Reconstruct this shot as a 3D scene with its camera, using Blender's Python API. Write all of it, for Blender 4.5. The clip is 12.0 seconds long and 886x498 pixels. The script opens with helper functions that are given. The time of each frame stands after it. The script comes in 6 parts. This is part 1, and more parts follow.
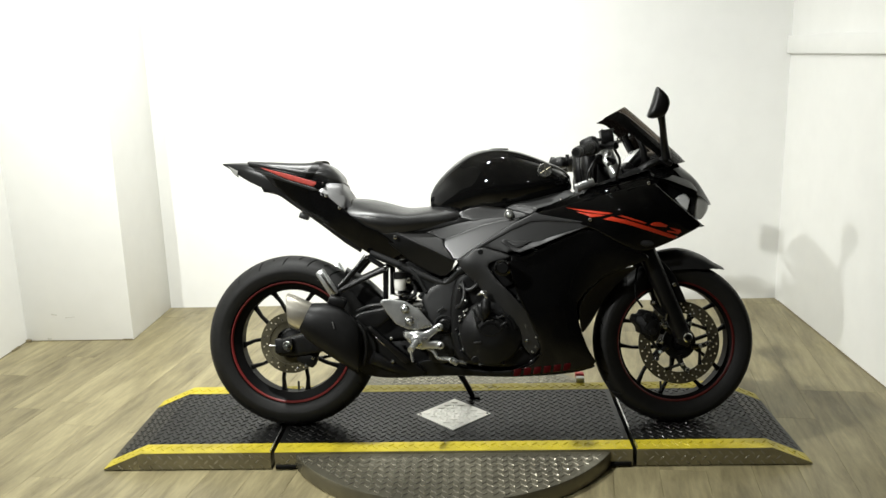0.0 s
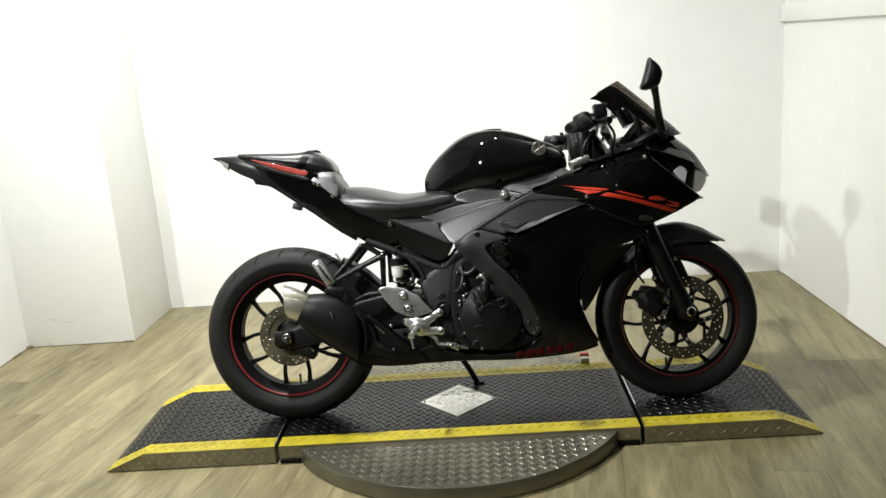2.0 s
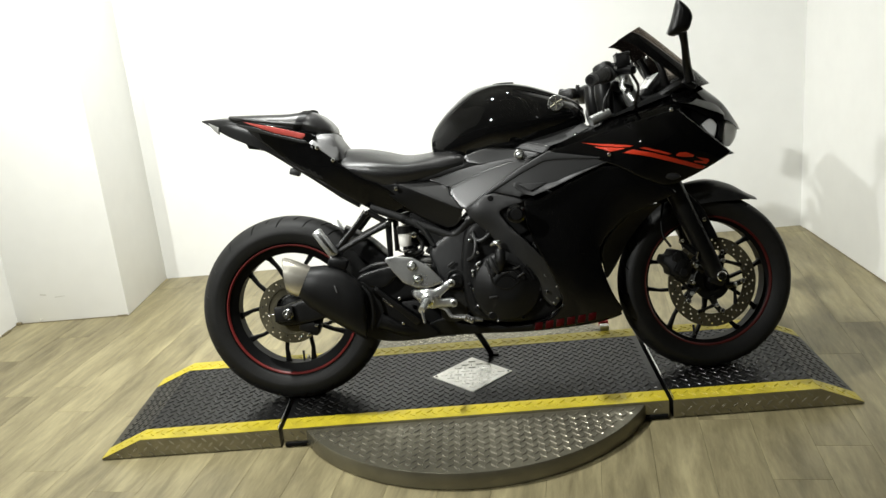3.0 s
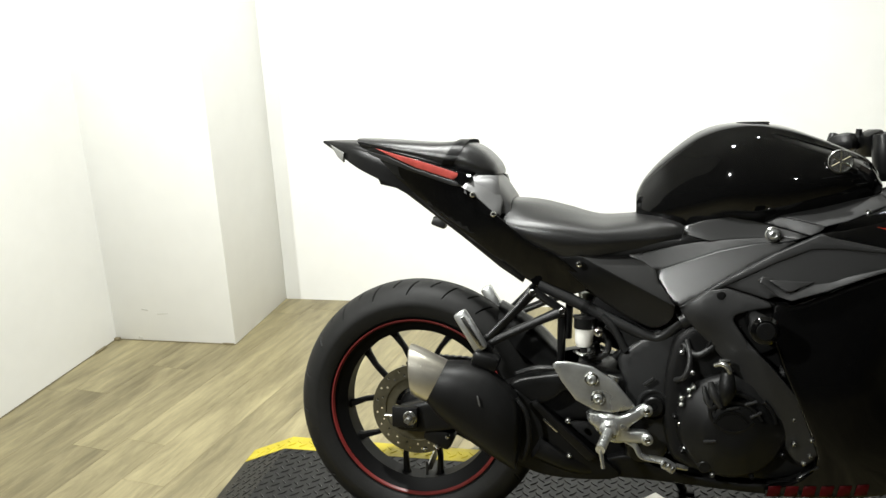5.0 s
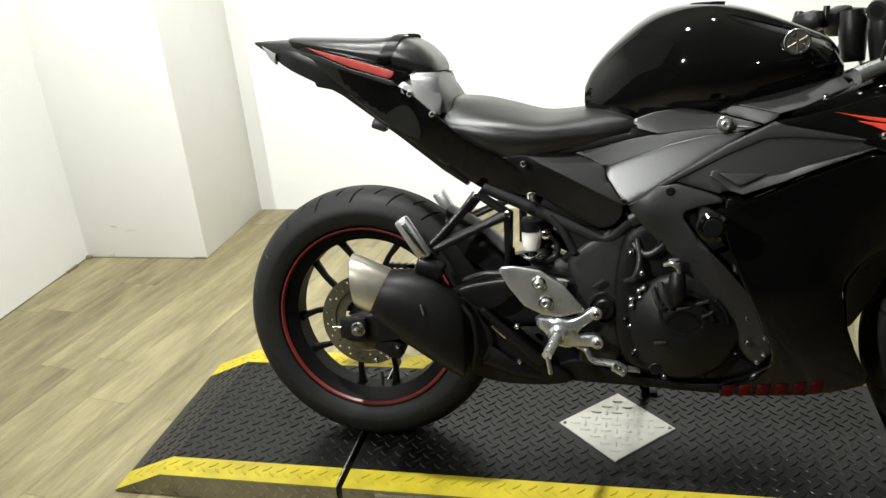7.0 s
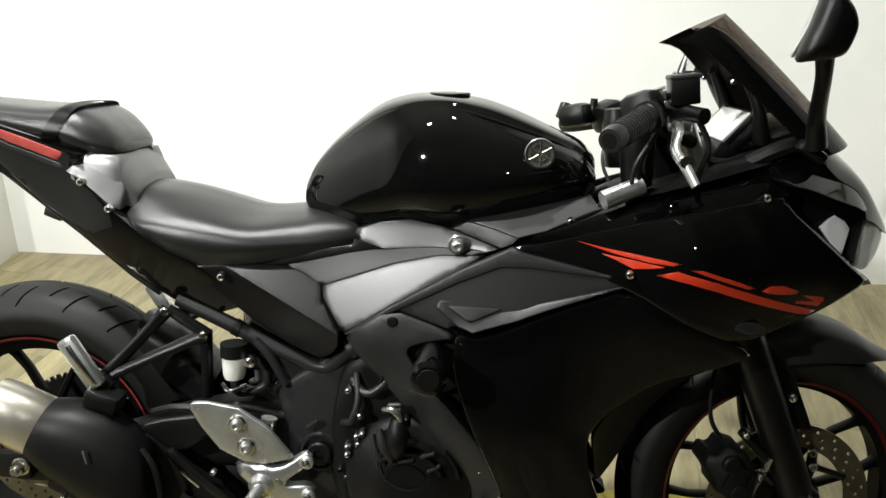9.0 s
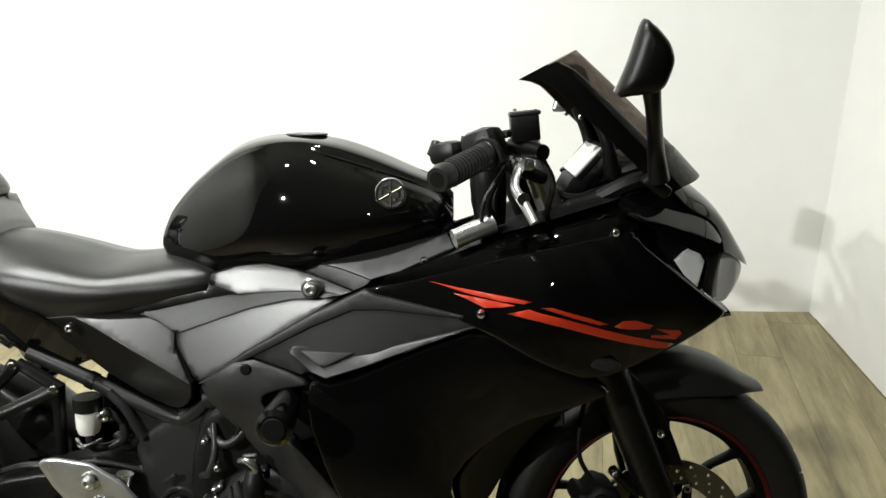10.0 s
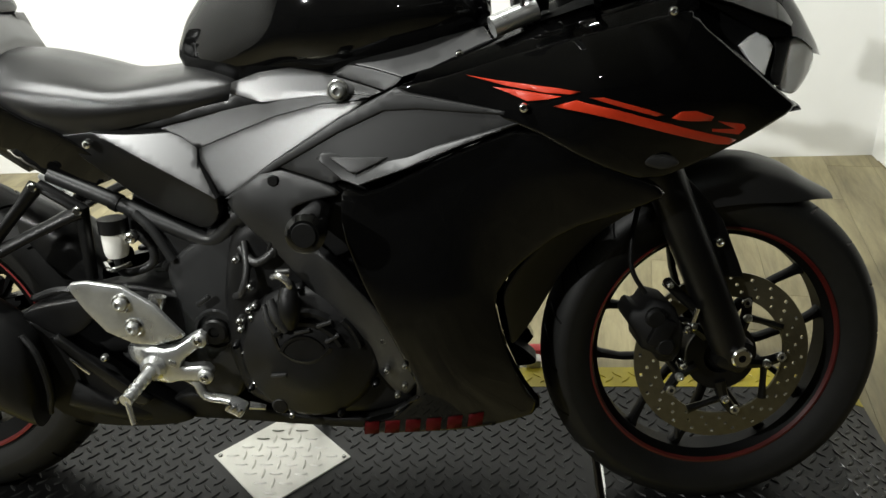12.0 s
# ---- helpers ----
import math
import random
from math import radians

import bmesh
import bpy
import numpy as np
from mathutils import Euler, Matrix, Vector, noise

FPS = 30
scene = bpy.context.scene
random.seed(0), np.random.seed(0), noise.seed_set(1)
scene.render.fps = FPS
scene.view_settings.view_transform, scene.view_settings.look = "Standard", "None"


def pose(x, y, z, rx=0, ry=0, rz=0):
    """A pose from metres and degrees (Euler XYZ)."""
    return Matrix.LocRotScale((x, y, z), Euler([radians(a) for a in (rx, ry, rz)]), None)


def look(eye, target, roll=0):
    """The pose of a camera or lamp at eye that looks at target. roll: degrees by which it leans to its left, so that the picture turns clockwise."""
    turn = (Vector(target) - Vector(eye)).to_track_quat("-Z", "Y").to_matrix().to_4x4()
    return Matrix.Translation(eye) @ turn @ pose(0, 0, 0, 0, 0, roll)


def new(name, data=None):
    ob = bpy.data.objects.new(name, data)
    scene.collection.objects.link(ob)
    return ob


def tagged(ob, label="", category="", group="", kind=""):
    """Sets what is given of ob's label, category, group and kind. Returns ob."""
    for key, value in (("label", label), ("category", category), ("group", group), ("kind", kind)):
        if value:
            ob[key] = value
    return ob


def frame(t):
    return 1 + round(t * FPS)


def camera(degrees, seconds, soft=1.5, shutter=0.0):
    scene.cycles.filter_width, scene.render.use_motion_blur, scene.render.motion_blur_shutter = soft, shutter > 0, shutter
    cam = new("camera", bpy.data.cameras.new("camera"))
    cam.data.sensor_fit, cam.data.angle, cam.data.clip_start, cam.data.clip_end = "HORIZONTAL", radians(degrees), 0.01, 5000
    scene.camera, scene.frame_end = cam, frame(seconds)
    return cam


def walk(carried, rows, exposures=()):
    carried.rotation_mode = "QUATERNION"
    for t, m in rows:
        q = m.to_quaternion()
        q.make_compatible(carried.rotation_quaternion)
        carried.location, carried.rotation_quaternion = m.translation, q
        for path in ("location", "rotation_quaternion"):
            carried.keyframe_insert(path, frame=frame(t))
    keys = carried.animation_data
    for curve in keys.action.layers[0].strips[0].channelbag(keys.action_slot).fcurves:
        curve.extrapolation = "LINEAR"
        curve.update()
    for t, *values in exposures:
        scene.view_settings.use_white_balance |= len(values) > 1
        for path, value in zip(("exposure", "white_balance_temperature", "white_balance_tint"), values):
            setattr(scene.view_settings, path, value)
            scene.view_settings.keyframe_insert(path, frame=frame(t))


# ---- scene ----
from mathutils import geometry

cam = camera(55.9, 12.0)
PATH = [
    (0, (0.662, -2.847, 1.381), (0.586, -0.901, 0.924), -1.6),
    (0.5, (0.665, -2.851, 1.373), (0.588, -0.904, 0.919), -2.0),
    (1, (0.664, -2.846, 1.373), (0.595, -0.901, 0.911), -2.6),
    (1.5, (0.679, -2.843, 1.369), (0.612, -0.899, 0.902), -3.4),
    (2, (0.684, -2.815, 1.345), (0.598, -0.874, 0.87), -4.3),
    (2.5, (0.634, -2.753, 1.343), (0.535, -0.817, 0.848), -5.6),
    (2.7, (0.639, -2.707, 1.338), (0.568, -0.784, 0.793), -6.1),
    (4.3, (0.588, -1.987, 1.3), (0.271, -0.109, 0.689), -2.2),
    (4.5, (0.562, -1.906, 1.324), (0.239, -0.022, 0.737), -3.6),
    (5, (0.489, -1.784, 1.338), (0.058, 0.081, 0.759), -2.8),
    (5.5, (0.479, -1.75, 1.32), (0.012, 0.072, 0.64), -3.6),
    (6, (0.476, -1.754, 1.276), (0.001, 0.028, 0.503), -3.5),
    (6.5, (0.491, -1.757, 1.281), (0.048, 0.031, 0.503), -2.7),
    (7, (0.616, -1.672, 1.304), (0.165, 0.108, 0.509), -5.4),
    (7.2, (0.673, -1.618, 1.315), (0.266, 0.185, 0.551), -2.2),
    (8.8, (0.817, -1.258, 1.354), (0.674, 0.562, 0.537), -0.1),
    (9, (0.851, -1.257, 1.367), (0.715, 0.571, 0.568), 0.4),
    (9.5, (0.982, -1.245, 1.366), (0.891, 0.603, 0.605), 0.3),
    (10, (1.027, -1.222, 1.365), (0.972, 0.633, 0.651), -0.2),
    (10.5, (1.041, -1.198, 1.341), (0.972, 0.641, 0.592), 0.1),
    (11, (1.052, -1.19, 1.294), (0.967, 0.604, 0.4335), 0.6),
    (11.5, (1.045, -1.191, 1.253), (0.912, 0.581, 0.334), -1.9),
    (12, (1.026, -1.186, 1.204), (0.871, 0.565, 0.251), -3.2),
]
walk(cam, [(t, look(eye, target, roll)) for t, eye, target, roll in PATH])

# ---- light ----
world = bpy.data.worlds.new("world")
scene.world = world
world.use_nodes = True
world.node_tree.nodes["Background"].inputs[0].default_value = (0.9, 0.95, 1.0, 1)
world.node_tree.nodes["Background"].inputs[1].default_value = 0.02


def ceiling_lamp(eye, target, size, watts, spread=180, colour=(0.985, 1.0, 0.965)):
    data = bpy.data.lights.new("lamp", "AREA")
    data.shape, data.size, data.energy, data.color = "DISK", size, watts, colour
    data.spread = radians(spread)
    lamp = new("lamp", data)
    lamp.matrix_world = look(eye, target)
    return lamp


ceiling_lamp((-0.28, -0.14, 3.05), (-0.4, 0.9, 0.2), 0.13, 82, spread=145)
ceiling_lamp((0.9, 0.6, 3.05), (0.4, 0.9, 0.2), 0.09, 13)
ceiling_lamp((-1.6, -2.7, 3.0), (0.4, 0.9, 0.72), 0.085, 23, spread=62)
ceiling_lamp((1.5, -3.3, 3.0), (0.9, 0.0, 0.8), 0.07, 1.5, spread=88)

# ---- materials ----


def material(name, colour, rough=0.5, metal=0.0, coat=0.0, vary=0.15, grain=60.0, bump=0.0, bump_size=300.0, rough_vary=0.1,
             spec=0.5, transmission=0.0, ior=1.45):
    """A surface with stains at two scales, uneven gloss and a fine relief."""
    m = bpy.data.materials.new(name)
    m.use_nodes = True
    n, k = m.node_tree.nodes, m.node_tree.links
    b = n["Principled BSDF"]
    co = n.new("ShaderNodeTexCoord")
    small, large = n.new("ShaderNodeTexNoise"), n.new("ShaderNodeTexNoise")
    small.inputs["Scale"].default_value, small.inputs["Detail"].default_value = grain, 6
    large.inputs["Scale"].default_value, large.inputs["Detail"].default_value = grain / 12, 3
    both = n.new("ShaderNodeMath")
    both.operation = "MULTIPLY_ADD"
    both.inputs[1].default_value = 0.5
    half = n.new("ShaderNodeMath")
    half.operation = "MULTIPLY"
    half.inputs[1].default_value = 0.5
    ramp = n.new("ShaderNodeMapRange")
    ramp.inputs[1].default_value, ramp.inputs[2].default_value = 0.3, 0.7
    ramp.inputs[3].default_value, ramp.inputs[4].default_value = 1 - vary, 1 + vary
    mix = n.new("ShaderNodeVectorMath")
    mix.operation = "SCALE"
    mix.inputs[0].default_value = colour[:3]
    k.new(co.outputs["Object"], small.inputs["Vector"])
    k.new(co.outputs["Object"], large.inputs["Vector"])
    k.new(large.outputs["Fac"], half.inputs[0])
    k.new(small.outputs["Fac"], both.inputs[0])
    k.new(half.outputs[0], both.inputs[2])
    k.new(both.outputs[0], ramp.inputs[0])
    k.new(ramp.outputs[0], mix.inputs["Scale"])
    k.new(mix.outputs[0], b.inputs["Base Color"])
    gloss = n.new("ShaderNodeMapRange")
    gloss.inputs[1].default_value, gloss.inputs[2].default_value = 0.3, 0.7
    gloss.inputs[3].default_value, gloss.inputs[4].default_value = max(0.0, rough * (1 - rough_vary)), min(1.0, rough * (1 + rough_vary))
    k.new(large.outputs["Fac"], gloss.inputs[0])
    k.new(gloss.outputs[0], b.inputs["Roughness"])
    b.inputs["Metallic"].default_value = metal
    b.inputs["Coat Weight"].default_value = coat
    b.inputs["Coat Roughness"].default_value = 0.03
    b.inputs["Specular IOR Level"].default_value = spec
    b.inputs["Transmission Weight"].default_value = transmission
    b.inputs["IOR"].default_value = ior
    if bump:
        fine, relief = n.new("ShaderNodeTexNoise"), n.new("ShaderNodeBump")
        fine.inputs["Scale"].default_value, fine.inputs["Detail"].default_value = bump_size, 4
        relief.inputs["Strength"].default_value, relief.inputs["Distance"].default_value = bump, 0.002
        k.new(co.outputs["Object"], fine.inputs["Vector"])
        k.new(fine.outputs["Fac"], relief.inputs["Height"])
        k.new(relief.outputs["Normal"], b.inputs["Normal"])
    return m


def wood_floor():
    """Light greyish oak vinyl, its grain along the plank, each plank its own shade."""
    m = material("wood_floor", (0.3, 0.24, 0.14), 0.42)
    n, k = m.node_tree.nodes, m.node_tree.links
    b = n["Principled BSDF"]
    co, info = n.new("ShaderNodeTexCoord"), n.new("ShaderNodeObjectInfo")
    shift = n.new("ShaderNodeVectorMath")
    shift.operation = "MULTIPLY_ADD"
    shift.inputs[1].default_value = (17.0, 31.0, 5.0)
    k.new(info.outputs["Random"], shift.inputs[0])
    k.new(co.outputs["Object"], shift.inputs[2])
    bands = []
    for scale, detail, rough in (((19, 2.6, 1), 5, 0.65), ((7, 1.3, 1), 4, 0.6), ((60, 9, 1), 4, 0.7)):
        size, noise_node = n.new("ShaderNodeMapping"), n.new("ShaderNodeTexNoise")
        size.inputs["Scale"].default_value = scale
        noise_node.inputs["Scale"].default_value, noise_node.inputs["Detail"].default_value = 1.0, detail
        noise_node.inputs["Roughness"].default_value, noise_node.inputs["Distortion"].default_value = rough, 0.6
        k.new(shift.outputs[0], size.inputs["Vector"])
        k.new(size.outputs[0], noise_node.inputs["Vector"])
        bands.append(noise_node)
    ramp = n.new("ShaderNodeValToRGB")
    e = ramp.color_ramp.elements
    e[0].position, e[0].color = 0.38, (0.116, 0.096, 0.05, 1)
    e[1].position, e[1].color = 0.68, (0.345, 0.3, 0.167, 1)
    mid = e.new(0.53)
    mid.color = (0.22, 0.189, 0.103, 1)
    add = n.new("ShaderNodeMath")
    add.operation = "MULTIPLY_ADD"
    add.inputs[1].default_value = 0.45
    part_b = n.new("ShaderNodeMath")
    part_b.operation = "MULTIPLY_ADD"
    part_b.inputs[1].default_value = 0.4
    part_c = n.new("ShaderNodeMath")
    part_c.operation = "MULTIPLY_ADD"
    part_c.inputs[1].default_value = 0.2
    tone = n.new("ShaderNodeMapRange")
    tone.inputs[3].default_value, tone.inputs[4].default_value = -0.02, 0.02
    k.new(info.outputs["Random"], tone.inputs[0])
    k.new(bands[0].outputs["Fac"], add.inputs[0])
    k.new(tone.outputs[0], add.inputs[2])
    k.new(bands[1].outputs["Fac"], part_b.inputs[0])
    k.new(add.outputs[0], part_b.inputs[2])
    k.new(bands[2].outputs["Fac"], part_c.inputs[0])
    k.new(part_b.outputs[0], part_c.inputs[2])
    k.new(part_c.outputs[0], ramp.inputs["Fac"])
    k.new(ramp.outputs["Color"], b.inputs["Base Color"])
    relief = n.new("ShaderNodeBump")
    relief.inputs["Strength"].default_value, relief.inputs["Distance"].default_value = 0.15, 0.001
    k.new(bands[2].outputs["Fac"], relief.inputs["Height"])
    k.new(relief.outputs["Normal"], b.inputs["Normal"])
    return m


M_WALL = material("white_wall_paint", (0.8, 0.801, 0.778), 0.6, vary=0.03, grain=9, bump=0.12, bump_size=220)
# Dark tone of the unseen hall stands in for its lack of light.
M_HALL = material("unlit_hall_tone", (0.06, 0.055, 0.05), 0.8, vary=0.2, grain=5)
M_CEIL = material("pale_ceiling", (0.5, 0.5, 0.48), 0.85, vary=0.1, grain=5)
M_FLOOR = wood_floor()
M_JOINT = material("floor_joint", (0.19, 0.158, 0.092), 0.8)
M_PLATE = material("black_tread_plate", (0.005, 0.005, 0.005), 0.34, 0.0, spec=0.38, vary=0.5, grain=16, bump=0.1, bump_size=500, rough_vary=0.25)
M_LUG = material("black_lug_paint", (0.014, 0.014, 0.0135), 0.33, 0.2, spec=0.42, vary=0.3, rough_vary=0.3)
M_YELLOW = material("yellow_safety_paint", (0.4, 0.325, 0.018), 0.42, vary=0.3, grain=20, bump=0.12, bump_size=400)
M_STEEL = material("bare_tread_steel", (0.19, 0.178, 0.132), 0.3, 0.75, vary=0.25, grain=14, bump=0.1, bump_size=300, rough_vary=0.4)
M_BARE = material("worn_steel_edge", (0.24, 0.22, 0.148), 0.33, 0.7, vary=0.35, grain=14, bump=0.12, rough_vary=0.35)
M_SHINE = material("polished_lug_steel", (0.32, 0.3, 0.24), 0.28, 0.8, vary=0.3, grain=30, rough_vary=0.3)
M_ALU_PLATE = material("aluminium_tread", (0.72, 0.71, 0.66), 0.42, 0.5, vary=0.14, grain=20, bump=0.15)
M_GLOSS = material("gloss_black_paint", (0.0025, 0.0025, 0.0025), 0.035, 0.0, coat=0.0, spec=0.42, vary=0.2, rough_vary=0.2)
M_SATIN = material("satin_black_plastic", (0.003, 0.003, 0.003), 0.36, 0.0, spec=0.35, vary=0.25, grain=120, bump=0.12, bump_size=900)
M_WHEEL = material("black_wheel_paint", (0.0018, 0.0018, 0.0018), 0.5, 0.0, spec=0.12, vary=0.3, grain=60)
M_DEEP = material("dull_black_metal", (0.004, 0.004, 0.004), 0.55, 0.0, spec=0.2, vary=0.35, grain=40, bump=0.12, bump_size=600)
M_MATTE = material("matte_black_metal", (0.004, 0.004, 0.004), 0.45, 0.0, spec=0.26, vary=0.3, grain=70, bump=0.15, bump_size=600)
M_GREY = material("satin_dark_grey_paint", (0.04, 0.04, 0.04), 0.32, 0.88, vary=0.03, grain=40, rough_vary=0.02)
M_COVER = material("charcoal_panel_plastic", (0.0125, 0.0125, 0.0125), 0.42, 0.0, spec=0.4, vary=0.05, grain=90, bump=0.05, bump_size=1400, rough_vary=0.04)
M_FRAME = material("satin_frame_paint", (0.011, 0.0112, 0.0113), 0.4, 0.0, spec=0.42, vary=0.15, grain=60, bump=0.08, bump_size=900)
# Lighter than M_GREY, to put the white wall's sheen into the seat cowl.
M_COWL = material("satin_grey_with_sheen", (0.2, 0.2, 0.2), 0.45, 0.85, vary=0.05, grain=40, rough_vary=0.05)
M_CHAR = material("charcoal_plastic", (0.013, 0.013, 0.013), 0.42, 0.0, spec=0.42, vary=0.12, grain=90, bump=0.1, bump_size=1400)
M_SEAT = material("black_seat_vinyl", (0.007, 0.007, 0.007), 0.3, 0.0, spec=0.6, vary=0.15, grain=80, bump=0.2, bump_size=1300)
M_RUBBER = material("tyre_rubber", (0.008, 0.008, 0.0076), 0.55, 0.0, spec=0.26, vary=0.3, grain=45, bump=0.12, bump_size=700)
M_RED = material("red_decal", (0.5, 0.036, 0.012), 0.3, 0.0, coat=0.3, vary=0.1)
M_ALU = material("brushed_aluminium", (0.62, 0.63, 0.62), 0.3, 0.9, vary=0.1, grain=120, rough_vary=0.25)
M_CHROME = material("bright_steel", (0.7, 0.7, 0.68), 0.18, 1.0, vary=0.08)
M_DISC = material("brake_disc_steel", (0.15, 0.138, 0.095), 0.36, 0.85, vary=0.2, grain=90, rough_vary=0.3)
M_CAP = material("stainless_end_cap", (0.6, 0.57, 0.49), 0.33, 0.85, vary=0.15, grain=40)
M_SCREEN = material("smoked_screen", (0.02, 0.016, 0.013), 0.16, 0.0, coat=0.0, vary=0.0, rough_vary=0.0)
see_through = M_SCREEN.node_tree.nodes.new("ShaderNodeBsdfTransparent")
see_through.inputs["Color"].default_value = (0.58, 0.52, 0.47, 1)
smoke_mix = M_SCREEN.node_tree.nodes.new("ShaderNodeMixShader")
smoke_mix.inputs["Fac"].default_value = 0.5
M_SCREEN.node_tree.links.new(see_through.outputs[0], smoke_mix.inputs[1])
M_SCREEN.node_tree.links.new(M_SCREEN.node_tree.nodes["Principled BSDF"].outputs[0], smoke_mix.inputs[2])
M_SCREEN.node_tree.links.new(smoke_mix.outputs[0], M_SCREEN.node_tree.nodes["Material Output"].inputs["Surface"])
M_MIRROR = material("mirror_glass", (0.9, 0.9, 0.9), 0.02, 1.0, vary=0.0)
M_LENS = material("clear_lens", (0.7, 0.71, 0.7), 0.12, 0.0, coat=0.5, vary=0.05)
M_SMOKE_LENS = material("grey_tail_lens", (0.2, 0.2, 0.19), 0.25, 0.2, coat=0.4, vary=0.1)
M_WHITE = material("milky_plastic", (0.72, 0.71, 0.66), 0.35, vary=0.08)
M_HOSE = material("hose_rubber", (0.012, 0.012, 0.012), 0.45, vary=0.2)
M_BADGE = material("badge_silver", (0.4, 0.4, 0.38), 0.25, 0.9, vary=0.3, grain=200)
M_DARK = material("deep_black", (0.003, 0.003, 0.003), 0.6, spec=0.15)
M_RED_LINE = material("red_rim_tape", (0.12, 0.013, 0.012), 0.4, vary=0.4, grain=30)
M_RED_TAIL = material("dull_red_tail_decal", (0.33, 0.05, 0.04), 0.4, vary=0.35, grain=60)
M_RED_DIM = material("dark_red_decal", (0.05, 0.002, 0.003), 0.5, spec=0.1, vary=0.2)
# The front wheel's stripe is a darker red than the rear's.
M_RED_FAINT = material("faint_red_line", (0.055, 0.005, 0.004), 0.4, vary=0.2)
M_SEAT.node_tree.nodes["Principled BSDF"].inputs["Sheen Weight"].default_value = 0.05
M_REDKNOB = material("red_plastic", (0.5, 0.02, 0.02), 0.35)

# ---- mesh helpers ----


def part(name, bm, mat, parent=None, label="", smooth=True, mats=()):
    """Links a bmesh as one mesh object under a thing or a part."""
    bmesh.ops.recalc_face_normals(bm, faces=bm.faces)
    me = bpy.data.meshes.new(name)
    bm.to_mesh(me)
    bm.free()
    for q in (mat, *mats):
        me.materials.append(q)
    if smooth:
        me.polygons.foreach_set("use_smooth", [True] * len(me.polygons))
        me.set_sharp_from_angle(angle=radians(42))
    ob = new(name, me)
    ob.parent = parent
    if label:
        ob["label"] = label
    return ob


def thing(name, m, label, category, group="", kind=""):
    ob = new(name)
    ob.matrix_world = m
    ob.empty_display_size = 0.1
    return tagged(ob, label, category, group, kind)


def block(bm, c, s, m=None, bevel=0.0, segments=2):
    """A box with its centre, sizes and rounded edges."""
    made = bmesh.ops.create_cube(bm, size=1.0)["verts"]
    bmesh.ops.scale(bm, vec=s, verts=made)
    if bevel:
        edges = list({e for v in made for e in v.link_edges})
        faces = bmesh.ops.bevel(bm, geom=edges, offset=bevel, segments=segments, profile=0.5, affect="EDGES")
        made = list({v for f in faces["faces"] for v in f.verts} | {v for v in made if v.is_valid})
    if m is not None:
        bmesh.ops.transform(bm, matrix=m, verts=made)
    bmesh.ops.translate(bm, vec=c, verts=made)
    return made


def rbox(c, s, m=None, bevel=0.003):
    bm = bmesh.new()
    block(bm, c, s, m, bevel)
    return bm


def curve_points(pts, n=6, closed=False):
    """Catmull-Rom through the points."""
    p = [np.array(q, float) for q in pts]
    out, count = [], len(p)
    spans = count if closed else count - 1
    for i in range(spans):
        if closed:
            a, b, c, d = (p[(i + j) % count] for j in (-1, 0, 1, 2))
        else:
            b, c = p[i], p[i + 1]
            a = p[i - 1] if i else 2 * b - c
            d = p[i + 2] if i + 2 < count else 2 * c - b
        for j in range(n):
            t = j / n
            out.append(0.5 * (2 * b + (c - a) * t + (2 * a - 5 * b + 4 * c - d) * t * t + (3 * b - a - 3 * c + d) * t ** 3))
    if not closed:
        out.append(p[-1])
    return out


def tube(pts, radius, segs=10, n=5, bm=None, flat=1.0):
    """A round bar through the points; radius is a number or one for each point."""
    bm = bm or bmesh.new()
    radii = radius if isinstance(radius, (list, tuple)) else [radius] * len(pts)
    path = curve_points([(*q, r) for q, r in zip(pts, radii)], n) if n > 1 else [np.array((*q, r), float) for q, r in zip(pts, radii)]
    rings, up = [], None
    for i, q in enumerate(path):
        c = Vector(q[:3])
        d = Vector(path[min(i + 1, len(path) - 1)][:3]) - Vector(path[max(i - 1, 0)][:3])
        d.normalize()
        if up is None:
            up = d.orthogonal().normalized()
        up = (up - d * up.dot(d)).normalized()
        side = d.cross(up)
        rings.append([bm.verts.new(c + (up * math.cos(a) + side * math.sin(a) * flat) * q[3]) for a in [2 * math.pi * k / segs for k in range(segs)]])
    for a, b in zip(rings, rings[1:]):
        for k in range(segs):
            bm.faces.new((a[k], a[(k + 1) % segs], b[(k + 1) % segs], b[k]))
    bm.faces.new(rings[0][::-1])
    bm.faces.new(rings[-1])
    return bm


def revolve(profile, c, segs=96, bm=None, closed=True, start=0.0, sweep=2 * math.pi):
    """Turns a profile of (y, r) about the axle through c."""
    bm = bm or bmesh.new()
    whole = sweep > 6.28
    count = segs if whole else segs + 1
    rings = []
    for i in range(count):
        a = start + sweep * i / segs
        rings.append([bm.verts.new((c[0] + r * math.cos(a), c[1] + y, c[2] + r * math.sin(a))) for y, r in profile])
    n = len(profile)
    for i in range(count if whole else count - 1):
        a, b = rings[i], rings[(i + 1) % count]
        for k in range(n if closed else n - 1):
            bm.faces.new((a[k], a[(k + 1) % n], b[(k + 1) % n], b[k]))
    if not whole and closed:
        bm.faces.new(rings[0])
        bm.faces.new(rings[-1][::-1])
    return bm


def puck(c, r, depth, segs=32, chamfer=0.002, bm=None, inner=0.0):
    """A disc about the axle direction with chamfered rims; inner bores it."""
    y = depth / 2
    if inner:
        prof = [(-y, inner), (-y, r - chamfer), (-y + chamfer, r), (y - chamfer, r), (y, r - chamfer), (y, inner)]
        return revolve(prof, c, segs, bm)
    prof = [(-y, 0.0004), (-y, r - chamfer), (-y + chamfer, r), (y - chamfer, r), (y, r - chamfer), (y, 0.0004)]
    return revolve(prof, c, segs, bm, closed=False)


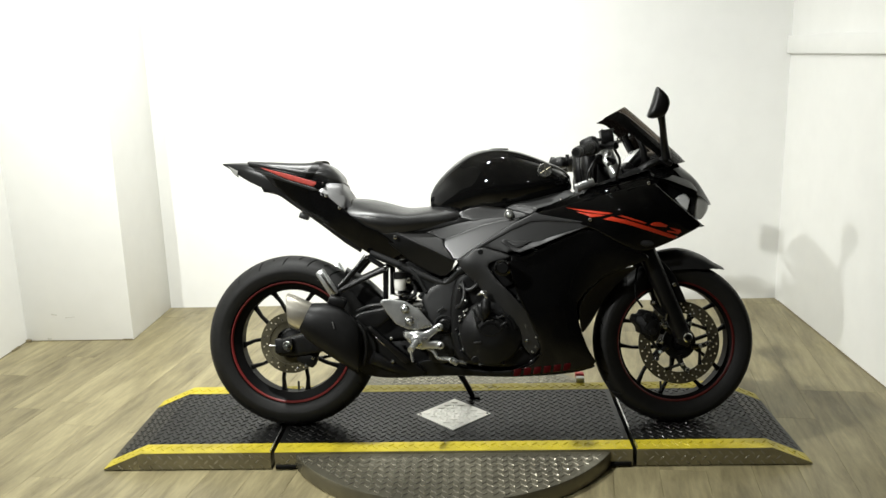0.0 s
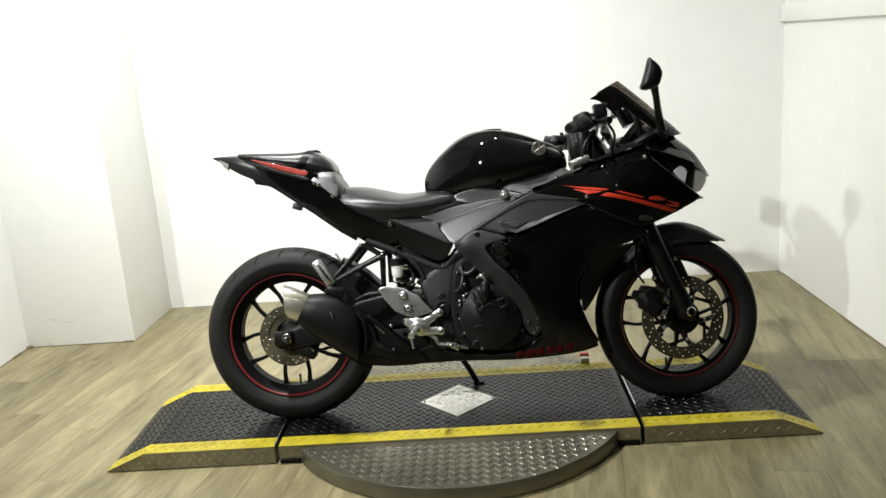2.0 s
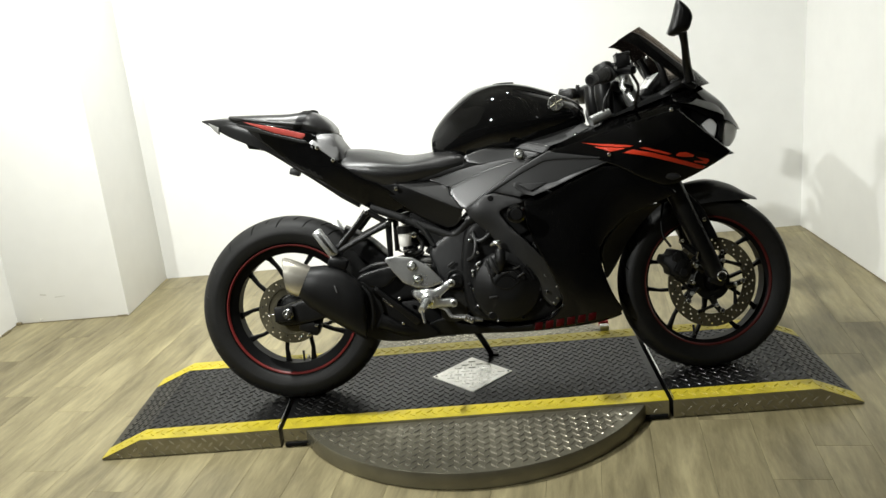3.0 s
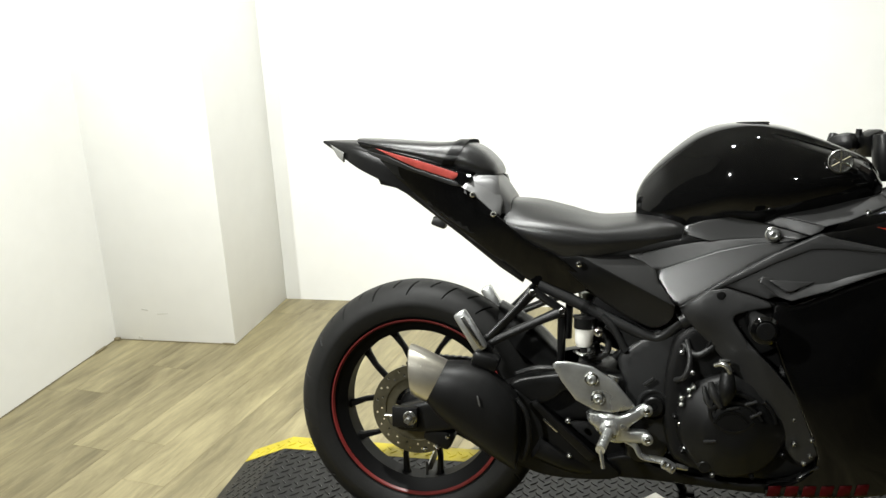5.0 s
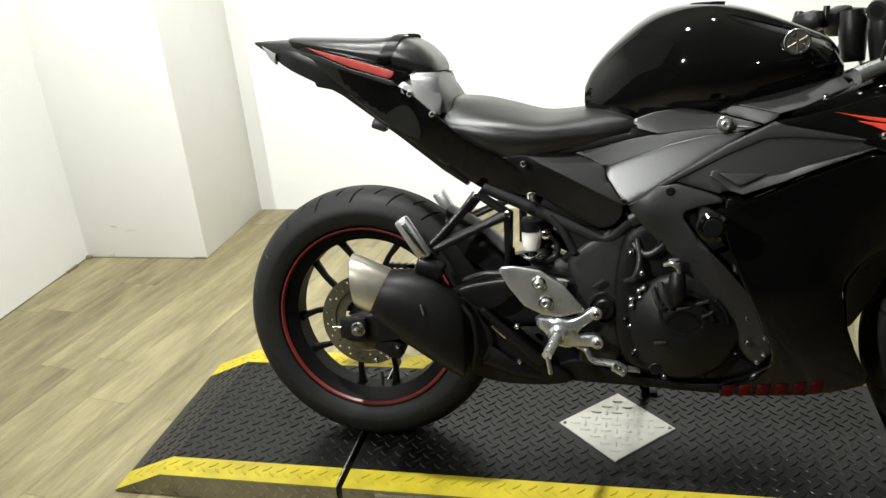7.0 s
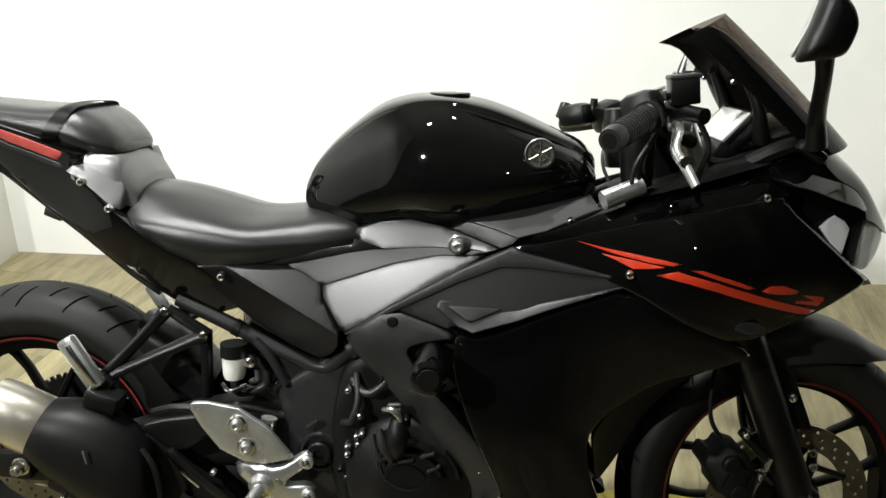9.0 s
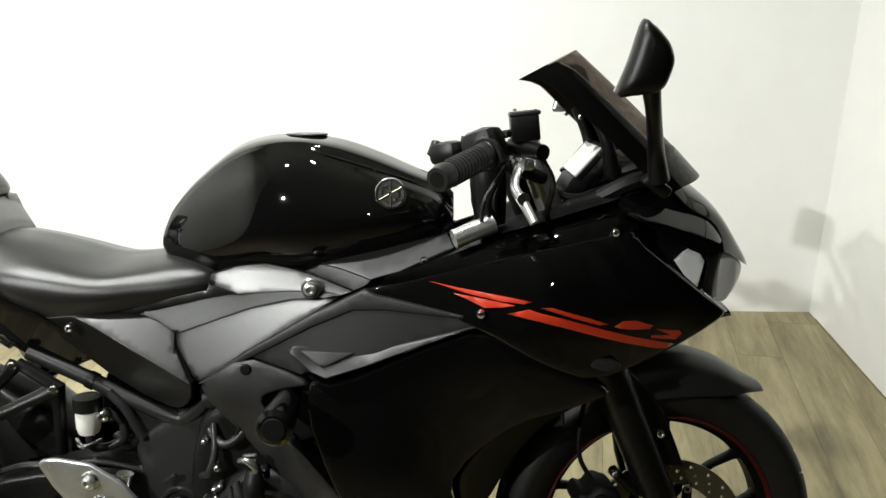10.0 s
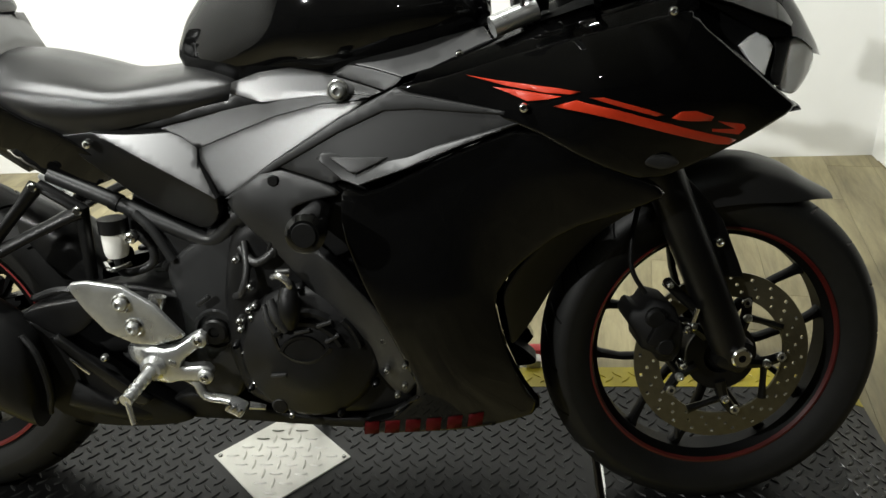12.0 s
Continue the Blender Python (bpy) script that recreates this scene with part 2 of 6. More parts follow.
def bolt_head(c, r=0.006, depth=0.006):
    """A button head with a socket, facing the right side of the machine."""
    prof = [(depth, r), (-depth * 0.2, r), (-depth * 0.8, r * 0.82), (-depth, r * 0.5), (-depth * 0.4, r * 0.42), (-depth * 0.4, 0.0003)]
    return revolve(prof, c, 14, closed=False)


def facet(a, b, c):
    """A plain sloped face through three (x, z, height) corners."""
    w = np.linalg.solve(np.array([(q[0], q[1], 1.0) for q in (a, b, c)]), np.array([q[2] for q in (a, b, c)]))

    def height(xy):
        xy = np.atleast_2d(xy)
        return xy @ w[:2] + w[2]
    return height


def rounded(pts, times=2):
    """Cuts the corners of an outline; a point given twice stays sharper."""
    p = [np.array(q, float) for q in pts]
    for _ in range(times):
        out = []
        for a, b in zip(p, p[1:] + p[:1]):
            if np.allclose(a, b):
                out.append(a)
                continue
            out += [0.8 * a + 0.2 * b, 0.2 * a + 0.8 * b]
        p = out
    return p


def sheet_height(controls):
    """A smooth surface through (x, z, height) control points."""
    c = np.array(controls, float)
    n = len(c)

    def kernel(d2):
        return 0.5 * d2 * np.log(d2 + 1e-9)
    a = np.zeros((n + 3, n + 3))
    d2 = ((c[:, None, :2] - c[None, :, :2]) ** 2).sum(-1)
    a[:n, :n] = kernel(d2) + 1e-6 * np.eye(n)
    a[:n, n:], a[n:, :n] = np.c_[np.ones(n), c[:, :2]], np.c_[np.ones(n), c[:, :2]].T
    w = np.linalg.solve(a, np.r_[c[:, 2], 0, 0, 0])

    def height(xy):
        xy = np.atleast_2d(xy)
        d2 = ((xy[:, None, :] - c[None, :, :2]) ** 2).sum(-1)
        return kernel(d2) @ w[:n] + w[n] + xy @ w[n + 1:]
    return height


def shell(pts, height, depth=0.02, r=0.007, step=0.012, side=-1, cut=2):
    """A moulded panel: an outline in the side view (x, z), bulged outwards by height, with rolled edges and a rim of some depth."""
    if not callable(height):
        flat = float(height)
        def height(xy): return np.full(len(xy), flat)
    loop = rounded(pts, cut)
    line = []
    for a, b in zip(loop, loop[1:] + loop[:1]):
        d = np.linalg.norm(b - a)
        if d < 1e-5:
            continue
        k = max(1, int(d / step))
        line += [a + (b - a) * i / k for i in range(k)]
    line = np.array(line)
    nxt = np.roll(line, -1, 0)
    if ((line[:, 0] * nxt[:, 1]) - (nxt[:, 0] * line[:, 1])).sum() < 0:
        line = line[::-1]
        nxt = np.roll(line, -1, 0)
    prv = np.roll(line, 1, 0)

    def dist(q):
        ab = nxt - line
        t = (((q[:, None] - line[None]) * ab[None]).sum(-1) / np.maximum((ab ** 2).sum(-1), 1e-12)).clip(0, 1)
        return np.sqrt(((line[None] + ab[None] * t[..., None] - q[:, None]) ** 2).sum(-1)).min(1)

    def inside(q):
        x, y = q[:, 0][:, None], q[:, 1][:, None]
        c = (line[None, :, 1] > y) != (nxt[None, :, 1] > y)
        with np.errstate(divide="ignore", invalid="ignore"):
            xi = (nxt[:, 0] - line[:, 0]) * (y - line[:, 1]) / (nxt[:, 1] - line[:, 1]) + line[:, 0]
        return ((c & (x < xi)).sum(1) % 2) == 1
    d = nxt - prv
    inward = np.c_[-d[:, 1], d[:, 0]] / np.maximum(np.linalg.norm(d, axis=1), 1e-9)[:, None]
    extra = []
    for f in (0.15, 0.45, 1.0):
        q = line + inward * r * f
        keep = inside(q)
        q = q[keep]
        extra.append(q[dist(q) > r * f * 0.9])
    lo, hi = line.min(0), line.max(0)
    gx, gy = np.meshgrid(np.arange(lo[0], hi[0], step), np.arange(lo[1], hi[1], step))
    gx[::2] += step / 2
    g = np.c_[gx.ravel(), gy.ravel()]
    g = g[inside(g)]
    if len(g):
        g = g[dist(g) > r + step * 0.5]
    allp = np.vstack([line, *extra, g])
    n = len(line)
    verts, _, faces, *_ = geometry.delaunay_2d_cdt([Vector(q) for q in allp], [], [list(range(n))], 1, 1e-6)
    v2 = np.array([tuple(v) for v in verts])
    dd = dist(v2)
    h = height(v2)
    drop = np.where(dd < r, r - np.sqrt(np.maximum(r * r - (r - dd) ** 2, 0)), 0)
    bm = bmesh.new()
    vs = [bm.verts.new((q[0], side * (a - b), q[1])) for q, a, b in zip(v2, h, drop)]
    for f in faces:
        try:
            bm.faces.new([vs[i] for i in f])
        except ValueError:
            pass
    rim = [e for e in bm.edges if len(e.link_faces) == 1]
    low = {}
    for e in rim:
        for v in e.verts:
            if v not in low:
                low[v] = bm.verts.new((v.co.x, v.co.y - side * depth, v.co.z))
    for e in rim:
        a, b = e.verts
        bm.faces.new((a, b, low[b], low[a]))
    bmesh.ops.delete(bm, geom=[v for v in bm.verts if not v.link_faces], context="VERTS")
    return bm


def loft(stations, nu=5, nv=5, closed=False, caps=True):
    """A skin over half sections [(y, z), ...] at stations along x, from the right flank over the crown, mirrored to the left."""
    xs = [s[0] for s in stations]
    secs = []
    for x, half in stations:
        q = curve_points([(y, z) for y, z in half], nv)
        secs.append([np.array((x, -y, z)) for y, z in q])
    cols = [curve_points([s[i] for s in secs], nu) for i in range(len(secs[0]))]
    bm = bmesh.new()
    rows = []
    for j in range(len(cols[0])):
        right = [bm.verts.new(col[j]) for col in cols]
        left = []
        for col, v in zip(cols, right):
            left.append(v if abs(col[j][1]) < 1e-6 else bm.verts.new((col[j][0], -col[j][1], col[j][2])))
        rows.append(right + left[::-1][1 if right[-1] is left[-1] else 0:])
    n = len(rows[0])
    for a, b in zip(rows, rows[1:]):
        for k in range(n if closed else n - 1):
            q = [a[k], a[(k + 1) % n], b[(k + 1) % n], b[k]]
            q = [v for i, v in enumerate(q) if v not in q[:i]]
            if len(q) > 2:
                bm.faces.new(q)
    if caps:
        for row in (rows[0], rows[-1]):
            if len(set(row)) > 2:
                bm.faces.new(list(dict.fromkeys(row)))
    return bm


def both(name, mat, parent, make, label=""):
    """The same panel on the right and on the left flank."""
    part(name, make(-1), mat, parent, label)
    part(name, make(1), mat, parent, label)

# ---- the room ----


def slab(name, lo, hi, mat, label, category="wall", bevel=0.0):
    c = [(a + b) / 2 for a, b in zip(lo, hi)]
    ob = part(name, rbox((0, 0, 0), [b - a for a, b in zip(lo, hi)], None, bevel), mat)
    ob.location = c
    return tagged(ob, label, category, kind="structure")


X_L, X_R, Y_B, Y_P, X_P = -1.638, 2.329, 1.687, 1.14, -1.085
HALL, FRONT, TOP = 5.0, -7.0, 3.3
slab("wall_north", (X_P, Y_B, 0), (X_R + 0.12, Y_B + 0.12, TOP), M_WALL, "smooth white painted back wall of the photo bay")
slab("wall_chase", (X_L - 0.12, Y_P, 0), (X_P, Y_B + 0.12, TOP), M_WALL, "white boxed-out corner chase with sharp edges", bevel=0.004)
slab("wall_west", (X_L - 0.12, -1.2, 0), (X_L, Y_P, TOP), M_WALL, "white painted side wall with scuffs")
slab("wall_east", (X_R, 0.22, 0), (X_R + 0.12, Y_B, TOP), M_WALL, "white painted side wall, dimmer")
# Unseen walls, added to close the space and keep gloss reflections black.
slab("wall_hall_west", (-HALL - 0.12, FRONT, 0), (-HALL, -1.08, TOP), M_HALL, "unseen dark wall added to close the hall")
slab("wall_hall_east", (HALL, FRONT, 0), (HALL + 0.12, 0.34, TOP), M_HALL, "unseen dark wall added to close the hall")
slab("wall_south", (-HALL - 0.12, FRONT - 0.12, 0), (HALL + 0.12, FRONT, TOP), M_HALL, "unseen dark far wall added behind the camera")
slab("wall_return_west", (-HALL - 0.12, -1.08, 0), (X_L - 0.12, -0.96, TOP), M_HALL, "unseen dark return wall added beside the bay")
slab("wall_return_east", (X_R + 0.12, 0.34, 0), (HALL + 0.12, 0.46, TOP), M_HALL, "unseen dark return wall added beside the bay")
slab("ceiling", (-HALL - 0.12, FRONT - 0.12, TOP), (HALL + 0.12, Y_B + 0.12, TOP + 0.1), M_CEIL, "plain pale ceiling", "ceiling")
# a shallow ledge along the east wall
trim = slab("trim_ledge", (X_R - 0.022, 0.22, 1.33), (X_R - 0.001, Y_B - 0.002, 1.42), M_WALL, "white ledge board along the side wall", "trim", 0.004)


# ---- the turntable ----
CX, CY, TOPZ = 0.572, 0.052, 0.063
HW, SEAM, KINK, HALFL, BAND = 0.292, 0.617, 1.075, 1.211, 0.068


def platform_z(x):
    """The height of the tread deck: level, and sloping to the floor at its ends."""
    a = abs(x)
    return TOPZ if a < KINK else TOPZ - (TOPZ - 0.006) * (a - KINK) / (HALFL - KINK)


def deck(bm, x0, x1, y0, y1):
    """A stretch of deck: a solid from the floor up, broken at the kinks."""
    xs = sorted({x0, x1, *[k for k in (-KINK, KINK) if x0 < k < x1]})
    cols = []
    for x in xs:
        z = platform_z(x)
        cols.append([bm.verts.new((x, y0, 0.002)), bm.verts.new((x, y1, 0.002)), bm.verts.new((x, y1, z)), bm.verts.new((x, y0, z))])
    for a, b in zip(cols, cols[1:]):
        for k in range(4):
            bm.faces.new((a[k], a[(k + 1) % 4], b[(k + 1) % 4], b[k]))
    bm.faces.new(cols[0])
    bm.faces.new(cols[-1][::-1])
    return bm


def lug(bm, x, y, z, turn, slope, length=0.029, width=0.0064, tall=0.0024):
    """One raised lozenge of the tread pattern."""
    c, s = math.cos(turn), math.sin(turn)
    def at(u, v, w):
        dx, dy = u * c - v * s, u * s + v * c
        return (x + dx, y + dy, z + w + slope * dx)
    e = [bm.verts.new(at(-length / 2, 0, 0)), bm.verts.new(at(-length * 0.2, -width / 2, 0)), bm.verts.new(at(length * 0.2, -width / 2, 0)),
         bm.verts.new(at(length / 2, 0, 0)), bm.verts.new(at(length * 0.2, width / 2, 0)), bm.verts.new(at(-length * 0.2, width / 2, 0))]
    t = [bm.verts.new(at(-length * 0.36, 0, tall)), bm.verts.new(at(-length * 0.15, -width * 0.26, tall)), bm.verts.new(at(length * 0.15, -width * 0.26, tall)),
         bm.verts.new(at(length * 0.36, 0, tall)), bm.verts.new(at(length * 0.15, width * 0.26, tall)), bm.verts.new(at(-length * 0.15, width * 0.26, tall))]
    for k in range(6):
        bm.faces.new((e[k], e[(k + 1) % 6], t[(k + 1) % 6], t[k]))
    bm.faces.new(t)


def lugs(test, zfun, pitch=0.025, slope=lambda x: 0.0, turn=45.0, reach=1.3):
    """Lozenges in a basket weave on a lattice that is turned by so many degrees."""
    bm = bmesh.new()
    c, w, n = math.cos(radians(turn)), math.sin(radians(turn)), int(reach / pitch)
    for i in range(-n, n + 1):
        for j in range(-n, n + 1):
            x, y = (i * c - j * w) * pitch, (i * w + j * c) * pitch
            if test(x, y):
                lug(bm, x, y, zfun(x, y), radians(turn + (90 if (i + j) % 2 else 0)), slope(x))
    return bm


def single(x, y):
    """Where the tread's lugs are pieces of their own, in front of the machine."""
    return abs(x) < 0.45 and -0.215 < y < -0.03


turntable = thing("turntable_platform", pose(CX, CY, 0), "black tread-plate motorcycle turntable with yellow edge stripes, on the wood floor", "platform")
GAP = 0.007
stretches = ((-HALFL, -SEAM - GAP), (-SEAM + GAP, SEAM - GAP), (SEAM + GAP, HALFL))
for name, (x0, x1), label in zip(("ramp_section", "middle_section", "ramp_section"), stretches,
                                 ("sloped end section of black tread plate", "level middle section of black tread plate", "sloped end section of black tread plate")):
    bm = deck(bmesh.new(), x0, x1, -HW, HW)
    sec = part(name, bm, M_PLATE, turntable, label, smooth=False)
    for y in (-HW - 0.0015, HW + 0.0015):
        sides = bmesh.new()
        xs = sorted({x0, x1, *[k for k in (-KINK, KINK) if x0 < k < x1]})
        row = [[sides.verts.new((x, y + w, z)) for w, z in ((-0.0012, 0.004), (0.0012, 0.004), (0.0012, platform_z(x) - 0.001), (-0.0012, platform_z(x) - 0.001))] for x in xs]
        for a, b in zip(row, row[1:]):
            for k in range(4):
                sides.faces.new((a[k], b[k], b[(k + 1) % 4], a[(k + 1) % 4]))
        sides.faces.new(row[0])
        sides.faces.new(row[-1][::-1])
        part("side_plate", sides, M_BARE, sec, "worn bare steel edge of the deck", smooth=False)
        weave, out = bmesh.new(), math.copysign(0.0012, y)
        for i in range(-60, 61):
            for j in range(-60, 61):
                x, z = (i - j) * 0.0177, 0.03 + (i + j) * 0.0177
                if x0 + 0.014 < x < x1 - 0.014 and 0.012 < z < min(platform_z(x - 0.014), platform_z(x + 0.014)) - 0.01:
                    lug(weave, x, z, 0.0, radians(45 + (90 if (i + j) % 2 else 0)), 0.0, 0.024, 0.006, 0.0011)
        for v in weave.verts:
            v.co = (v.co.x, y + out + math.copysign(v.co.z, y), v.co.y)
        part("side_pattern", weave, M_SHINE, sec, "raised tread pattern", smooth=False)["kind"] = "stuff"
    for sy in (-1, 1):
        stripe = bmesh.new()
        xs = sorted({x0, x1, *[k for k in (-KINK, KINK) if x0 < k < x1]})
        ya, yb = sorted((sy * (HW + 0.001), sy * (HW - BAND)))
        row = [[stripe.verts.new((x, y, platform_z(x) + w)) for y, w in ((ya, 0.0002), (yb, 0.0002), (yb, 0.001), (ya, 0.001))] for x in xs]
        for a, b in zip(row, row[1:]):
            for k in range(4):
                stripe.faces.new((a[k], b[k], b[(k + 1) % 4], a[(k + 1) % 4]))
        stripe.faces.new(row[0])
        stripe.faces.new(row[-1][::-1])
        part("edge_stripe", stripe, M_YELLOW, sec, "yellow painted edge stripe", smooth=False)

    def level(x, y): return platform_z(x)
    def pitch_of(x): return 0.0 if abs(x) < KINK else -math.copysign((TOPZ - 0.006) / (HALFL - KINK), x)
    def on_band(x, y): return abs(y) > HW - BAND + 0.008
    def dia(x, y): return abs(x) / 0.14 + abs(y) / 0.14 < 1.12
    part("tread_pattern", lugs(lambda x, y: x0 + 0.012 < x < x1 - 0.012 and abs(y) < HW - BAND - 0.006 and not dia(x, y) and not single(x, y), level, slope=pitch_of), M_LUG, sec,
         "raised tread pattern")["kind"] = "stuff"
    part("stripe_pattern", lugs(lambda x, y: x0 + 0.012 < x < x1 - 0.012 and HW - BAND + 0.01 < abs(y) < HW - 0.01, lambda x, y: platform_z(x) + 0.001, slope=pitch_of), M_YELLOW, sec,
         "yellow painted tread pattern")["kind"] = "stuff"

# the round base disc shows on both long sides
RD = 0.612
disc = bmesh.new()
rim_pts = [(RD * math.cos(a), RD * math.sin(a)) for a in [2 * math.pi * i / 128 for i in range(128)]]
low, up, top = ([disc.verts.new((x * f, y * f, z)) for x, y in rim_pts] for f, z in ((1, 0.004), (1, 0.052), (0.9965, 0.055)))
for i in range(128):
    j = (i + 1) % 128
    disc.faces.new((low[i], low[j], up[j], up[i]))
    disc.faces.new((up[i], up[j], top[j], top[i]))
disc.faces.new(top)
base = part("base_disc", disc, M_STEEL, turntable, "round bare steel tread-plate base")
part("disc_pattern", lugs(lambda x, y: math.hypot(x, y) < RD - 0.016 and abs(y) > HW + 0.014, lambda x, y: 0.055), M_SHINE, base, "raised tread pattern")["kind"] = "stuff"
# two flat feet close the seams
for sx in (-1, 1):
    bm = rbox((sx * (SEAM - 0.045), -HW - 0.004, 0.012), (0.07, 0.012, 0.012), None, 0.002)
    part("foot", bm, M_DARK, turntable)

# Steel seam edges; chrome on the east one paints in its glint.
for x in (-SEAM - GAP - 0.003, SEAM + GAP + 0.003):
    part("seam_strip", rbox((x, 0, TOPZ + 0.0008), (0.004, 2 * HW - 0.01, 0.0016), None, 0.0006), M_BADGE if x < 0 else M_CHROME, turntable, "thin steel strip along the seam, bright for its glint")

diamond = thing("inspection_plate", pose(CX, CY, TOPZ), "bare aluminium diamond-shaped tread plate screwed to the deck", "plate")
bm = bmesh.new()
D = 0.139
corner = [(D, 0), (0, D), (-D, 0), (0, -D)]
lo = [bm.verts.new((x, y, 0.0006)) for x, y in corner]
hi = [bm.verts.new((x * 0.995, y * 0.995, 0.0035)) for x, y in corner]
for i in range(4):
    bm.faces.new((lo[i], lo[(i + 1) % 4], hi[(i + 1) % 4], hi[i]))
bm.faces.new(hi)
part("plate", bm, M_ALU_PLATE, diamond, smooth=False)
part("plate_pattern", lugs(lambda x, y: abs(x) + abs(y) < D - 0.016, lambda x, y: 0.0035, turn=0.0), M_ALU_PLATE, diamond, "raised tread pattern")["kind"] = "stuff"
for sx in (-1, 1):
    bm = bmesh.new()
    bmesh.ops.create_cone(bm, cap_ends=True, segments=12, radius1=0.005, radius2=0.0035, depth=0.003, matrix=Matrix.Translation((sx * (D - 0.014), 0, 0.0048)))
    part("screw", bm, M_BADGE, diamond, "dark screw head")

# ---- the motorcycle ----
bike = thing("motorcycle", pose(-0.005, -0.01, 0.063, -10.3), "black faired sports motorcycle with red decals on its side stand", "motorcycle")
RX, RZ, FX, FZ = 0.0, 0.311, 1.374, 0.29


def tyre(c, crown, width, lip, rear):
    """A road tyre: smooth side walls, a raised shoulder ring and slanted grooves cut into the tread."""
    half = width / 2
    prof = [(-0.036, lip - 0.006), (-half * 0.72, lip + 0.001), (-half * 0.86, lip + 0.012), (-half * 0.95, lip + 0.024), (-half * 0.985, lip + 0.033), (-half * 0.99, lip + 0.0345), (-half, lip + 0.036)]
    sh = crown - (lip + 0.036)
    for a in np.linspace(9, 90, 14):
        prof.append((-half * math.cos(radians(a)) ** 0.9, lip + 0.036 + sh * math.sin(radians(a))))
    prof += [(-y, r) for y, r in prof[-2::-1]]
    bm = bmesh.new()
    pitches, cols = 40, 9
    segs = pitches * cols
    spread = (0.0, 0.1, 0.115, 0.2, 0.215, 0.4, 0.55, 0.7, 0.85)
    n, rings = len(prof), []
    for i in range(segs):
        ring = []
        for y, r in prof:
            u = abs(y) / half
            tread = r > lip + 0.04
            a = 2 * math.pi * (i // cols + spread[i % cols] + (0.85 * (u - 0.5) + (0.5 if y > 0 else 0.0) if tread else 0.0)) / pitches
            if tread:
                a -= 2 * math.pi * 0.85 * 0.5 * max(0.0, 1 - abs(y) / (half * 0.12)) / pitches * (1 if u < 0.12 else 0)
            deep = i % cols in (2, 3) and tread and (0.14 < u < 0.56 if (i // cols) % 2 else 0.34 < u < 0.86)
            ring.append(bm.verts.new((c[0] + (r - 0.005 * deep) * math.cos(a), c[1] + y, c[2] + (r - 0.005 * deep) * math.sin(a))))
        rings.append(ring)
    for i in range(segs):
        a, b = rings[i], rings[(i + 1) % segs]
        for k in range(n):
            bm.faces.new((a[k], a[(k + 1) % n], b[(k + 1) % n], b[k]))
    return bm


def spoke(c, a, r0, r1, w0, w1, y=0.0, t=0.022, lean=0.0):
    """A tapered cast spoke."""
    bm = bmesh.new()
    rows = []
    for f in (0, 0.3, 0.7, 0.92, 1):
        r = r0 + (r1 - r0) * f
        w = w0 + (w1 - w0) * f + (0.014 * ((f - 0.8) / 0.2) ** 2 if f > 0.8 else 0) + (0.008 * (1 - f / 0.3) if f < 0.3 else 0)
        b = a + lean * (f - 0.5)
        d, s = Vector((math.cos(b), 0, math.sin(b))), Vector((-math.sin(b), 0, math.cos(b)))
        o = Vector(c) + d * r
        rows.append([bm.verts.new(o + s * u * w / 2 + Vector((0, y + v * t / 2, 0))) for u, v in ((-1, -0.5), (-0.6, -1), (0.6, -1), (1, -0.5), (1, 0.5), (0.6, 1), (-0.6, 1), (-1, 0.5))])
    for p, q in zip(rows, rows[1:]):
        for k in range(8):
            bm.faces.new((p[k], p[(k + 1) % 8], q[(k + 1) % 8], q[k]))
    bm.faces.new(rows[0])
    bm.faces.new(rows[-1])
    return bm


def drilled_disc(c, r0, r1, t, rows, cols, wave=0.0):
    """A brake rotor with rows of holes right through it."""
    bm = bmesh.new()
    segs = cols * 6
    radii = [r0, r0 + 0.004]
    band = (r1 - r0 - 0.008) / rows
    for k in range(rows):
        a = r0 + 0.004 + band * k
        radii += [a + band * 0.28, a + band * 0.72, a + band]
    radii += [r1]
    radii = sorted(set(round(q, 5) for q in radii))
    holes = set()
    for k in range(rows):
        a = r0 + 0.004 + band * k + band * 0.5
        ring = max(i for i in range(len(radii) - 1) if radii[i] <= a)
        for j in range(cols):
            holes.add((ring, (j * 6 + 2 * k) % segs))
    grid = {}
    for s, y in ((0, -t / 2), (1, t / 2)):
        for i, r in enumerate(radii):
            for j in range(segs):
                a = 2 * math.pi * j / segs
                q = r + (wave * math.cos(a * 12) if i in (0,) else 0)
                grid[s, i, j] = bm.verts.new((c[0] + q * math.cos(a), c[1] + y, c[2] + q * math.sin(a)))
    n = len(radii) - 1
    for i in range(n):
        for j in range(segs):
            k = (j + 1) % segs
            if (i, j) in holes:
                ring = [(i, j), (i + 1, j), (i + 1, k), (i, k)]
                for (a, b), (p, q) in zip(ring, ring[1:] + ring[:1]):
                    bm.faces.new((grid[0, a, b], grid[0, p, q], grid[1, p, q], grid[1, a, b]))
                continue
            for s in (0, 1):
                bm.faces.new((grid[s, i, j], grid[s, i + 1, j], grid[s, i + 1, k], grid[s, i, k]))
    for i in (0, n):
        for j in range(segs):
            k = (j + 1) % segs
            bm.faces.new((grid[0, i, j], grid[0, i, k], grid[1, i, k], grid[1, i, j]))
    return bm


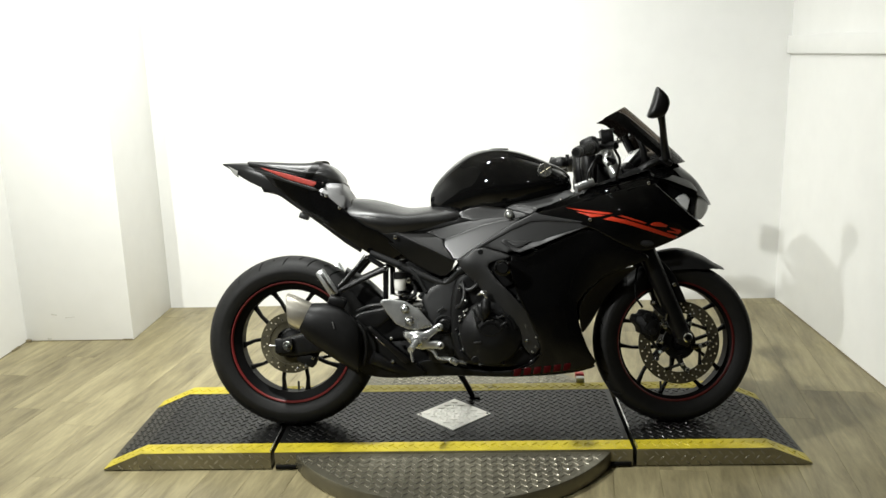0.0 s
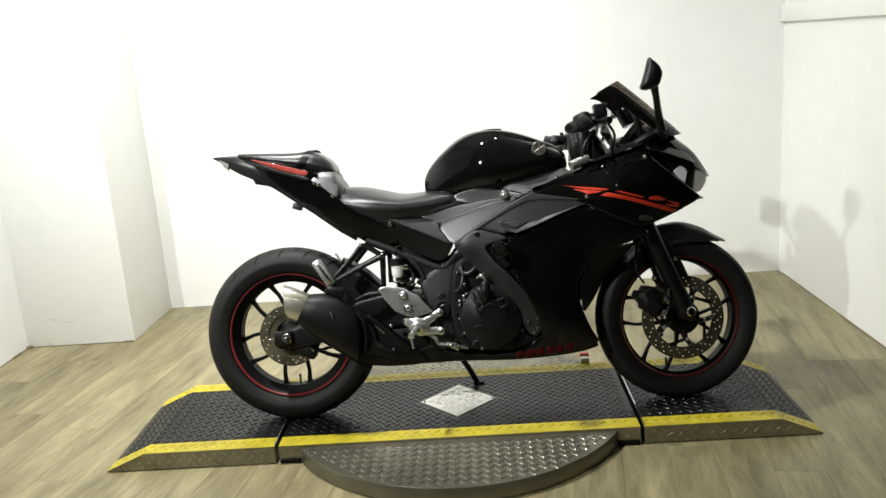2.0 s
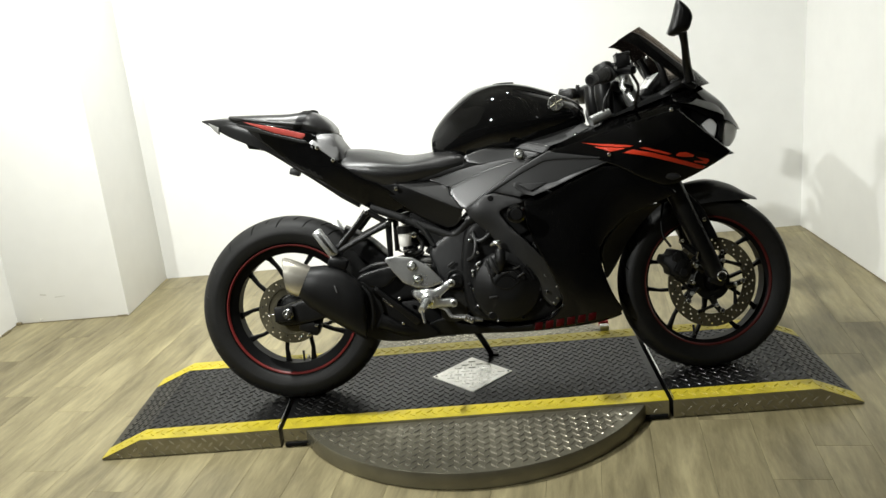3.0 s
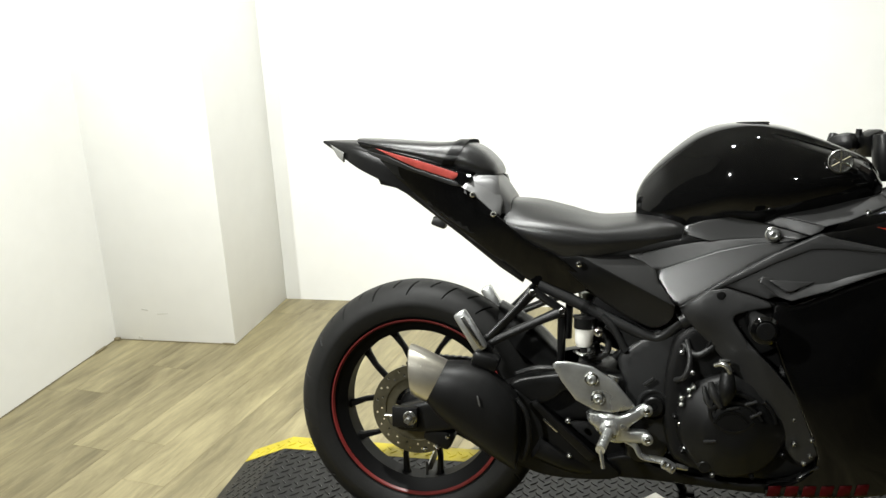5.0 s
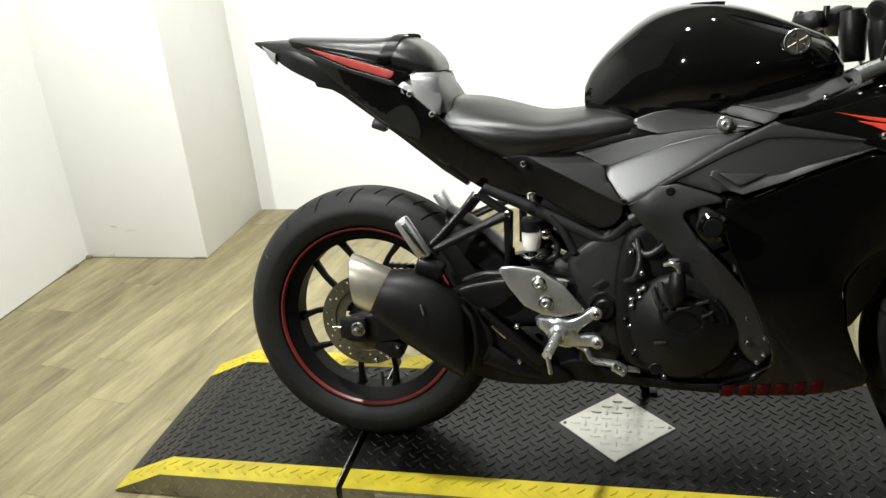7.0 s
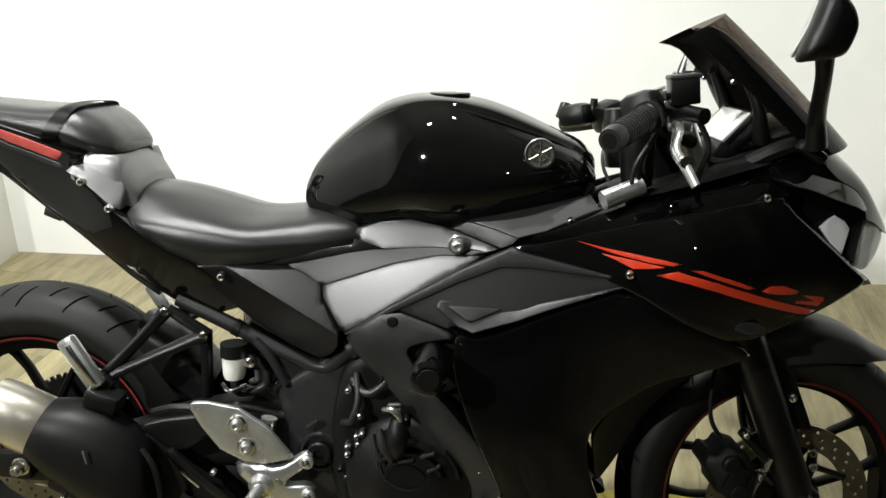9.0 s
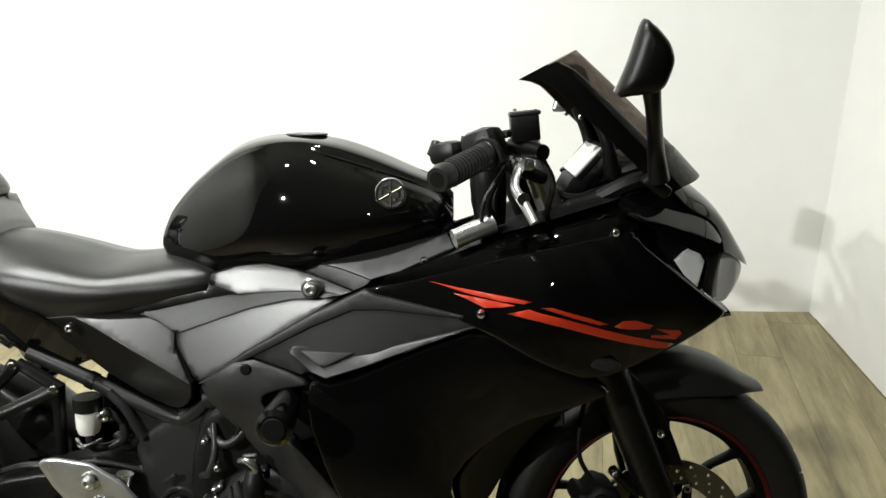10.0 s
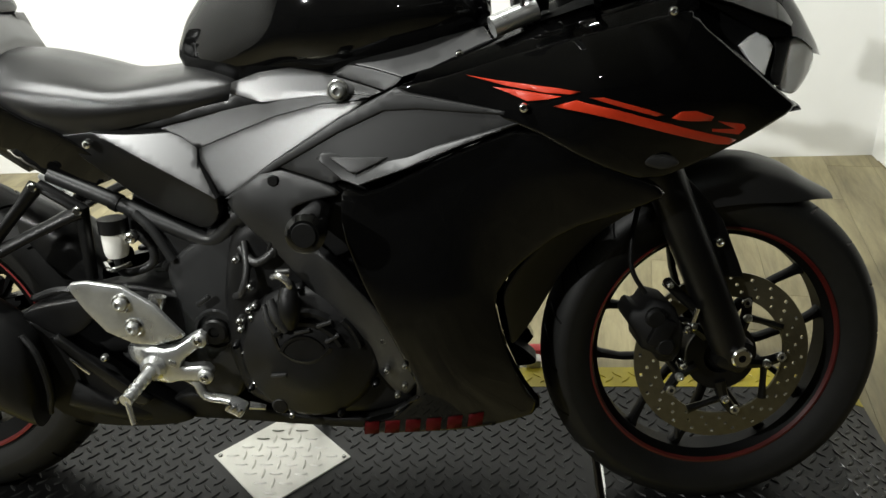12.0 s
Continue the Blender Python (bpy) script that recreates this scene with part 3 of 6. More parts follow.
def wheel(name, c, crown, width, phase, rear):
    w = part(name, revolve([(-0.04, 0.222), (-0.044, 0.226), (-0.04, 0.229), (-0.032, 0.222), (-0.022, 0.21), (-0.012, 0.205), (0.012, 0.205), (0.022, 0.21), (0.032, 0.222), (0.04, 0.229),
                            (0.044, 0.226), (0.04, 0.222), (0.03, 0.211), (0.02, 0.197), (-0.02, 0.197), (-0.03, 0.211)] if not rear else
                           [(-0.05, 0.22), (-0.056, 0.226), (-0.052, 0.23), (-0.04, 0.222), (-0.03, 0.203), (-0.015, 0.196), (0.015, 0.196), (0.03, 0.203), (0.04, 0.222), (0.052, 0.23),
                            (0.056, 0.226), (0.05, 0.22), (0.038, 0.205), (0.026, 0.188), (-0.026, 0.188), (-0.038, 0.205)], c, 128), M_WHEEL, bike, "black cast alloy wheel rim")
    part("tyre", tyre(c, crown, width, 0.219, rear), M_RUBBER, w, "black road tyre with slanted grooves")
    e, d = (0.0545, 0.0) if rear else (0.039, -0.0065)
    for s in (-1, 1):
        part("rim_stripe", revolve([(s * (e - 0.004), 0.2135 + d), (s * (e + 0.0012), 0.2172 + d), (s * (e + 0.0012), 0.2206 + d), (s * (e - 0.002), 0.217 + d)], c, 128), M_RED_LINE if rear else M_RED_FAINT, w, "thin red rim stripe")
    for k in range(5):
        for side in (-1, 1):
            a = radians(phase + 72 * k + 14.5 * side)
            part("spoke", spoke(c, a, 0.04, 0.192 if rear else 0.2, 0.0155 if rear else 0.014, 0.0115 if rear else 0.0095, lean=radians(18 * side)), M_WHEEL, w)
    part("hub", revolve([(-0.06, 0.03), (-0.05, 0.045), (-0.02, 0.05), (0.02, 0.05), (0.05, 0.045), (0.06, 0.03), (0.06, 0.012), (-0.06, 0.012)], c, 40), M_WHEEL, w)
    return w


rear_wheel = wheel("rear_wheel", (RX, 0, RZ), 0.311, 0.138, 18, True)
front_wheel = wheel("front_wheel", (FX, 0, FZ), 0.29, 0.112, 62, False)
# rotors
part("brake_disc", drilled_disc((RX, -0.062, RZ), 0.078, 0.11, 0.005, 2, 20), M_DISC, rear_wheel, "drilled steel rear brake disc")
part("disc_carrier", puck((RX, -0.058, RZ), 0.08, 0.005, 40, 0.001, inner=0.055), M_DISC, rear_wheel)
rotor = part("brake_disc", drilled_disc((FX, -0.068, FZ), 0.104, 0.146, 0.005, 3, 24), M_DISC, front_wheel, "floating drilled steel brake disc")
for k in range(5):
    a = radians(60 - 72 * k)
    b = a + radians(9)
    part("carrier_arm", tube([(FX + 0.045 * math.cos(a - 0.12), -0.066, FZ + 0.045 * math.sin(a - 0.12)), (FX + 0.076 * math.cos(a), -0.067, FZ + 0.076 * math.sin(a)),
                              (FX + 0.108 * math.cos(b), -0.068, FZ + 0.108 * math.sin(b))], [0.012, 0.0095, 0.0085], 8, 4), M_SATIN, front_wheel)
    part("carrier_strut", tube([(FX + 0.076 * math.cos(a), -0.067, FZ + 0.076 * math.sin(a)), (FX + 0.088 * math.cos(a - 0.35), -0.067, FZ + 0.088 * math.sin(a - 0.35)),
                                (FX + 0.109 * math.cos(a - 0.62), -0.068, FZ + 0.109 * math.sin(a - 0.62))], [0.007, 0.0055, 0.0075], 8, 4), M_SATIN, front_wheel)
    part("disc_button", puck((FX + 0.1 * math.cos(b), -0.0755, FZ + 0.1 * math.sin(b)), 0.0085, 0.006, 18, 0.0015, inner=0.0035), M_BADGE, front_wheel, "steel rotor button")
    part("disc_bolt", bolt_head((FX + 0.077 * math.cos(a), -0.0755, FZ + 0.077 * math.sin(a)), 0.0075), M_ALU, front_wheel, "bright socket bolt")
part("disc_carrier", puck((FX, -0.066, FZ), 0.06, 0.01, 40, 0.002, inner=0.03), M_SATIN, front_wheel)
for c, w in (((RX + 0.012, -0.012, RZ - 0.185), rear_wheel), ((FX - 0.05, -0.01, FZ - 0.18), front_wheel)):
    part("valve", tube([c, (c[0], c[1], c[2] + 0.035)], 0.004, 8, 1), M_HOSE, w)

# drive side: sprocket and chain, seen through the spokes
sprocket = bmesh.new()
rings = []
for y in (0.072, 0.078):
    rings.append([sprocket.verts.new((RX + (0.1 if i % 4 < 2 else 0.092) * math.cos(2 * math.pi * i / 160), y, RZ + (0.1 if i % 4 < 2 else 0.092) * math.sin(2 * math.pi * i / 160))) for i in range(160)])
for i in range(160):
    sprocket.faces.new((rings[0][i], rings[0][(i + 1) % 160], rings[1][(i + 1) % 160], rings[1][i]))
sprocket.faces.new(rings[0])
sprocket.faces.new(rings[1][::-1])
part("sprocket", sprocket, M_MATTE, rear_wheel, "dark toothed rear sprocket", smooth=False)
for za, zb in ((RZ + 0.098, 0.392), (RZ - 0.098, 0.33)):
    chain = bmesh.new()
    for i in range(58):
        f = i / 57
        block(chain, (0.01 + 0.5 * f, 0.075, za + (zb - za) * f), (0.0088, 0.014, 0.012 - 0.003 * (i % 2)), None, 0)
    part("chain_run", chain, M_MATTE, bike, "dark roller chain", smooth=False)

# swingarm with its axle block
for s in (-1, 1):
    arm = part("swingarm", shell([(-0.045, 0.27), (-0.05, 0.318), (0.01, 0.342), (0.16, 0.372), (0.3, 0.43), (0.4, 0.452), (0.5, 0.43), (0.58, 0.395), (0.57, 0.335), (0.47, 0.33), (0.32, 0.318), (0.16, 0.29), (0.03, 0.268)],
                                 0.112, 0.035, 0.01, side=s), M_MATTE, bike, "black box-section swingarm")
part("swingarm_bridge", rbox((0.43, 0, 0.4), (0.1, 0.2, 0.07), None, 0.015), M_MATTE, bike)
part("axle_block", rbox((-0.012, -0.122, RZ), (0.062, 0.02, 0.05), None, 0.004), M_MATTE, bike, "black chain adjuster block")
part("axle_washer", puck((0.002, -0.134, RZ), 0.017, 0.004, 24, 0.001), M_CHROME, bike)
nut = bmesh.new()
bmesh.ops.create_cone(nut, cap_ends=True, segments=6, radius1=0.0135, radius2=0.0125, depth=0.014, matrix=Matrix.Translation((0.002, -0.142, RZ)) @ Matrix.Rotation(math.pi / 2, 4, "X"))
part("axle_nut", nut, M_CHROME, bike, "bright hexagonal axle nut", smooth=False)
part("axle_end", puck((0.002, -0.152, RZ), 0.0075, 0.012, 16, 0.001), M_BADGE, bike)
part("adjuster_bolt", tube([(-0.043, -0.122, RZ), (-0.064, -0.122, RZ)], 0.0035, 8, 1), M_BADGE, bike, "bright adjuster bolt")
part("rear_caliper", rbox((0.062, -0.075, RZ - 0.055), (0.07, 0.05, 0.045), pose(0, 0, 0, 0, 25, 0).to_3x3().to_4x4(), 0.01), M_MATTE, bike, "black rear brake caliper")
for dx, dz in ((0.03, -0.085), (0.085, -0.05), (0.06, -0.075)):
    part("caliper_bolt", bolt_head((dx, -0.104, RZ + dz), 0.006), M_CHROME, bike)

# exhaust: silencer with its bright end cap, heat guard, pipe
def silencer(f):
    """Centre and half sizes of the silencer at f from its tail to its front."""
    c = Vector((0.035, -0.19, 0.43)).lerp(Vector((0.3, -0.165, 0.285)), f)
    return c
AX = (Vector((0.3, -0.165, 0.285)) - Vector((0.035, -0.19, 0.43))).normalized()
UPV = (Vector((0, 0, 1)) - AX * AX.z).normalized()
SIDE = AX.cross(UPV)


def can(stations, segs=40):
    """Oval sections along the silencer's axis: (metres along, half height, half width, shear, rise)."""
    bm = bmesh.new()
    rows = []
    o = Vector((0.035, -0.19, 0.43))
    for d, a, b, shear, rise in stations:
        row = []
        for k in range(segs):
            t = 2 * math.pi * k / segs
            u, v = a * math.copysign(abs(math.sin(t)) ** 0.85, math.sin(t)), b * math.copysign(abs(math.cos(t)) ** 0.85, math.cos(t))
            row.append(bm.verts.new(o + AX * (d + shear * u) + UPV * (u + rise) + SIDE * v))
        rows.append(row)
    for p, q in zip(rows, rows[1:]):
        for k in range(segs):
            bm.faces.new((p[k], p[(k + 1) % segs], q[(k + 1) % segs], q[k]))
    return bm, rows


bm, rows = can([(0.042, 0.049, 0.048, 0.0, 0.014), (0.048, 0.053, 0.052, 0.0, 0.014), (0.085, 0.07, 0.06, 0.0, 0.017), (0.14, 0.081, 0.063, -0.05, 0.016), (0.2, 0.081, 0.062, -0.25, 0.007), (0.245, 0.077, 0.056, -0.42, 0.0), (0.262, 0.07, 0.048, -0.45, -0.008), (0.27, 0.04, 0.03, -0.45, -0.008)])
bm.faces.new(rows[0])
bm.faces.new(rows[-1])
muffler = part("muffler", bm, M_MATTE, bike, "stubby matte black silencer with a scuff")
bm, rows = can([(-0.014, 0.036, 0.034, -0.6, 0.009), (-0.021, 0.043, 0.04, -0.6, 0.009), (-0.018, 0.049, 0.046, -0.58, 0.009), (-0.002, 0.0515, 0.049, -0.42, 0.01), (0.042, 0.052, 0.0505, 0.0, 0.0125), (0.045, 0.05, 0.049, 0.0, 0.0125)])
end_cap = part("end_cap", bm, M_CAP, muffler, "brushed stainless end cap")
bm, rows = can([(-0.0145, 0.0362, 0.0342, -0.6, 0.009), (0.018, 0.03, 0.029, -0.5, 0.009), (0.018, 0.018, 0.018, -0.5, 0.009)])
bm.faces.new(rows[-1])
part("outlet", bm, M_DARK, muffler)
part("muffler_strap", rbox((0.19, -0.17, 0.47), (0.06, 0.05, 0.035), pose(0, 0, 0, 0, 20, 0), 0.008), M_SATIN, muffler, "black hanger block")
part("scuff", shell([(0.181, 0.408), (0.1845, 0.409), (0.19, 0.385), (0.187, 0.384)], 0.2465, 0.002, 0.0006, 0.004), M_COWL, muffler, "pale scuff mark")
part("exhaust_pipe", tube([(0.3, -0.15, 0.27), (0.4, -0.12, 0.226), (0.52, -0.06, 0.208), (0.7, 0.0, 0.207), (0.95, 0.0, 0.215)], 0.026, 14, 6), M_MATTE, bike, "black exhaust pipe")
part("heat_guard", shell([(0.232, 0.4), (0.262, 0.405), (0.298, 0.375), (0.434, 0.262), (0.497, 0.204), (0.46, 0.19), (0.311, 0.192), (0.25, 0.215), (0.225, 0.28)], sheet_height([(0.24, 0.4, 0.16), (0.3, 0.37, 0.158), (0.497, 0.2, 0.12), (0.3, 0.19, 0.125), (0.38, 0.25, 0.15)]), 0.03, 0.006), M_DEEP, bike, "black pressed heat guard")
part("guard_strap", shell([(0.288, 0.376), (0.302, 0.381), (0.437, 0.258), (0.418, 0.246)], sheet_height([(0.29, 0.376, 0.172), (0.437, 0.258, 0.162), (0.418, 0.246, 0.16), (0.36, 0.31, 0.17)]), 0.01, 0.002, 0.008, cut=0), M_SATIN, bike, "diagonal guard bar")
# Chrome sliver laid on the strap to paint its glint.
part("strap_glint", rbox((0.335, -0.178, 0.33), (0.042, 0.003, 0.005), pose(0, 0, 0, 0, 42, 0), 0.001), M_CHROME, bike, "bright strip standing in for a glint")
part("exhaust_clamp", tube([(0.262, -0.2, 0.395), (0.285, -0.205, 0.36), (0.29, -0.2, 0.3), (0.275, -0.185, 0.25)], 0.0055, 8, 5), M_MATTE, bike, "black clamp band")
for x, y, z in ((0.372, -0.165, 0.338), (0.375, -0.155, 0.255)):
    part("guard_bolt", bolt_head((x, y, z), 0.006), M_BADGE, bike)
part("chain_guard", shell([(0.24, 0.405), (0.25, 0.425), (0.36, 0.445), (0.47, 0.44), (0.46, 0.42), (0.38, 0.415), (0.33, 0.375), (0.3, 0.37)], 0.16, 0.02, 0.006), M_SATIN, bike, "black plastic guard over the swingarm")
part("mud_guard", loft([(0.2, [(0.055, 0.5), (0.05, 0.56), (0.0, 0.575)]), (0.28, [(0.06, 0.44), (0.06, 0.51), (0.0, 0.53)]), (0.34, [(0.06, 0.4), (0.06, 0.455), (0.0, 0.47)])], caps=False), M_SATIN, bike, "black rear hugger")

part("exhaust_chamber", rbox((0.42, 0.0, 0.262), (0.3, 0.2, 0.13), pose(0, 0, 0, 0, 8, 0), 0.03), M_MATTE, bike, "black exhaust collector box")

# engine
engine = part("engine", shell([(0.6, 0.24), (0.57, 0.34), (0.575, 0.45), (0.6, 0.555), (0.7, 0.58), (0.82, 0.54), (0.92, 0.48), (0.95, 0.36), (0.9, 0.25), (0.78, 0.22)], 0.15, 0.3, 0.02), M_MATTE, bike, "matte black twin-cylinder engine")
part("cylinder_block", rbox((0.83, 0, 0.5), (0.2, 0.26, 0.28), pose(0, 0, 0, 0, 20, 0), 0.02), M_MATTE, engine)
part("clutch_cover", revolve([(0.03, 0.115), (-0.018, 0.112), (-0.03, 0.1), (-0.034, 0.07), (-0.042, 0.062), (-0.045, 0.03), (-0.043, 0.0005)], (0.715, -0.155, 0.35), 48, closed=False), M_MATTE, engine, "round black clutch cover")
part("cover_rib", revolve([(-0.048, 0.058), (-0.048, 0.064), (-0.03, 0.07), (-0.03, 0.052)], (0.715, -0.155, 0.35), 32, start=0.4, sweep=2.0), M_SATIN, engine)
part("cover_rib", revolve([(-0.04, 0.085), (-0.04, 0.09), (-0.03, 0.095), (-0.03, 0.08)], (0.715, -0.155, 0.35), 24, start=0.2, sweep=0.6), M_SATIN, engine)
for k in range(9):
    a = radians(40 * k + 12)
    part("cover_bolt", bolt_head((0.715 + 0.117 * math.cos(a), -0.176, 0.35 + 0.112 * math.sin(a)), 0.0058, 0.01), M_SATIN if k % 3 else M_BADGE, engine)
part("water_pump", tube([(0.699, -0.196, 0.478), (0.7, -0.208, 0.462), (0.7, -0.212, 0.435), (0.697, -0.2, 0.408)], [0.009, 0.0155, 0.0165, 0.009], 16, 5), M_MATTE, engine, "black water pump housing")
part("pump_collar", revolve([(-0.036, 0.05), (-0.044, 0.05), (-0.046, 0.044), (-0.036, 0.042)], (0.715, -0.155, 0.392), 30, start=2.4, sweep=3.4), M_SATIN, engine)
for x, z, turn in ((0.714, 0.399, -12), (0.749, 0.411, -18), (0.76, 0.387, -30), (0.67, 0.324, -5), (0.683, 0.411, -60)):
    part("pump_rib", rbox((x, -0.199, z), (0.026, 0.01, 0.006), pose(0, 0, 0, 0, turn, 0), 0.002), M_CHAR, engine)
part("clutch_lever", tube([(0.676, -0.2, 0.488), (0.69, -0.212, 0.494), (0.703, -0.212, 0.482), (0.702, -0.21, 0.462)], [0.0045, 0.0055, 0.0055, 0.004], 10), M_BADGE, engine, "dull cable lever")
part("cable_clamp", rbox((0.694, -0.205, 0.497), (0.024, 0.014, 0.012), None, 0.004), M_CHROME, engine)
part("cover_arc", revolve([(-0.046, 0.074), (-0.046, 0.079), (-0.036, 0.083), (-0.036, 0.07)], (0.712, -0.155, 0.352), 30, start=1.0, sweep=1.15), M_SATIN, engine, "raised arc on the cover")
part("cover_arc", revolve([(-0.047, 0.034), (-0.047, 0.039), (-0.04, 0.042), (-0.04, 0.031)], (0.712, -0.155, 0.352), 26, start=0.5, sweep=2.3), M_SATIN, engine, "raised arc on the cover")
part("pump_fin", tube([(0.668, -0.198, 0.452), (0.676, -0.203, 0.425), (0.69, -0.203, 0.4)], [0.006, 0.009, 0.006], 10, 5), M_CHAR, engine)
part("pump_fin", tube([(0.655, -0.19, 0.44), (0.662, -0.196, 0.412), (0.678, -0.198, 0.388)], [0.004, 0.006, 0.004], 10, 5), M_CHAR, engine)
for c in ((0.633, -0.175, 0.465), (0.627, -0.175, 0.427), (0.63, -0.175, 0.413), (0.612, -0.18, 0.41), (0.612, -0.18, 0.396), (0.61, -0.17, 0.35), (0.621, -0.17, 0.296), (0.644, -0.17, 0.297), (0.676, -0.17, 0.29), (0.702, -0.17, 0.282), (0.837, -0.185, 0.378), (0.839, -0.185, 0.326), (0.611, -0.165, 0.505)):
    part("engine_bolt", bolt_head(c, 0.0065, 0.01), M_CHROME, engine)
for k in range(5):
    part("cylinder_fin", rbox((0.668 + 0.013 * k, -0.16, 0.528 + 0.004 * k), (0.006, 0.02, 0.05), pose(0, 0, 0, 0, 20, 0), 0.002), M_MATTE, engine)
part("sight_glass", puck((0.628, -0.176, 0.33), 0.009, 0.008, 18, 0.002), M_DARK, engine)
part("engine_hose", tube([(0.615, -0.15, 0.52), (0.64, -0.165, 0.5), (0.668, -0.165, 0.515), (0.69, -0.15, 0.55)], 0.007, 10), M_HOSE, engine)
part("engine_hose", tube([(0.6, -0.155, 0.44), (0.618, -0.175, 0.455), (0.628, -0.17, 0.49), (0.622, -0.15, 0.53)], 0.006, 10), M_HOSE, engine)
for x, z in ((0.87, 0.34), (0.868, 0.306), (0.856, 0.29)):
    part("fairing_screw", bolt_head((x, -0.2, z), 0.005), M_BADGE, engine)
part("oil_filler", puck((0.662, -0.178, 0.262), 0.014, 0.018, 20, 0.003), M_SATIN, engine)
part("coolant_hose", tube([(0.74, -0.17, 0.4), (0.79, -0.17, 0.44), (0.84, -0.15, 0.5), (0.87, -0.12, 0.58)], 0.014, 12), M_HOSE, engine)
part("radiator", rbox((1.0, 0, 0.5), (0.04, 0.3, 0.26), pose(0, 0, 0, 0, 18, 0), 0.006), M_MATTE, bike, "black radiator core")

# frame
both("frame_plate", M_FRAME, bike, lambda s: shell([(0.47, 0.48), (0.535, 0.528), (0.6, 0.562), (0.615, 0.53), (0.6, 0.47), (0.585, 0.4), (0.605, 0.33), (0.58, 0.24), (0.5, 0.235), (0.495, 0.3), (0.5, 0.4)],
     sheet_height([(0.5, 0.25, 0.13), (0.58, 0.25, 0.13), (0.55, 0.4, 0.14), (0.48, 0.48, 0.12), (0.6, 0.55, 0.13)]), 0.04, 0.01, side=s), "cast frame plate round the swingarm pivot")
for s in (-1, 1):
    part("frame_boss", rbox((0.545, s * 0.152, 0.432), (0.028, 0.008, 0.009), pose(0, 0, 0, 0, -35, 0), 0.003), M_FRAME, bike)
part("pivot_ring", revolve([(-0.004, 0.03), (-0.004, 0.034), (0.006, 0.037), (0.006, 0.028)], (0.556, -0.142, 0.377), 32), M_FRAME, bike, "cast ring round the pivot")
part("pivot_cap", puck((0.556, -0.148, 0.377), 0.022, 0.014, 28, 0.003, inner=0.009), M_SATIN, bike, "hollow pivot bolt")
part("pivot_core", puck((0.556, -0.145, 0.377), 0.0095, 0.012, 18, 0.002), M_DARK, bike)
for s in (-1, 1):
    part("seat_rail", tube([(0.3, s * 0.1, 0.632), (0.4, s * 0.105, 0.588), (0.47, s * 0.11, 0.555), (0.545, s * 0.115, 0.525), (0.575, s * 0.12, 0.53), (0.61, s * 0.13, 0.565)], 0.0135, 12, 4), M_FRAME, bike, "black tubular seat rail")
    part("main_spar", tube([(0.61, s * 0.13, 0.565), (0.75, s * 0.14, 0.65), (0.9, s * 0.13, 0.73), (1.08, s * 0.05, 0.83)], 0.022, 12, 4), M_FRAME, bike)
    part("lower_rail", tube([(0.47, s * 0.1, 0.47), (0.5, s * 0.105, 0.51), (0.47, s * 0.1, 0.552)], 0.009, 10, 4), M_MATTE, bike)
both("rail_gusset", M_FRAME, bike, lambda s: shell([(0.43, 0.575), (0.46, 0.556), (0.545, 0.527), (0.52, 0.5), (0.494, 0.485), (0.475, 0.52)], 0.118, 0.012, 0.004, 0.01, side=s), "triangular frame gusset")
both("gusset_ridge", M_FRAME, bike, lambda s: tube([(0.44, s * 0.122, 0.57), (0.465, s * 0.124, 0.545), (0.494, s * 0.126, 0.492)], 0.008, 10, 4))
# Dark block added to fill the shaded gap under the seat.
part("seat_gap_filler", rbox((0.47, 0, 0.612), (0.24, 0.17, 0.06), pose(0, 0, 0, 0, 30, 0), 0.01), M_DARK, bike, "dark filler added to close the gap under the seat")
# Second dark block, added so nothing shows through behind the frame.
part("frame_gap_filler", rbox((0.475, 0, 0.535), (0.15, 0.15, 0.1), pose(0, 0, 0, 0, 25, 0), 0.01), M_DARK, bike, "dark filler added behind the frame")
part("seat_rail_collar", tube([(0.4, -0.105, 0.588), (0.412, -0.106, 0.582)], 0.0155, 14, 1), M_SATIN, bike)
# shock
part("shock_body", tube([(0.44, 0, 0.3), (0.4, 0, 0.6)], 0.018, 14, 1), M_ALU, bike, "rear shock absorber")
coil = [(0.44 - 0.04 * f + 0.03 * math.cos(f * 38) * 0.99, 0.03 * math.sin(f * 38), 0.36 + 0.2 * f) for f in np.linspace(0, 1, 90)]
part("shock_spring", tube(coil, 0.005, 8, 1), M_SATIN, bike, "black coil spring")

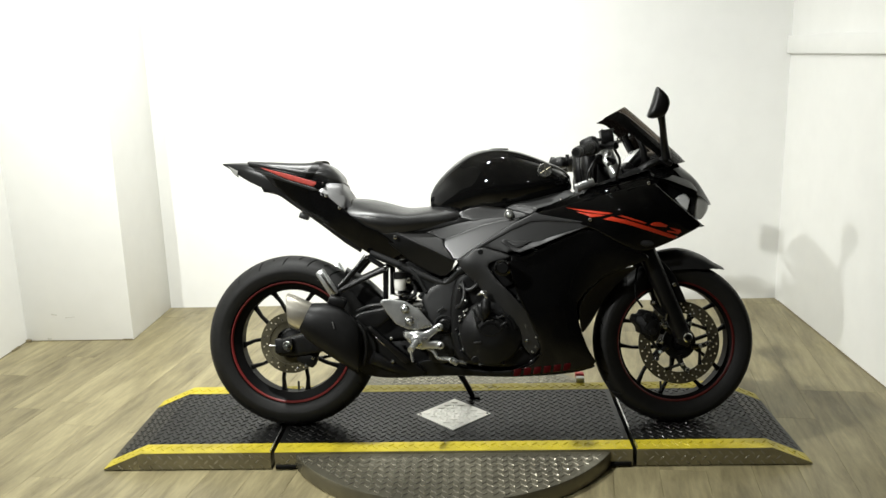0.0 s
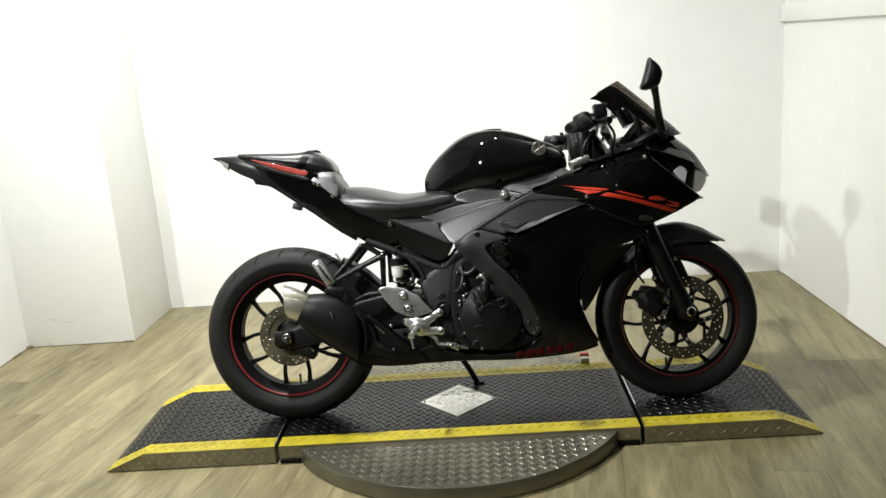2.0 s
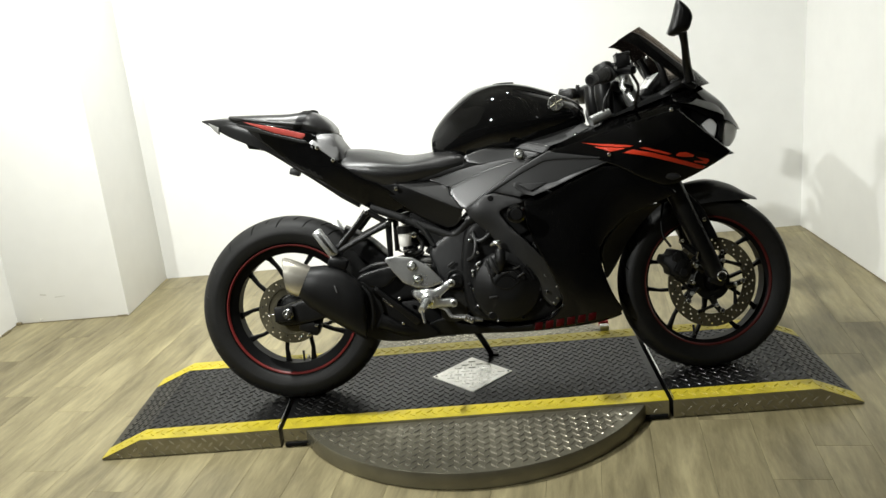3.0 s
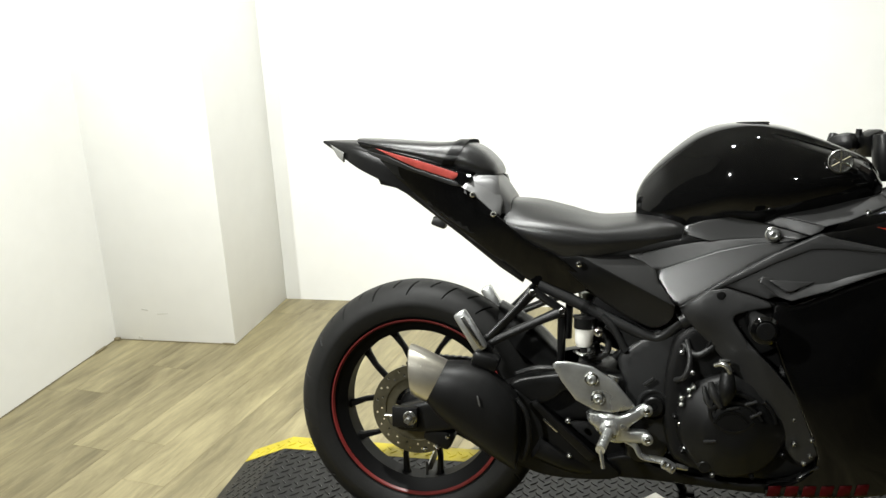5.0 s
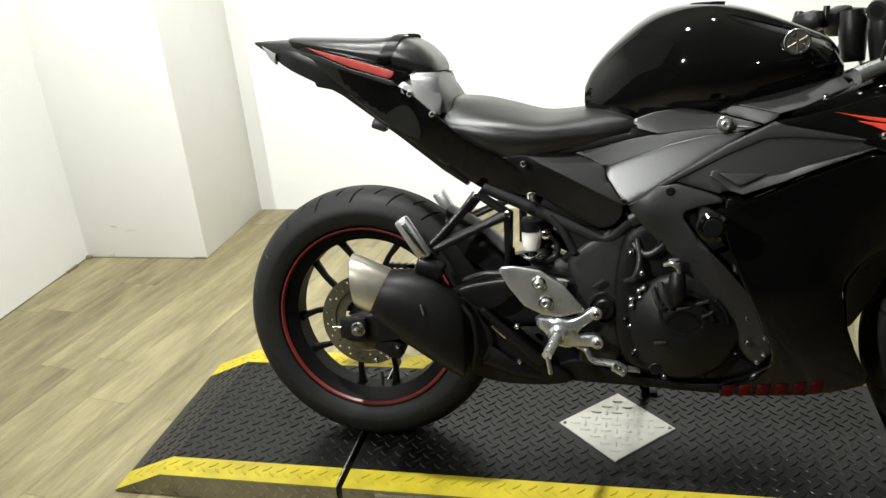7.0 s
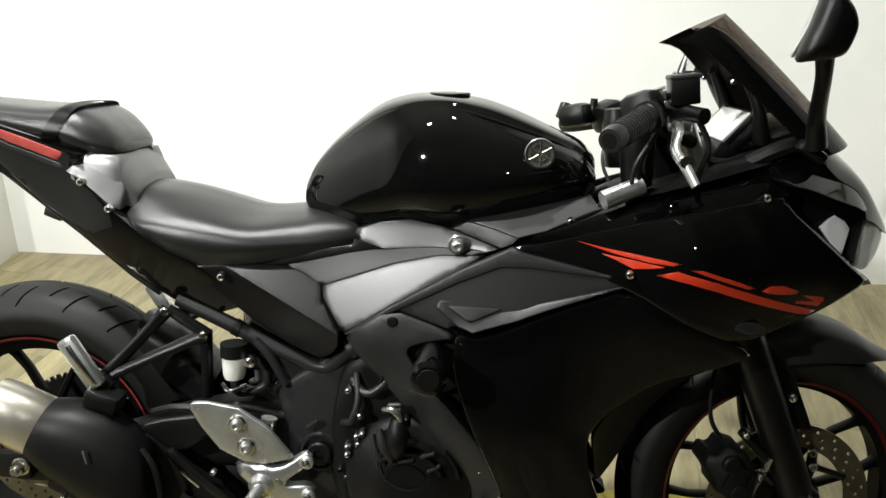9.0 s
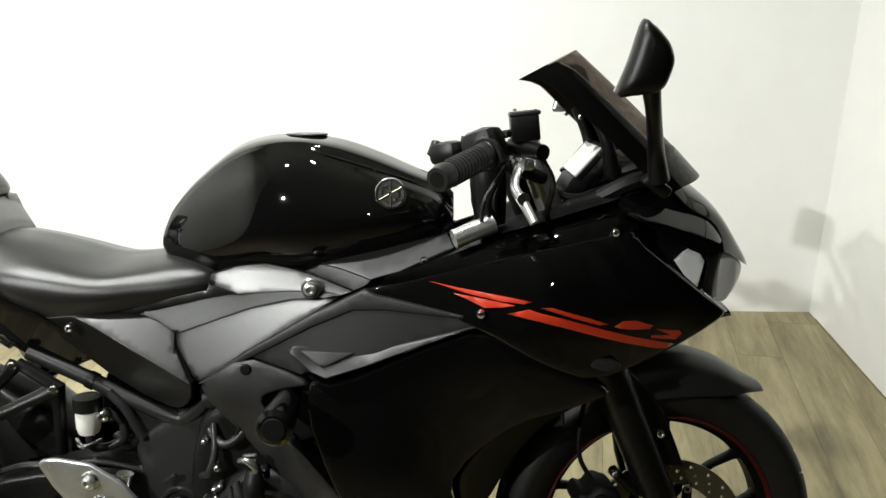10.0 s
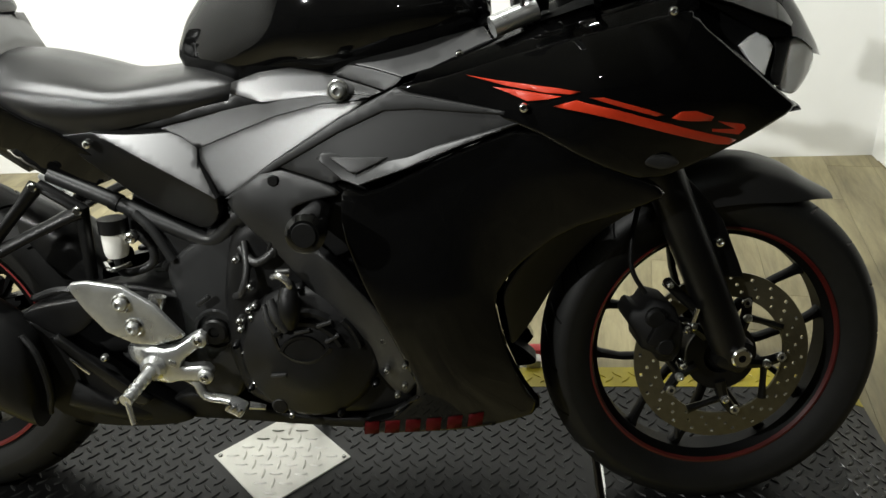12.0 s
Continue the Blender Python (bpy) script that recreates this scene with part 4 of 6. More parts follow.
# passenger foot-peg hangers
for s in (-1, 1):
    hanger = part("peg_hanger", tube([(0.29, s * 0.125, 0.62), (0.25, s * 0.135, 0.575), (0.178, s * 0.15, 0.498)], [0.014, 0.0105, 0.013], 10, 4, flat=0.7), M_SATIN, bike, "black triangular passenger peg hanger")
    part("hanger_arm", tube([(0.355, s * 0.125, 0.578), (0.28, s * 0.138, 0.545), (0.178, s * 0.15, 0.498)], [0.014, 0.0105, 0.013], 10, 4, flat=0.7), M_SATIN, hanger)
    part("hanger_brace", tube([(0.29, s * 0.122, 0.62), (0.355, s * 0.122, 0.578), (0.352, s * 0.12, 0.46)], [0.01, 0.013, 0.01], 10, 1, flat=0.7), M_SATIN, hanger)
    for x, z in ((0.289, 0.619), (0.355, 0.579)):
        part("hanger_bolt", puck((x, s * 0.137, z), 0.0075, 0.006, 16, 0.002), M_CHROME, hanger, "bright bolt")
    part("peg_block", rbox((0.185, s * 0.155, 0.493), (0.03, 0.03, 0.03), pose(0, 0, 0, 0, 40, 0), 0.004), M_SATIN, hanger)
    part("passenger_peg", rbox((0.156, s * 0.175, 0.535), (0.032, 0.022, 0.1), pose(0, 0, 0, 0, -32, 0), 0.007), M_ALU, hanger, "folded aluminium passenger peg")
    part("peg_pad", rbox((0.16, s * 0.187, 0.535), (0.01, 0.006, 0.08), pose(0, 0, 0, 0, -32, 0), 0.002), M_CHROME, hanger)

# brake fluid reservoir and hoses by the rail
res = part("fluid_reservoir", tube([(0.403, -0.125, 0.5), (0.403, -0.125, 0.51), (0.404, -0.125, 0.541)], [0.016, 0.0195, 0.021], 20, 2), M_WHITE, bike, "milky brake fluid reservoir")
part("cap", tube([(0.404, -0.125, 0.541), (0.404, -0.125, 0.564)], 0.0235, 20, 1), M_SATIN, res, "black ribbed cap")
part("reservoir_bolt", bolt_head((0.435, -0.135, 0.535), 0.011, 0.008), M_CHROME, bike)
part("reservoir_hose", tube([(0.402, -0.125, 0.5), (0.408, -0.12, 0.47), (0.45, -0.11, 0.48), (0.455, -0.11, 0.51), (0.43, -0.11, 0.535)], 0.0075, 10), M_HOSE, bike)
part("hose_clamp", tube([(0.382, -0.128, 0.488), (0.402, -0.15, 0.485), (0.425, -0.128, 0.488)], 0.004, 8), M_CHROME, bike)
part("brake_hose", tube([(0.25, -0.13, 0.43), (0.31, -0.15, 0.452), (0.38, -0.15, 0.448), (0.44, -0.13, 0.43)], 0.006, 8), M_HOSE, bike)
part("master_cylinder", tube([(0.47, -0.15, 0.44), (0.462, -0.155, 0.4)], [0.014, 0.011], 14, 1), M_BADGE, bike, "rear master cylinder")
part("wire_bundle", tube([(0.45, -0.11, 0.545), (0.47, -0.115, 0.53), (0.49, -0.115, 0.5)], 0.006, 8), M_HOSE, bike)

# rider foot-peg set
rear_set = part("heel_plate", shell([(0.338, 0.466), (0.345, 0.473), (0.37, 0.475), (0.425, 0.466), (0.474, 0.434), (0.516, 0.383), (0.512, 0.378), (0.466, 0.366), (0.43, 0.37), (0.39, 0.39), (0.36, 0.428)], 0.178, 0.006, 0.002, 0.01, cut=0), M_ALU, bike, "bare aluminium heel plate")
for x, z in ((0.423, 0.44), (0.437, 0.399)):
    part("plate_bolt", bolt_head((x, -0.186, z), 0.0105, 0.007), M_ALU, rear_set, "large bright bolt")
    part("plate_washer", puck((x, -0.181, z), 0.0155, 0.006, 24, 0.0025), M_CHROME, rear_set)
bracket = part("peg_bracket", shell([(0.41, 0.36), (0.455, 0.366), (0.489, 0.358), (0.535, 0.386), (0.548, 0.377), (0.537, 0.36), (0.506, 0.338), (0.502, 0.326), (0.541, 0.327), (0.552, 0.313), (0.537, 0.299), (0.498, 0.302), (0.481, 0.297), (0.45, 0.303), (0.436, 0.328), (0.416, 0.338)],
                sheet_height([(0.41, 0.35, 0.165), (0.455, 0.335, 0.185), (0.54, 0.375, 0.172), (0.543, 0.313, 0.174), (0.5, 0.33, 0.18), (0.46, 0.3, 0.178)]), 0.016, 0.006, 0.008, cut=1), M_ALU, bike, "cast aluminium foot-peg bracket")
part("bracket_hub", puck((0.462, -0.186, 0.33), 0.021, 0.02, 24, 0.006), M_ALU, bracket)
part("bracket_slot", shell([(0.487, 0.345), (0.5, 0.338), (0.497, 0.33), (0.486, 0.333)], 0.184, 0.004, 0.001, 0.006), M_BADGE, bracket)
for x, z in ((0.541, 0.376), (0.543, 0.312)):
    part("bracket_bolt", puck((x, -0.18, z), 0.0125, 0.012, 20, 0.003), M_ALU, bracket)
    part("bolt_socket", bolt_head((x, -0.186, z), 0.0075, 0.005), M_CHROME, bracket)
part("foot_peg", tube([(0.462, -0.185, 0.33), (0.456, -0.215, 0.325), (0.45, -0.245, 0.316), (0.446, -0.262, 0.312)], [0.011, 0.009, 0.009, 0.0105], 12, 3), M_ALU, bracket, "knurled aluminium foot peg")
for k in range(4):
    f = 0.3 + 0.16 * k
    part("peg_ring", tube([(0.462 - 0.016 * f, -0.185 - 0.077 * f, 0.33 - 0.018 * f), (0.461 - 0.016 * f, -0.19 - 0.077 * f, 0.329 - 0.018 * f)], 0.0108, 12, 1), M_ALU, bracket)
part("peg_feeler", tube([(0.447, -0.258, 0.31), (0.453, -0.26, 0.272)], 0.0048, 10, 1), M_ALU, bracket, "thin feeler rod under the peg")
part("heel_stop", shell([(0.415, 0.352), (0.44, 0.352), (0.455, 0.33), (0.44, 0.312), (0.425, 0.33)], 0.16, 0.01, 0.003, 0.008), M_ALU, bracket)
part("brake_pedal", tube([(0.47, -0.15, 0.31), (0.515, -0.158, 0.292), (0.533, -0.162, 0.268), (0.57, -0.165, 0.263), (0.585, -0.17, 0.258)], [0.008, 0.007, 0.0075, 0.0085, 0.008], 10, 5, flat=0.6), M_ALU, bike, "bent aluminium brake pedal")
pad = part("pedal_tip", rbox((0.588, -0.178, 0.257), (0.03, 0.032, 0.017), pose(0, 0, 0, 0, 30, 0), 0.004), M_ALU, bike, "ribbed pedal tip")
for dx, dz in ((-0.009, 0.006), (0.0, 0.001), (0.009, -0.005)):
    part("pedal_rib", rbox((0.588 + dx, -0.194, 0.259 + dz), (0.005, 0.006, 0.014), pose(0, 0, 0, 0, 30, 0), 0.0015), M_CHROME, pad)
part("shift_link", tube([(0.605, -0.165, 0.252), (0.63, -0.16, 0.246)], [0.007, 0.005], 8, 1), M_BADGE, bike)
part("side_stand", tube([(0.575, 0.09, 0.2), (0.618, 0.15, 0.118), (0.648, 0.211, 0.046)], [0.012, 0.011, 0.011], 10, 4), M_MATTE, bike, "black side stand, folded out")
part("stand_foot", rbox((0.656, 0.213, 0.0432), (0.042, 0.032, 0.008), pose(0, 0, 0, 10.3), 0.003), M_MATTE, bike)

# fuel tank
TANK = []
for x, zb, zt, wb, wm, ws, zc in ((0.512, 0.792, 0.815, 0.022, 0.03, 0.018, 0.835), (0.53, 0.772, 0.84, 0.038, 0.046, 0.028, 0.87), (0.572, 0.762, 0.885, 0.058, 0.07, 0.04, 0.917), (0.64, 0.765, 0.942, 0.08, 0.102, 0.056, 0.97),
                                  (0.7, 0.772, 0.975, 0.094, 0.128, 0.072, 0.99), (0.76, 0.768, 0.975, 0.104, 0.142, 0.082, 0.991), (0.82, 0.782, 0.958, 0.114, 0.147, 0.086, 0.984), (0.88, 0.805, 0.94, 0.118, 0.144, 0.085, 0.964),
                                  (0.94, 0.82, 0.92, 0.112, 0.13, 0.078, 0.938), (0.985, 0.832, 0.898, 0.095, 0.108, 0.065, 0.918), (1.01, 0.84, 0.87, 0.07, 0.078, 0.05, 0.893)):
    zm, tall = zb + (zt - zb) * 0.5, zc - zb
    crisp = [(wb, zb), (wm * 0.97, zb + (zt - zb) * 0.25), (wm, zm), (ws + (wm - ws) * 0.62, zb + (zt - zb) * 0.83), (ws, zt), (ws * 0.75, zt + (zc - zt) * 0.65), (0.0, zc)]
    barrel = [(wb, zb), (wm, zb + tall * 0.22), (wm * 0.98, zb + tall * 0.4), (wm * 0.86, zb + tall * 0.62), (wm * 0.66, zb + tall * 0.8), (wm * 0.38, zb + tall * 0.94), (0.0, zc)]
    f = min(1.0, max(0.0, (x - 0.6) / 0.16))
    TANK.append((x, [(a * (1 - f) + c * f, b * (1 - f) + d * f) for (a, b), (c, d) in zip(barrel, crisp)]))
tank = part("fuel_tank", loft(TANK, 5, 5), M_GLOSS, bike, "glossy black fuel tank with a sculpted knee recess")
for s in (-1, 1):
    part("tank_crease", tube([(q[0], s * q[1][4][0], q[1][4][1] - 0.0005) for q in TANK[5:-1]], [0.001] + [0.003] * (len(TANK) - 8) + [0.001], 10, 5), M_GLOSS, tank, "rolled upper edge")
badge = part("badge", puck((0.914, -0.1345, 0.907), 0.0245, 0.006, 40, 0.002), M_BADGE, tank, "round silver badge")
for r in (0.023, 0.0145):
    part("badge_ring", revolve([(-0.0045, r), (-0.0045, r - 0.002), (-0.002, r - 0.0025), (-0.002, r + 0.0005)], (0.914, -0.1345, 0.907), 40), M_CHROME, badge)
for k in range(6):
    a = radians(30 + 60 * k)
    part("badge_bar", tube([(0.914 + 0.003 * math.cos(a), -0.138, 0.907 + 0.003 * math.sin(a)), (0.914 + 0.02 * math.cos(a), -0.138, 0.907 + 0.02 * math.sin(a))], 0.0014, 6, 1), M_DISC, badge)
# Grey instead of black, to paint the sheen on the cap's top.
part("tank_cap", puck((0, 0, 0), 0.036, 0.004, 32, 0.0015), M_GREY, tank, "flush filler cap").matrix_basis = pose(0.76, 0, 0.9905, 90)

# seats
seat = part("rider_seat", loft([(0.198, [(0.085, 0.765), (0.098, 0.775), (0.085, 0.79), (0.04, 0.818), (0.0, 0.821)]), (0.24, [(0.105, 0.735), (0.12, 0.757), (0.112, 0.778), (0.06, 0.816), (0.0, 0.825)]), (0.3, [(0.118, 0.712), (0.134, 0.742), (0.122, 0.775), (0.06, 0.808), (0.0, 0.82)]),
                                (0.36, [(0.122, 0.697), (0.136, 0.735), (0.122, 0.769), (0.06, 0.795), (0.0, 0.806)]), (0.43, [(0.12, 0.704), (0.132, 0.735), (0.115, 0.762), (0.055, 0.779), (0.0, 0.788)]), (0.5, [(0.112, 0.716), (0.12, 0.742), (0.1, 0.768), (0.05, 0.784), (0.0, 0.79)]),
                                (0.56, [(0.102, 0.724), (0.11, 0.746), (0.09, 0.774), (0.045, 0.79), (0.0, 0.797)]), (0.605, [(0.09, 0.737), (0.097, 0.752), (0.085, 0.77), (0.04, 0.778), (0.0, 0.78)]), (0.618, [(0.08, 0.744), (0.085, 0.752), (0.075, 0.76), (0.035, 0.764), (0.0, 0.765)])], 5, 5), M_SEAT, bike, "black vinyl rider seat")
pillion = part("passenger_seat", loft([(-0.14, [(0.05, 0.955), (0.055, 0.96), (0.04, 0.966), (0.0, 0.968)]), (-0.06, [(0.07, 0.935), (0.08, 0.945), (0.06, 0.96), (0.0, 0.964)]), (0.05, [(0.085, 0.908), (0.098, 0.925), (0.075, 0.952), (0.0, 0.957)]),
                                       (0.12, [(0.09, 0.893), (0.104, 0.915), (0.08, 0.952), (0.0, 0.958)]), (0.16, [(0.085, 0.882), (0.1, 0.9), (0.075, 0.936), (0.0, 0.942)]), (0.19, [(0.075, 0.878), (0.085, 0.89), (0.062, 0.91), (0.0, 0.915)]),
                                       (0.2, [(0.06, 0.88), (0.065, 0.886), (0.05, 0.895), (0.0, 0.898)])], 5, 5), M_SEAT, bike, "black vinyl passenger seat with a strap")
strap = bmesh.new()
arc = curve_points([(-0.094, 0.893), (-0.106, 0.918), (-0.08, 0.955), (0.0, 0.9625), (0.08, 0.955), (0.106, 0.918), (0.094, 0.893)], 6)
bands = [[strap.verts.new((0.07 + e + 0.55 * (z - 0.893), y, z)) for y, z in arc] for e in (0.0, 0.014, 0.028)]
for a, b in zip(bands, bands[1:]):
    for k in range(len(arc) - 1):
        strap.faces.new((a[k], a[k + 1], b[k + 1], b[k]))
bmesh.ops.solidify(strap, geom=strap.faces[:], thickness=-0.002)
part("strap", strap, M_SATIN, pillion, "black grab strap")
part("seat_base", loft([(-0.13, [(0.055, 0.945), (0.055, 0.955), (0.0, 0.957)]), (0.0, [(0.085, 0.905), (0.085, 0.93), (0.0, 0.932)]), (0.12, [(0.09, 0.88), (0.09, 0.897), (0.0, 0.9)]), (0.165, [(0.074, 0.872), (0.074, 0.885), (0.0, 0.888)])], 4, 3), M_SATIN, pillion)

# tail
H_TAIL = sheet_height([(-0.13, 0.95, 0.055), (-0.03, 0.93, 0.09), (0.12, 0.89, 0.112), (0.15, 0.86, 0.118), (0.28, 0.72, 0.128), (0.42, 0.64, 0.12), (0.27, 0.635, 0.1), (0.1, 0.75, 0.085), (-0.05, 0.85, 0.06), (0.2, 0.76, 0.125)])
TAIL = [(-0.14, 0.955), (-0.14, 0.955), (-0.032, 0.93), (0.113, 0.89), (0.156, 0.878), (0.127, 0.853), (0.213, 0.787), (0.281, 0.728), (0.343, 0.703), (0.43, 0.632), (0.35, 0.602), (0.275, 0.64), (0.13, 0.745), (0.03, 0.815), (-0.06, 0.89), (-0.11, 0.935)]
both("tail_fairing", M_GLOSS, bike, lambda s: shell(TAIL, H_TAIL, 0.03, 0.0016, side=s, cut=1), "glossy black tail fairing")
both("tail_stripe", M_RED_TAIL, bike, lambda s: shell([(-0.091, 0.942), (0.02, 0.913), (0.116, 0.884), (0.114, 0.877), (0.104, 0.869), (0.012, 0.897), (-0.056, 0.926)], lambda q: H_TAIL(q) + 0.0015, 0.003, 0.0008, 0.01, side=s, cut=0), "dull red stripe along the tail")
both("tail_ledge", M_COVER, bike, lambda s: shell([(-0.122, 0.938), (-0.056, 0.922), (0.012, 0.893), (0.111, 0.864), (0.125, 0.853), (0.1, 0.856), (-0.04, 0.902), (-0.115, 0.93)], lambda q: H_TAIL(q) + 0.003, 0.005, 0.0015, 0.009, side=s, cut=0), "charcoal ledge under the red stripe")
both("tail_lower", M_SATIN, bike, lambda s: shell([(-0.165, 0.935), (-0.12, 0.915), (-0.05, 0.88), (0.06, 0.79), (0.27, 0.65), (0.262, 0.634), (0.208, 0.668), (0.118, 0.737), (0.053, 0.783), (-0.02, 0.835), (-0.09, 0.872), (-0.163, 0.916)],
     sheet_height([(-0.165, 0.93, 0.035), (-0.1, 0.89, 0.055), (0.1, 0.76, 0.08), (0.27, 0.64, 0.1), (0.0, 0.83, 0.068)]), 0.03, 0.004, side=s, cut=0), "charcoal lower tail panel")
part("tail_hook", shell([(-0.1, 0.874), (-0.03, 0.84), (-0.06, 0.848), (-0.092, 0.855)], 0.03, 0.05, 0.002, 0.01, cut=0), M_SATIN, bike)
part("tail_cowl", loft([(-0.244, [(0.008, 0.957), (0.006, 0.961), (0.0, 0.962)]), (-0.2, [(0.03, 0.932), (0.028, 0.956), (0.0, 0.963)]), (-0.15, [(0.052, 0.9), (0.05, 0.948), (0.0, 0.962)]), (-0.1, [(0.062, 0.875), (0.06, 0.935), (0.0, 0.95)]), (0.0, [(0.07, 0.83), (0.072, 0.9), (0.0, 0.93)])], 4, 4), M_SATIN, bike, "pointed black tail cowl")
both("tail_light", M_SMOKE_LENS, bike, lambda s: shell([(-0.222, 0.953), (-0.178, 0.932), (-0.18, 0.909), (-0.198, 0.922)], sheet_height([(-0.222, 0.953, 0.022), (-0.178, 0.932, 0.05), (-0.18, 0.909, 0.046)]), 0.012, 0.002, 0.006, side=s, cut=0), "smoky wedge-shaped tail light")
part("undertray", loft([(-0.1, [(0.04, 0.885), (0.03, 0.9), (0.0, 0.905)]), (0.05, [(0.06, 0.8), (0.05, 0.82), (0.0, 0.825)]), (0.27, [(0.08, 0.66), (0.07, 0.69), (0.0, 0.695)])], 4, 4), M_SATIN, bike)
part("plate_light", rbox((0.055, -0.03, 0.765), (0.035, 0.03, 0.022), pose(0, 0, 0, 0, 20, 0), 0.004), M_CHAR, bike, "small lamp under the tail")
H_COVER = sheet_height([(0.156, 0.882, 0.095), (0.21, 0.872, 0.085), (0.222, 0.84, 0.09), (0.207, 0.8, 0.118), (0.12, 0.86, 0.118), (0.16, 0.85, 0.112)])
both("seat_cowl", M_COWL, bike, lambda s: shell([(0.125, 0.853), (0.154, 0.882), (0.203, 0.877), (0.217, 0.82), (0.213, 0.79), (0.2, 0.796), (0.15, 0.839)], H_COVER, 0.03, 0.003, side=s, cut=0), "satin grey cowl between the seats")
part("cowl_top", loft([(0.13, [(0.112, 0.84), (0.1, 0.876), (0.0, 0.886)]), (0.19, [(0.105, 0.8), (0.094, 0.87), (0.0, 0.882)]), (0.212, [(0.1, 0.795), (0.088, 0.848), (0.0, 0.866)]), (0.232, [(0.09, 0.79), (0.078, 0.822), (0.0, 0.838)])], 4, 4), M_COWL, bike, "satin grey hump between the seats")
for x, y, z in ((0.152, -0.122, 0.836), (0.2, -0.128, 0.793), (0.392, -0.14, 0.686)):
    part("panel_bolt", bolt_head((x, y, z), 0.0075), M_CHROME, bike)

# side covers under the seat and tank: crisp facets that meet edge to edge
# The lower facet faces down; a blacker material carries its shade.
both("side_cover", M_SATIN, bike, lambda s: shell([(0.331, 0.698), (0.36, 0.7), (0.392, 0.703), (0.595, 0.605), (0.592, 0.58), (0.581, 0.562), (0.565, 0.55), (0.545, 0.547), (0.5, 0.565), (0.44, 0.601), (0.378, 0.655)],
     sheet_height([(0.331, 0.698, 0.124), (0.392, 0.703, 0.125), (0.493, 0.654, 0.1485), (0.595, 0.606, 0.1725), (0.545, 0.547, 0.128), (0.44, 0.601, 0.116), (0.378, 0.655, 0.122)]), 0.02, 0.0025, 0.009, side=s, cut=0), "lower side cover, its downturned shade given as satin black")
def slant(x0, z0, h0, a, b):
    """A flat facet: its height at (x0, z0) and its slopes along x and z."""
    return lambda q: h0 + a * (np.atleast_2d(q)[:, 0] - x0) + b * (np.atleast_2d(q)[:, 1] - z0)


both("side_facet", M_GREY, bike, lambda s: shell([(0.392, 0.703), (0.44, 0.7035), (0.492, 0.704), (0.53, 0.69), (0.556, 0.673), (0.56, 0.655), (0.573, 0.636), (0.595, 0.605)], slant(0.392, 0.703, 0.1258, -0.185, -0.9), 0.016, 0.0008, 0.008, side=s, cut=0), "satin dark grey facet that catches the light")
both("side_strip", M_GREY, bike, lambda s: shell([(0.392, 0.703), (0.482, 0.718), (0.607, 0.741), (0.612, 0.752), (0.664, 0.739), (0.607, 0.728), (0.492, 0.704)], slant(0.392, 0.703, 0.114, -0.02, -0.12), 0.016, 0.0008, 0.008, side=s, cut=0), "satin dark grey strip below the seat")
# Same panel as the facets; charcoal instead of grey paints in its shade.
both("side_recess", M_CHAR, bike, lambda s: shell([(0.492, 0.704), (0.607, 0.728), (0.664, 0.739), (0.751, 0.748), (0.819, 0.75), (0.838, 0.749), (0.809, 0.742), (0.754, 0.737), (0.685, 0.72), (0.613, 0.693), (0.557, 0.672), (0.53, 0.69)],
     sheet_height([(0.492, 0.704, 0.108), (0.557, 0.672, 0.123), (0.664, 0.739, 0.116), (0.685, 0.72, 0.132), (0.838, 0.749, 0.156), (0.754, 0.737, 0.1405)]), 0.016, 0.0008, 0.009, side=s, cut=0), "recess between the facets, its shade given as charcoal")
both("side_blade", M_GREY, bike, lambda s: shell([(0.558, 0.672), (0.613, 0.693), (0.685, 0.72), (0.754, 0.737), (0.809, 0.742), (0.83, 0.743), (0.75, 0.693), (0.677, 0.646), (0.606, 0.604), (0.596, 0.604), (0.573, 0.636), (0.56, 0.655)],
     slant(0.6, 0.604, 0.157, 0.24, -0.35), 0.02, 0.0016, 0.009, side=s, cut=0), "satin grey blade-shaped frame cover")
both("tank_cover", M_GREY, bike, lambda s: shell([(0.612, 0.752), (0.615, 0.768), (0.655, 0.781), (0.706, 0.789), (0.756, 0.782), (0.805, 0.77), (0.856, 0.756), (0.838, 0.749), (0.819, 0.75), (0.751, 0.748), (0.664, 0.739)],
     sheet_height([(0.664, 0.739, 0.12), (0.612, 0.752, 0.106), (0.615, 0.768, 0.102), (0.706, 0.789, 0.108), (0.805, 0.77, 0.135), (0.838, 0.749, 0.1565)]), 0.02, 0.001, 0.009, side=s, cut=0), "satin grey cover under the tank")
both("duct_lip", M_CHAR, bike, lambda s: shell([(0.775, 0.779), (0.802, 0.793), (0.841, 0.786), (0.884, 0.775), (0.873, 0.764), (0.858, 0.757), (0.805, 0.771)], sheet_height([(0.775, 0.78, 0.126), (0.802, 0.793, 0.132), (0.884, 0.775, 0.166), (0.858, 0.757, 0.163), (0.805, 0.771, 0.138)]), 0.016, 0.0015, 0.008, side=s, cut=0), "charcoal lip of the duct")
both("duct_cover", M_COVER, bike, lambda s: shell([(0.802, 0.794), (0.85, 0.806), (0.9, 0.818), (1.0, 0.838), (1.012, 0.822), (0.93, 0.788), (0.884, 0.776), (0.841, 0.787)], sheet_height([(0.802, 0.794, 0.132), (0.884, 0.776, 0.167), (0.9, 0.818, 0.118), (1.0, 0.83, 0.125), (0.93, 0.788, 0.162)]), 0.02, 0.002, side=s, cut=0), "charcoal cover beside the tank")
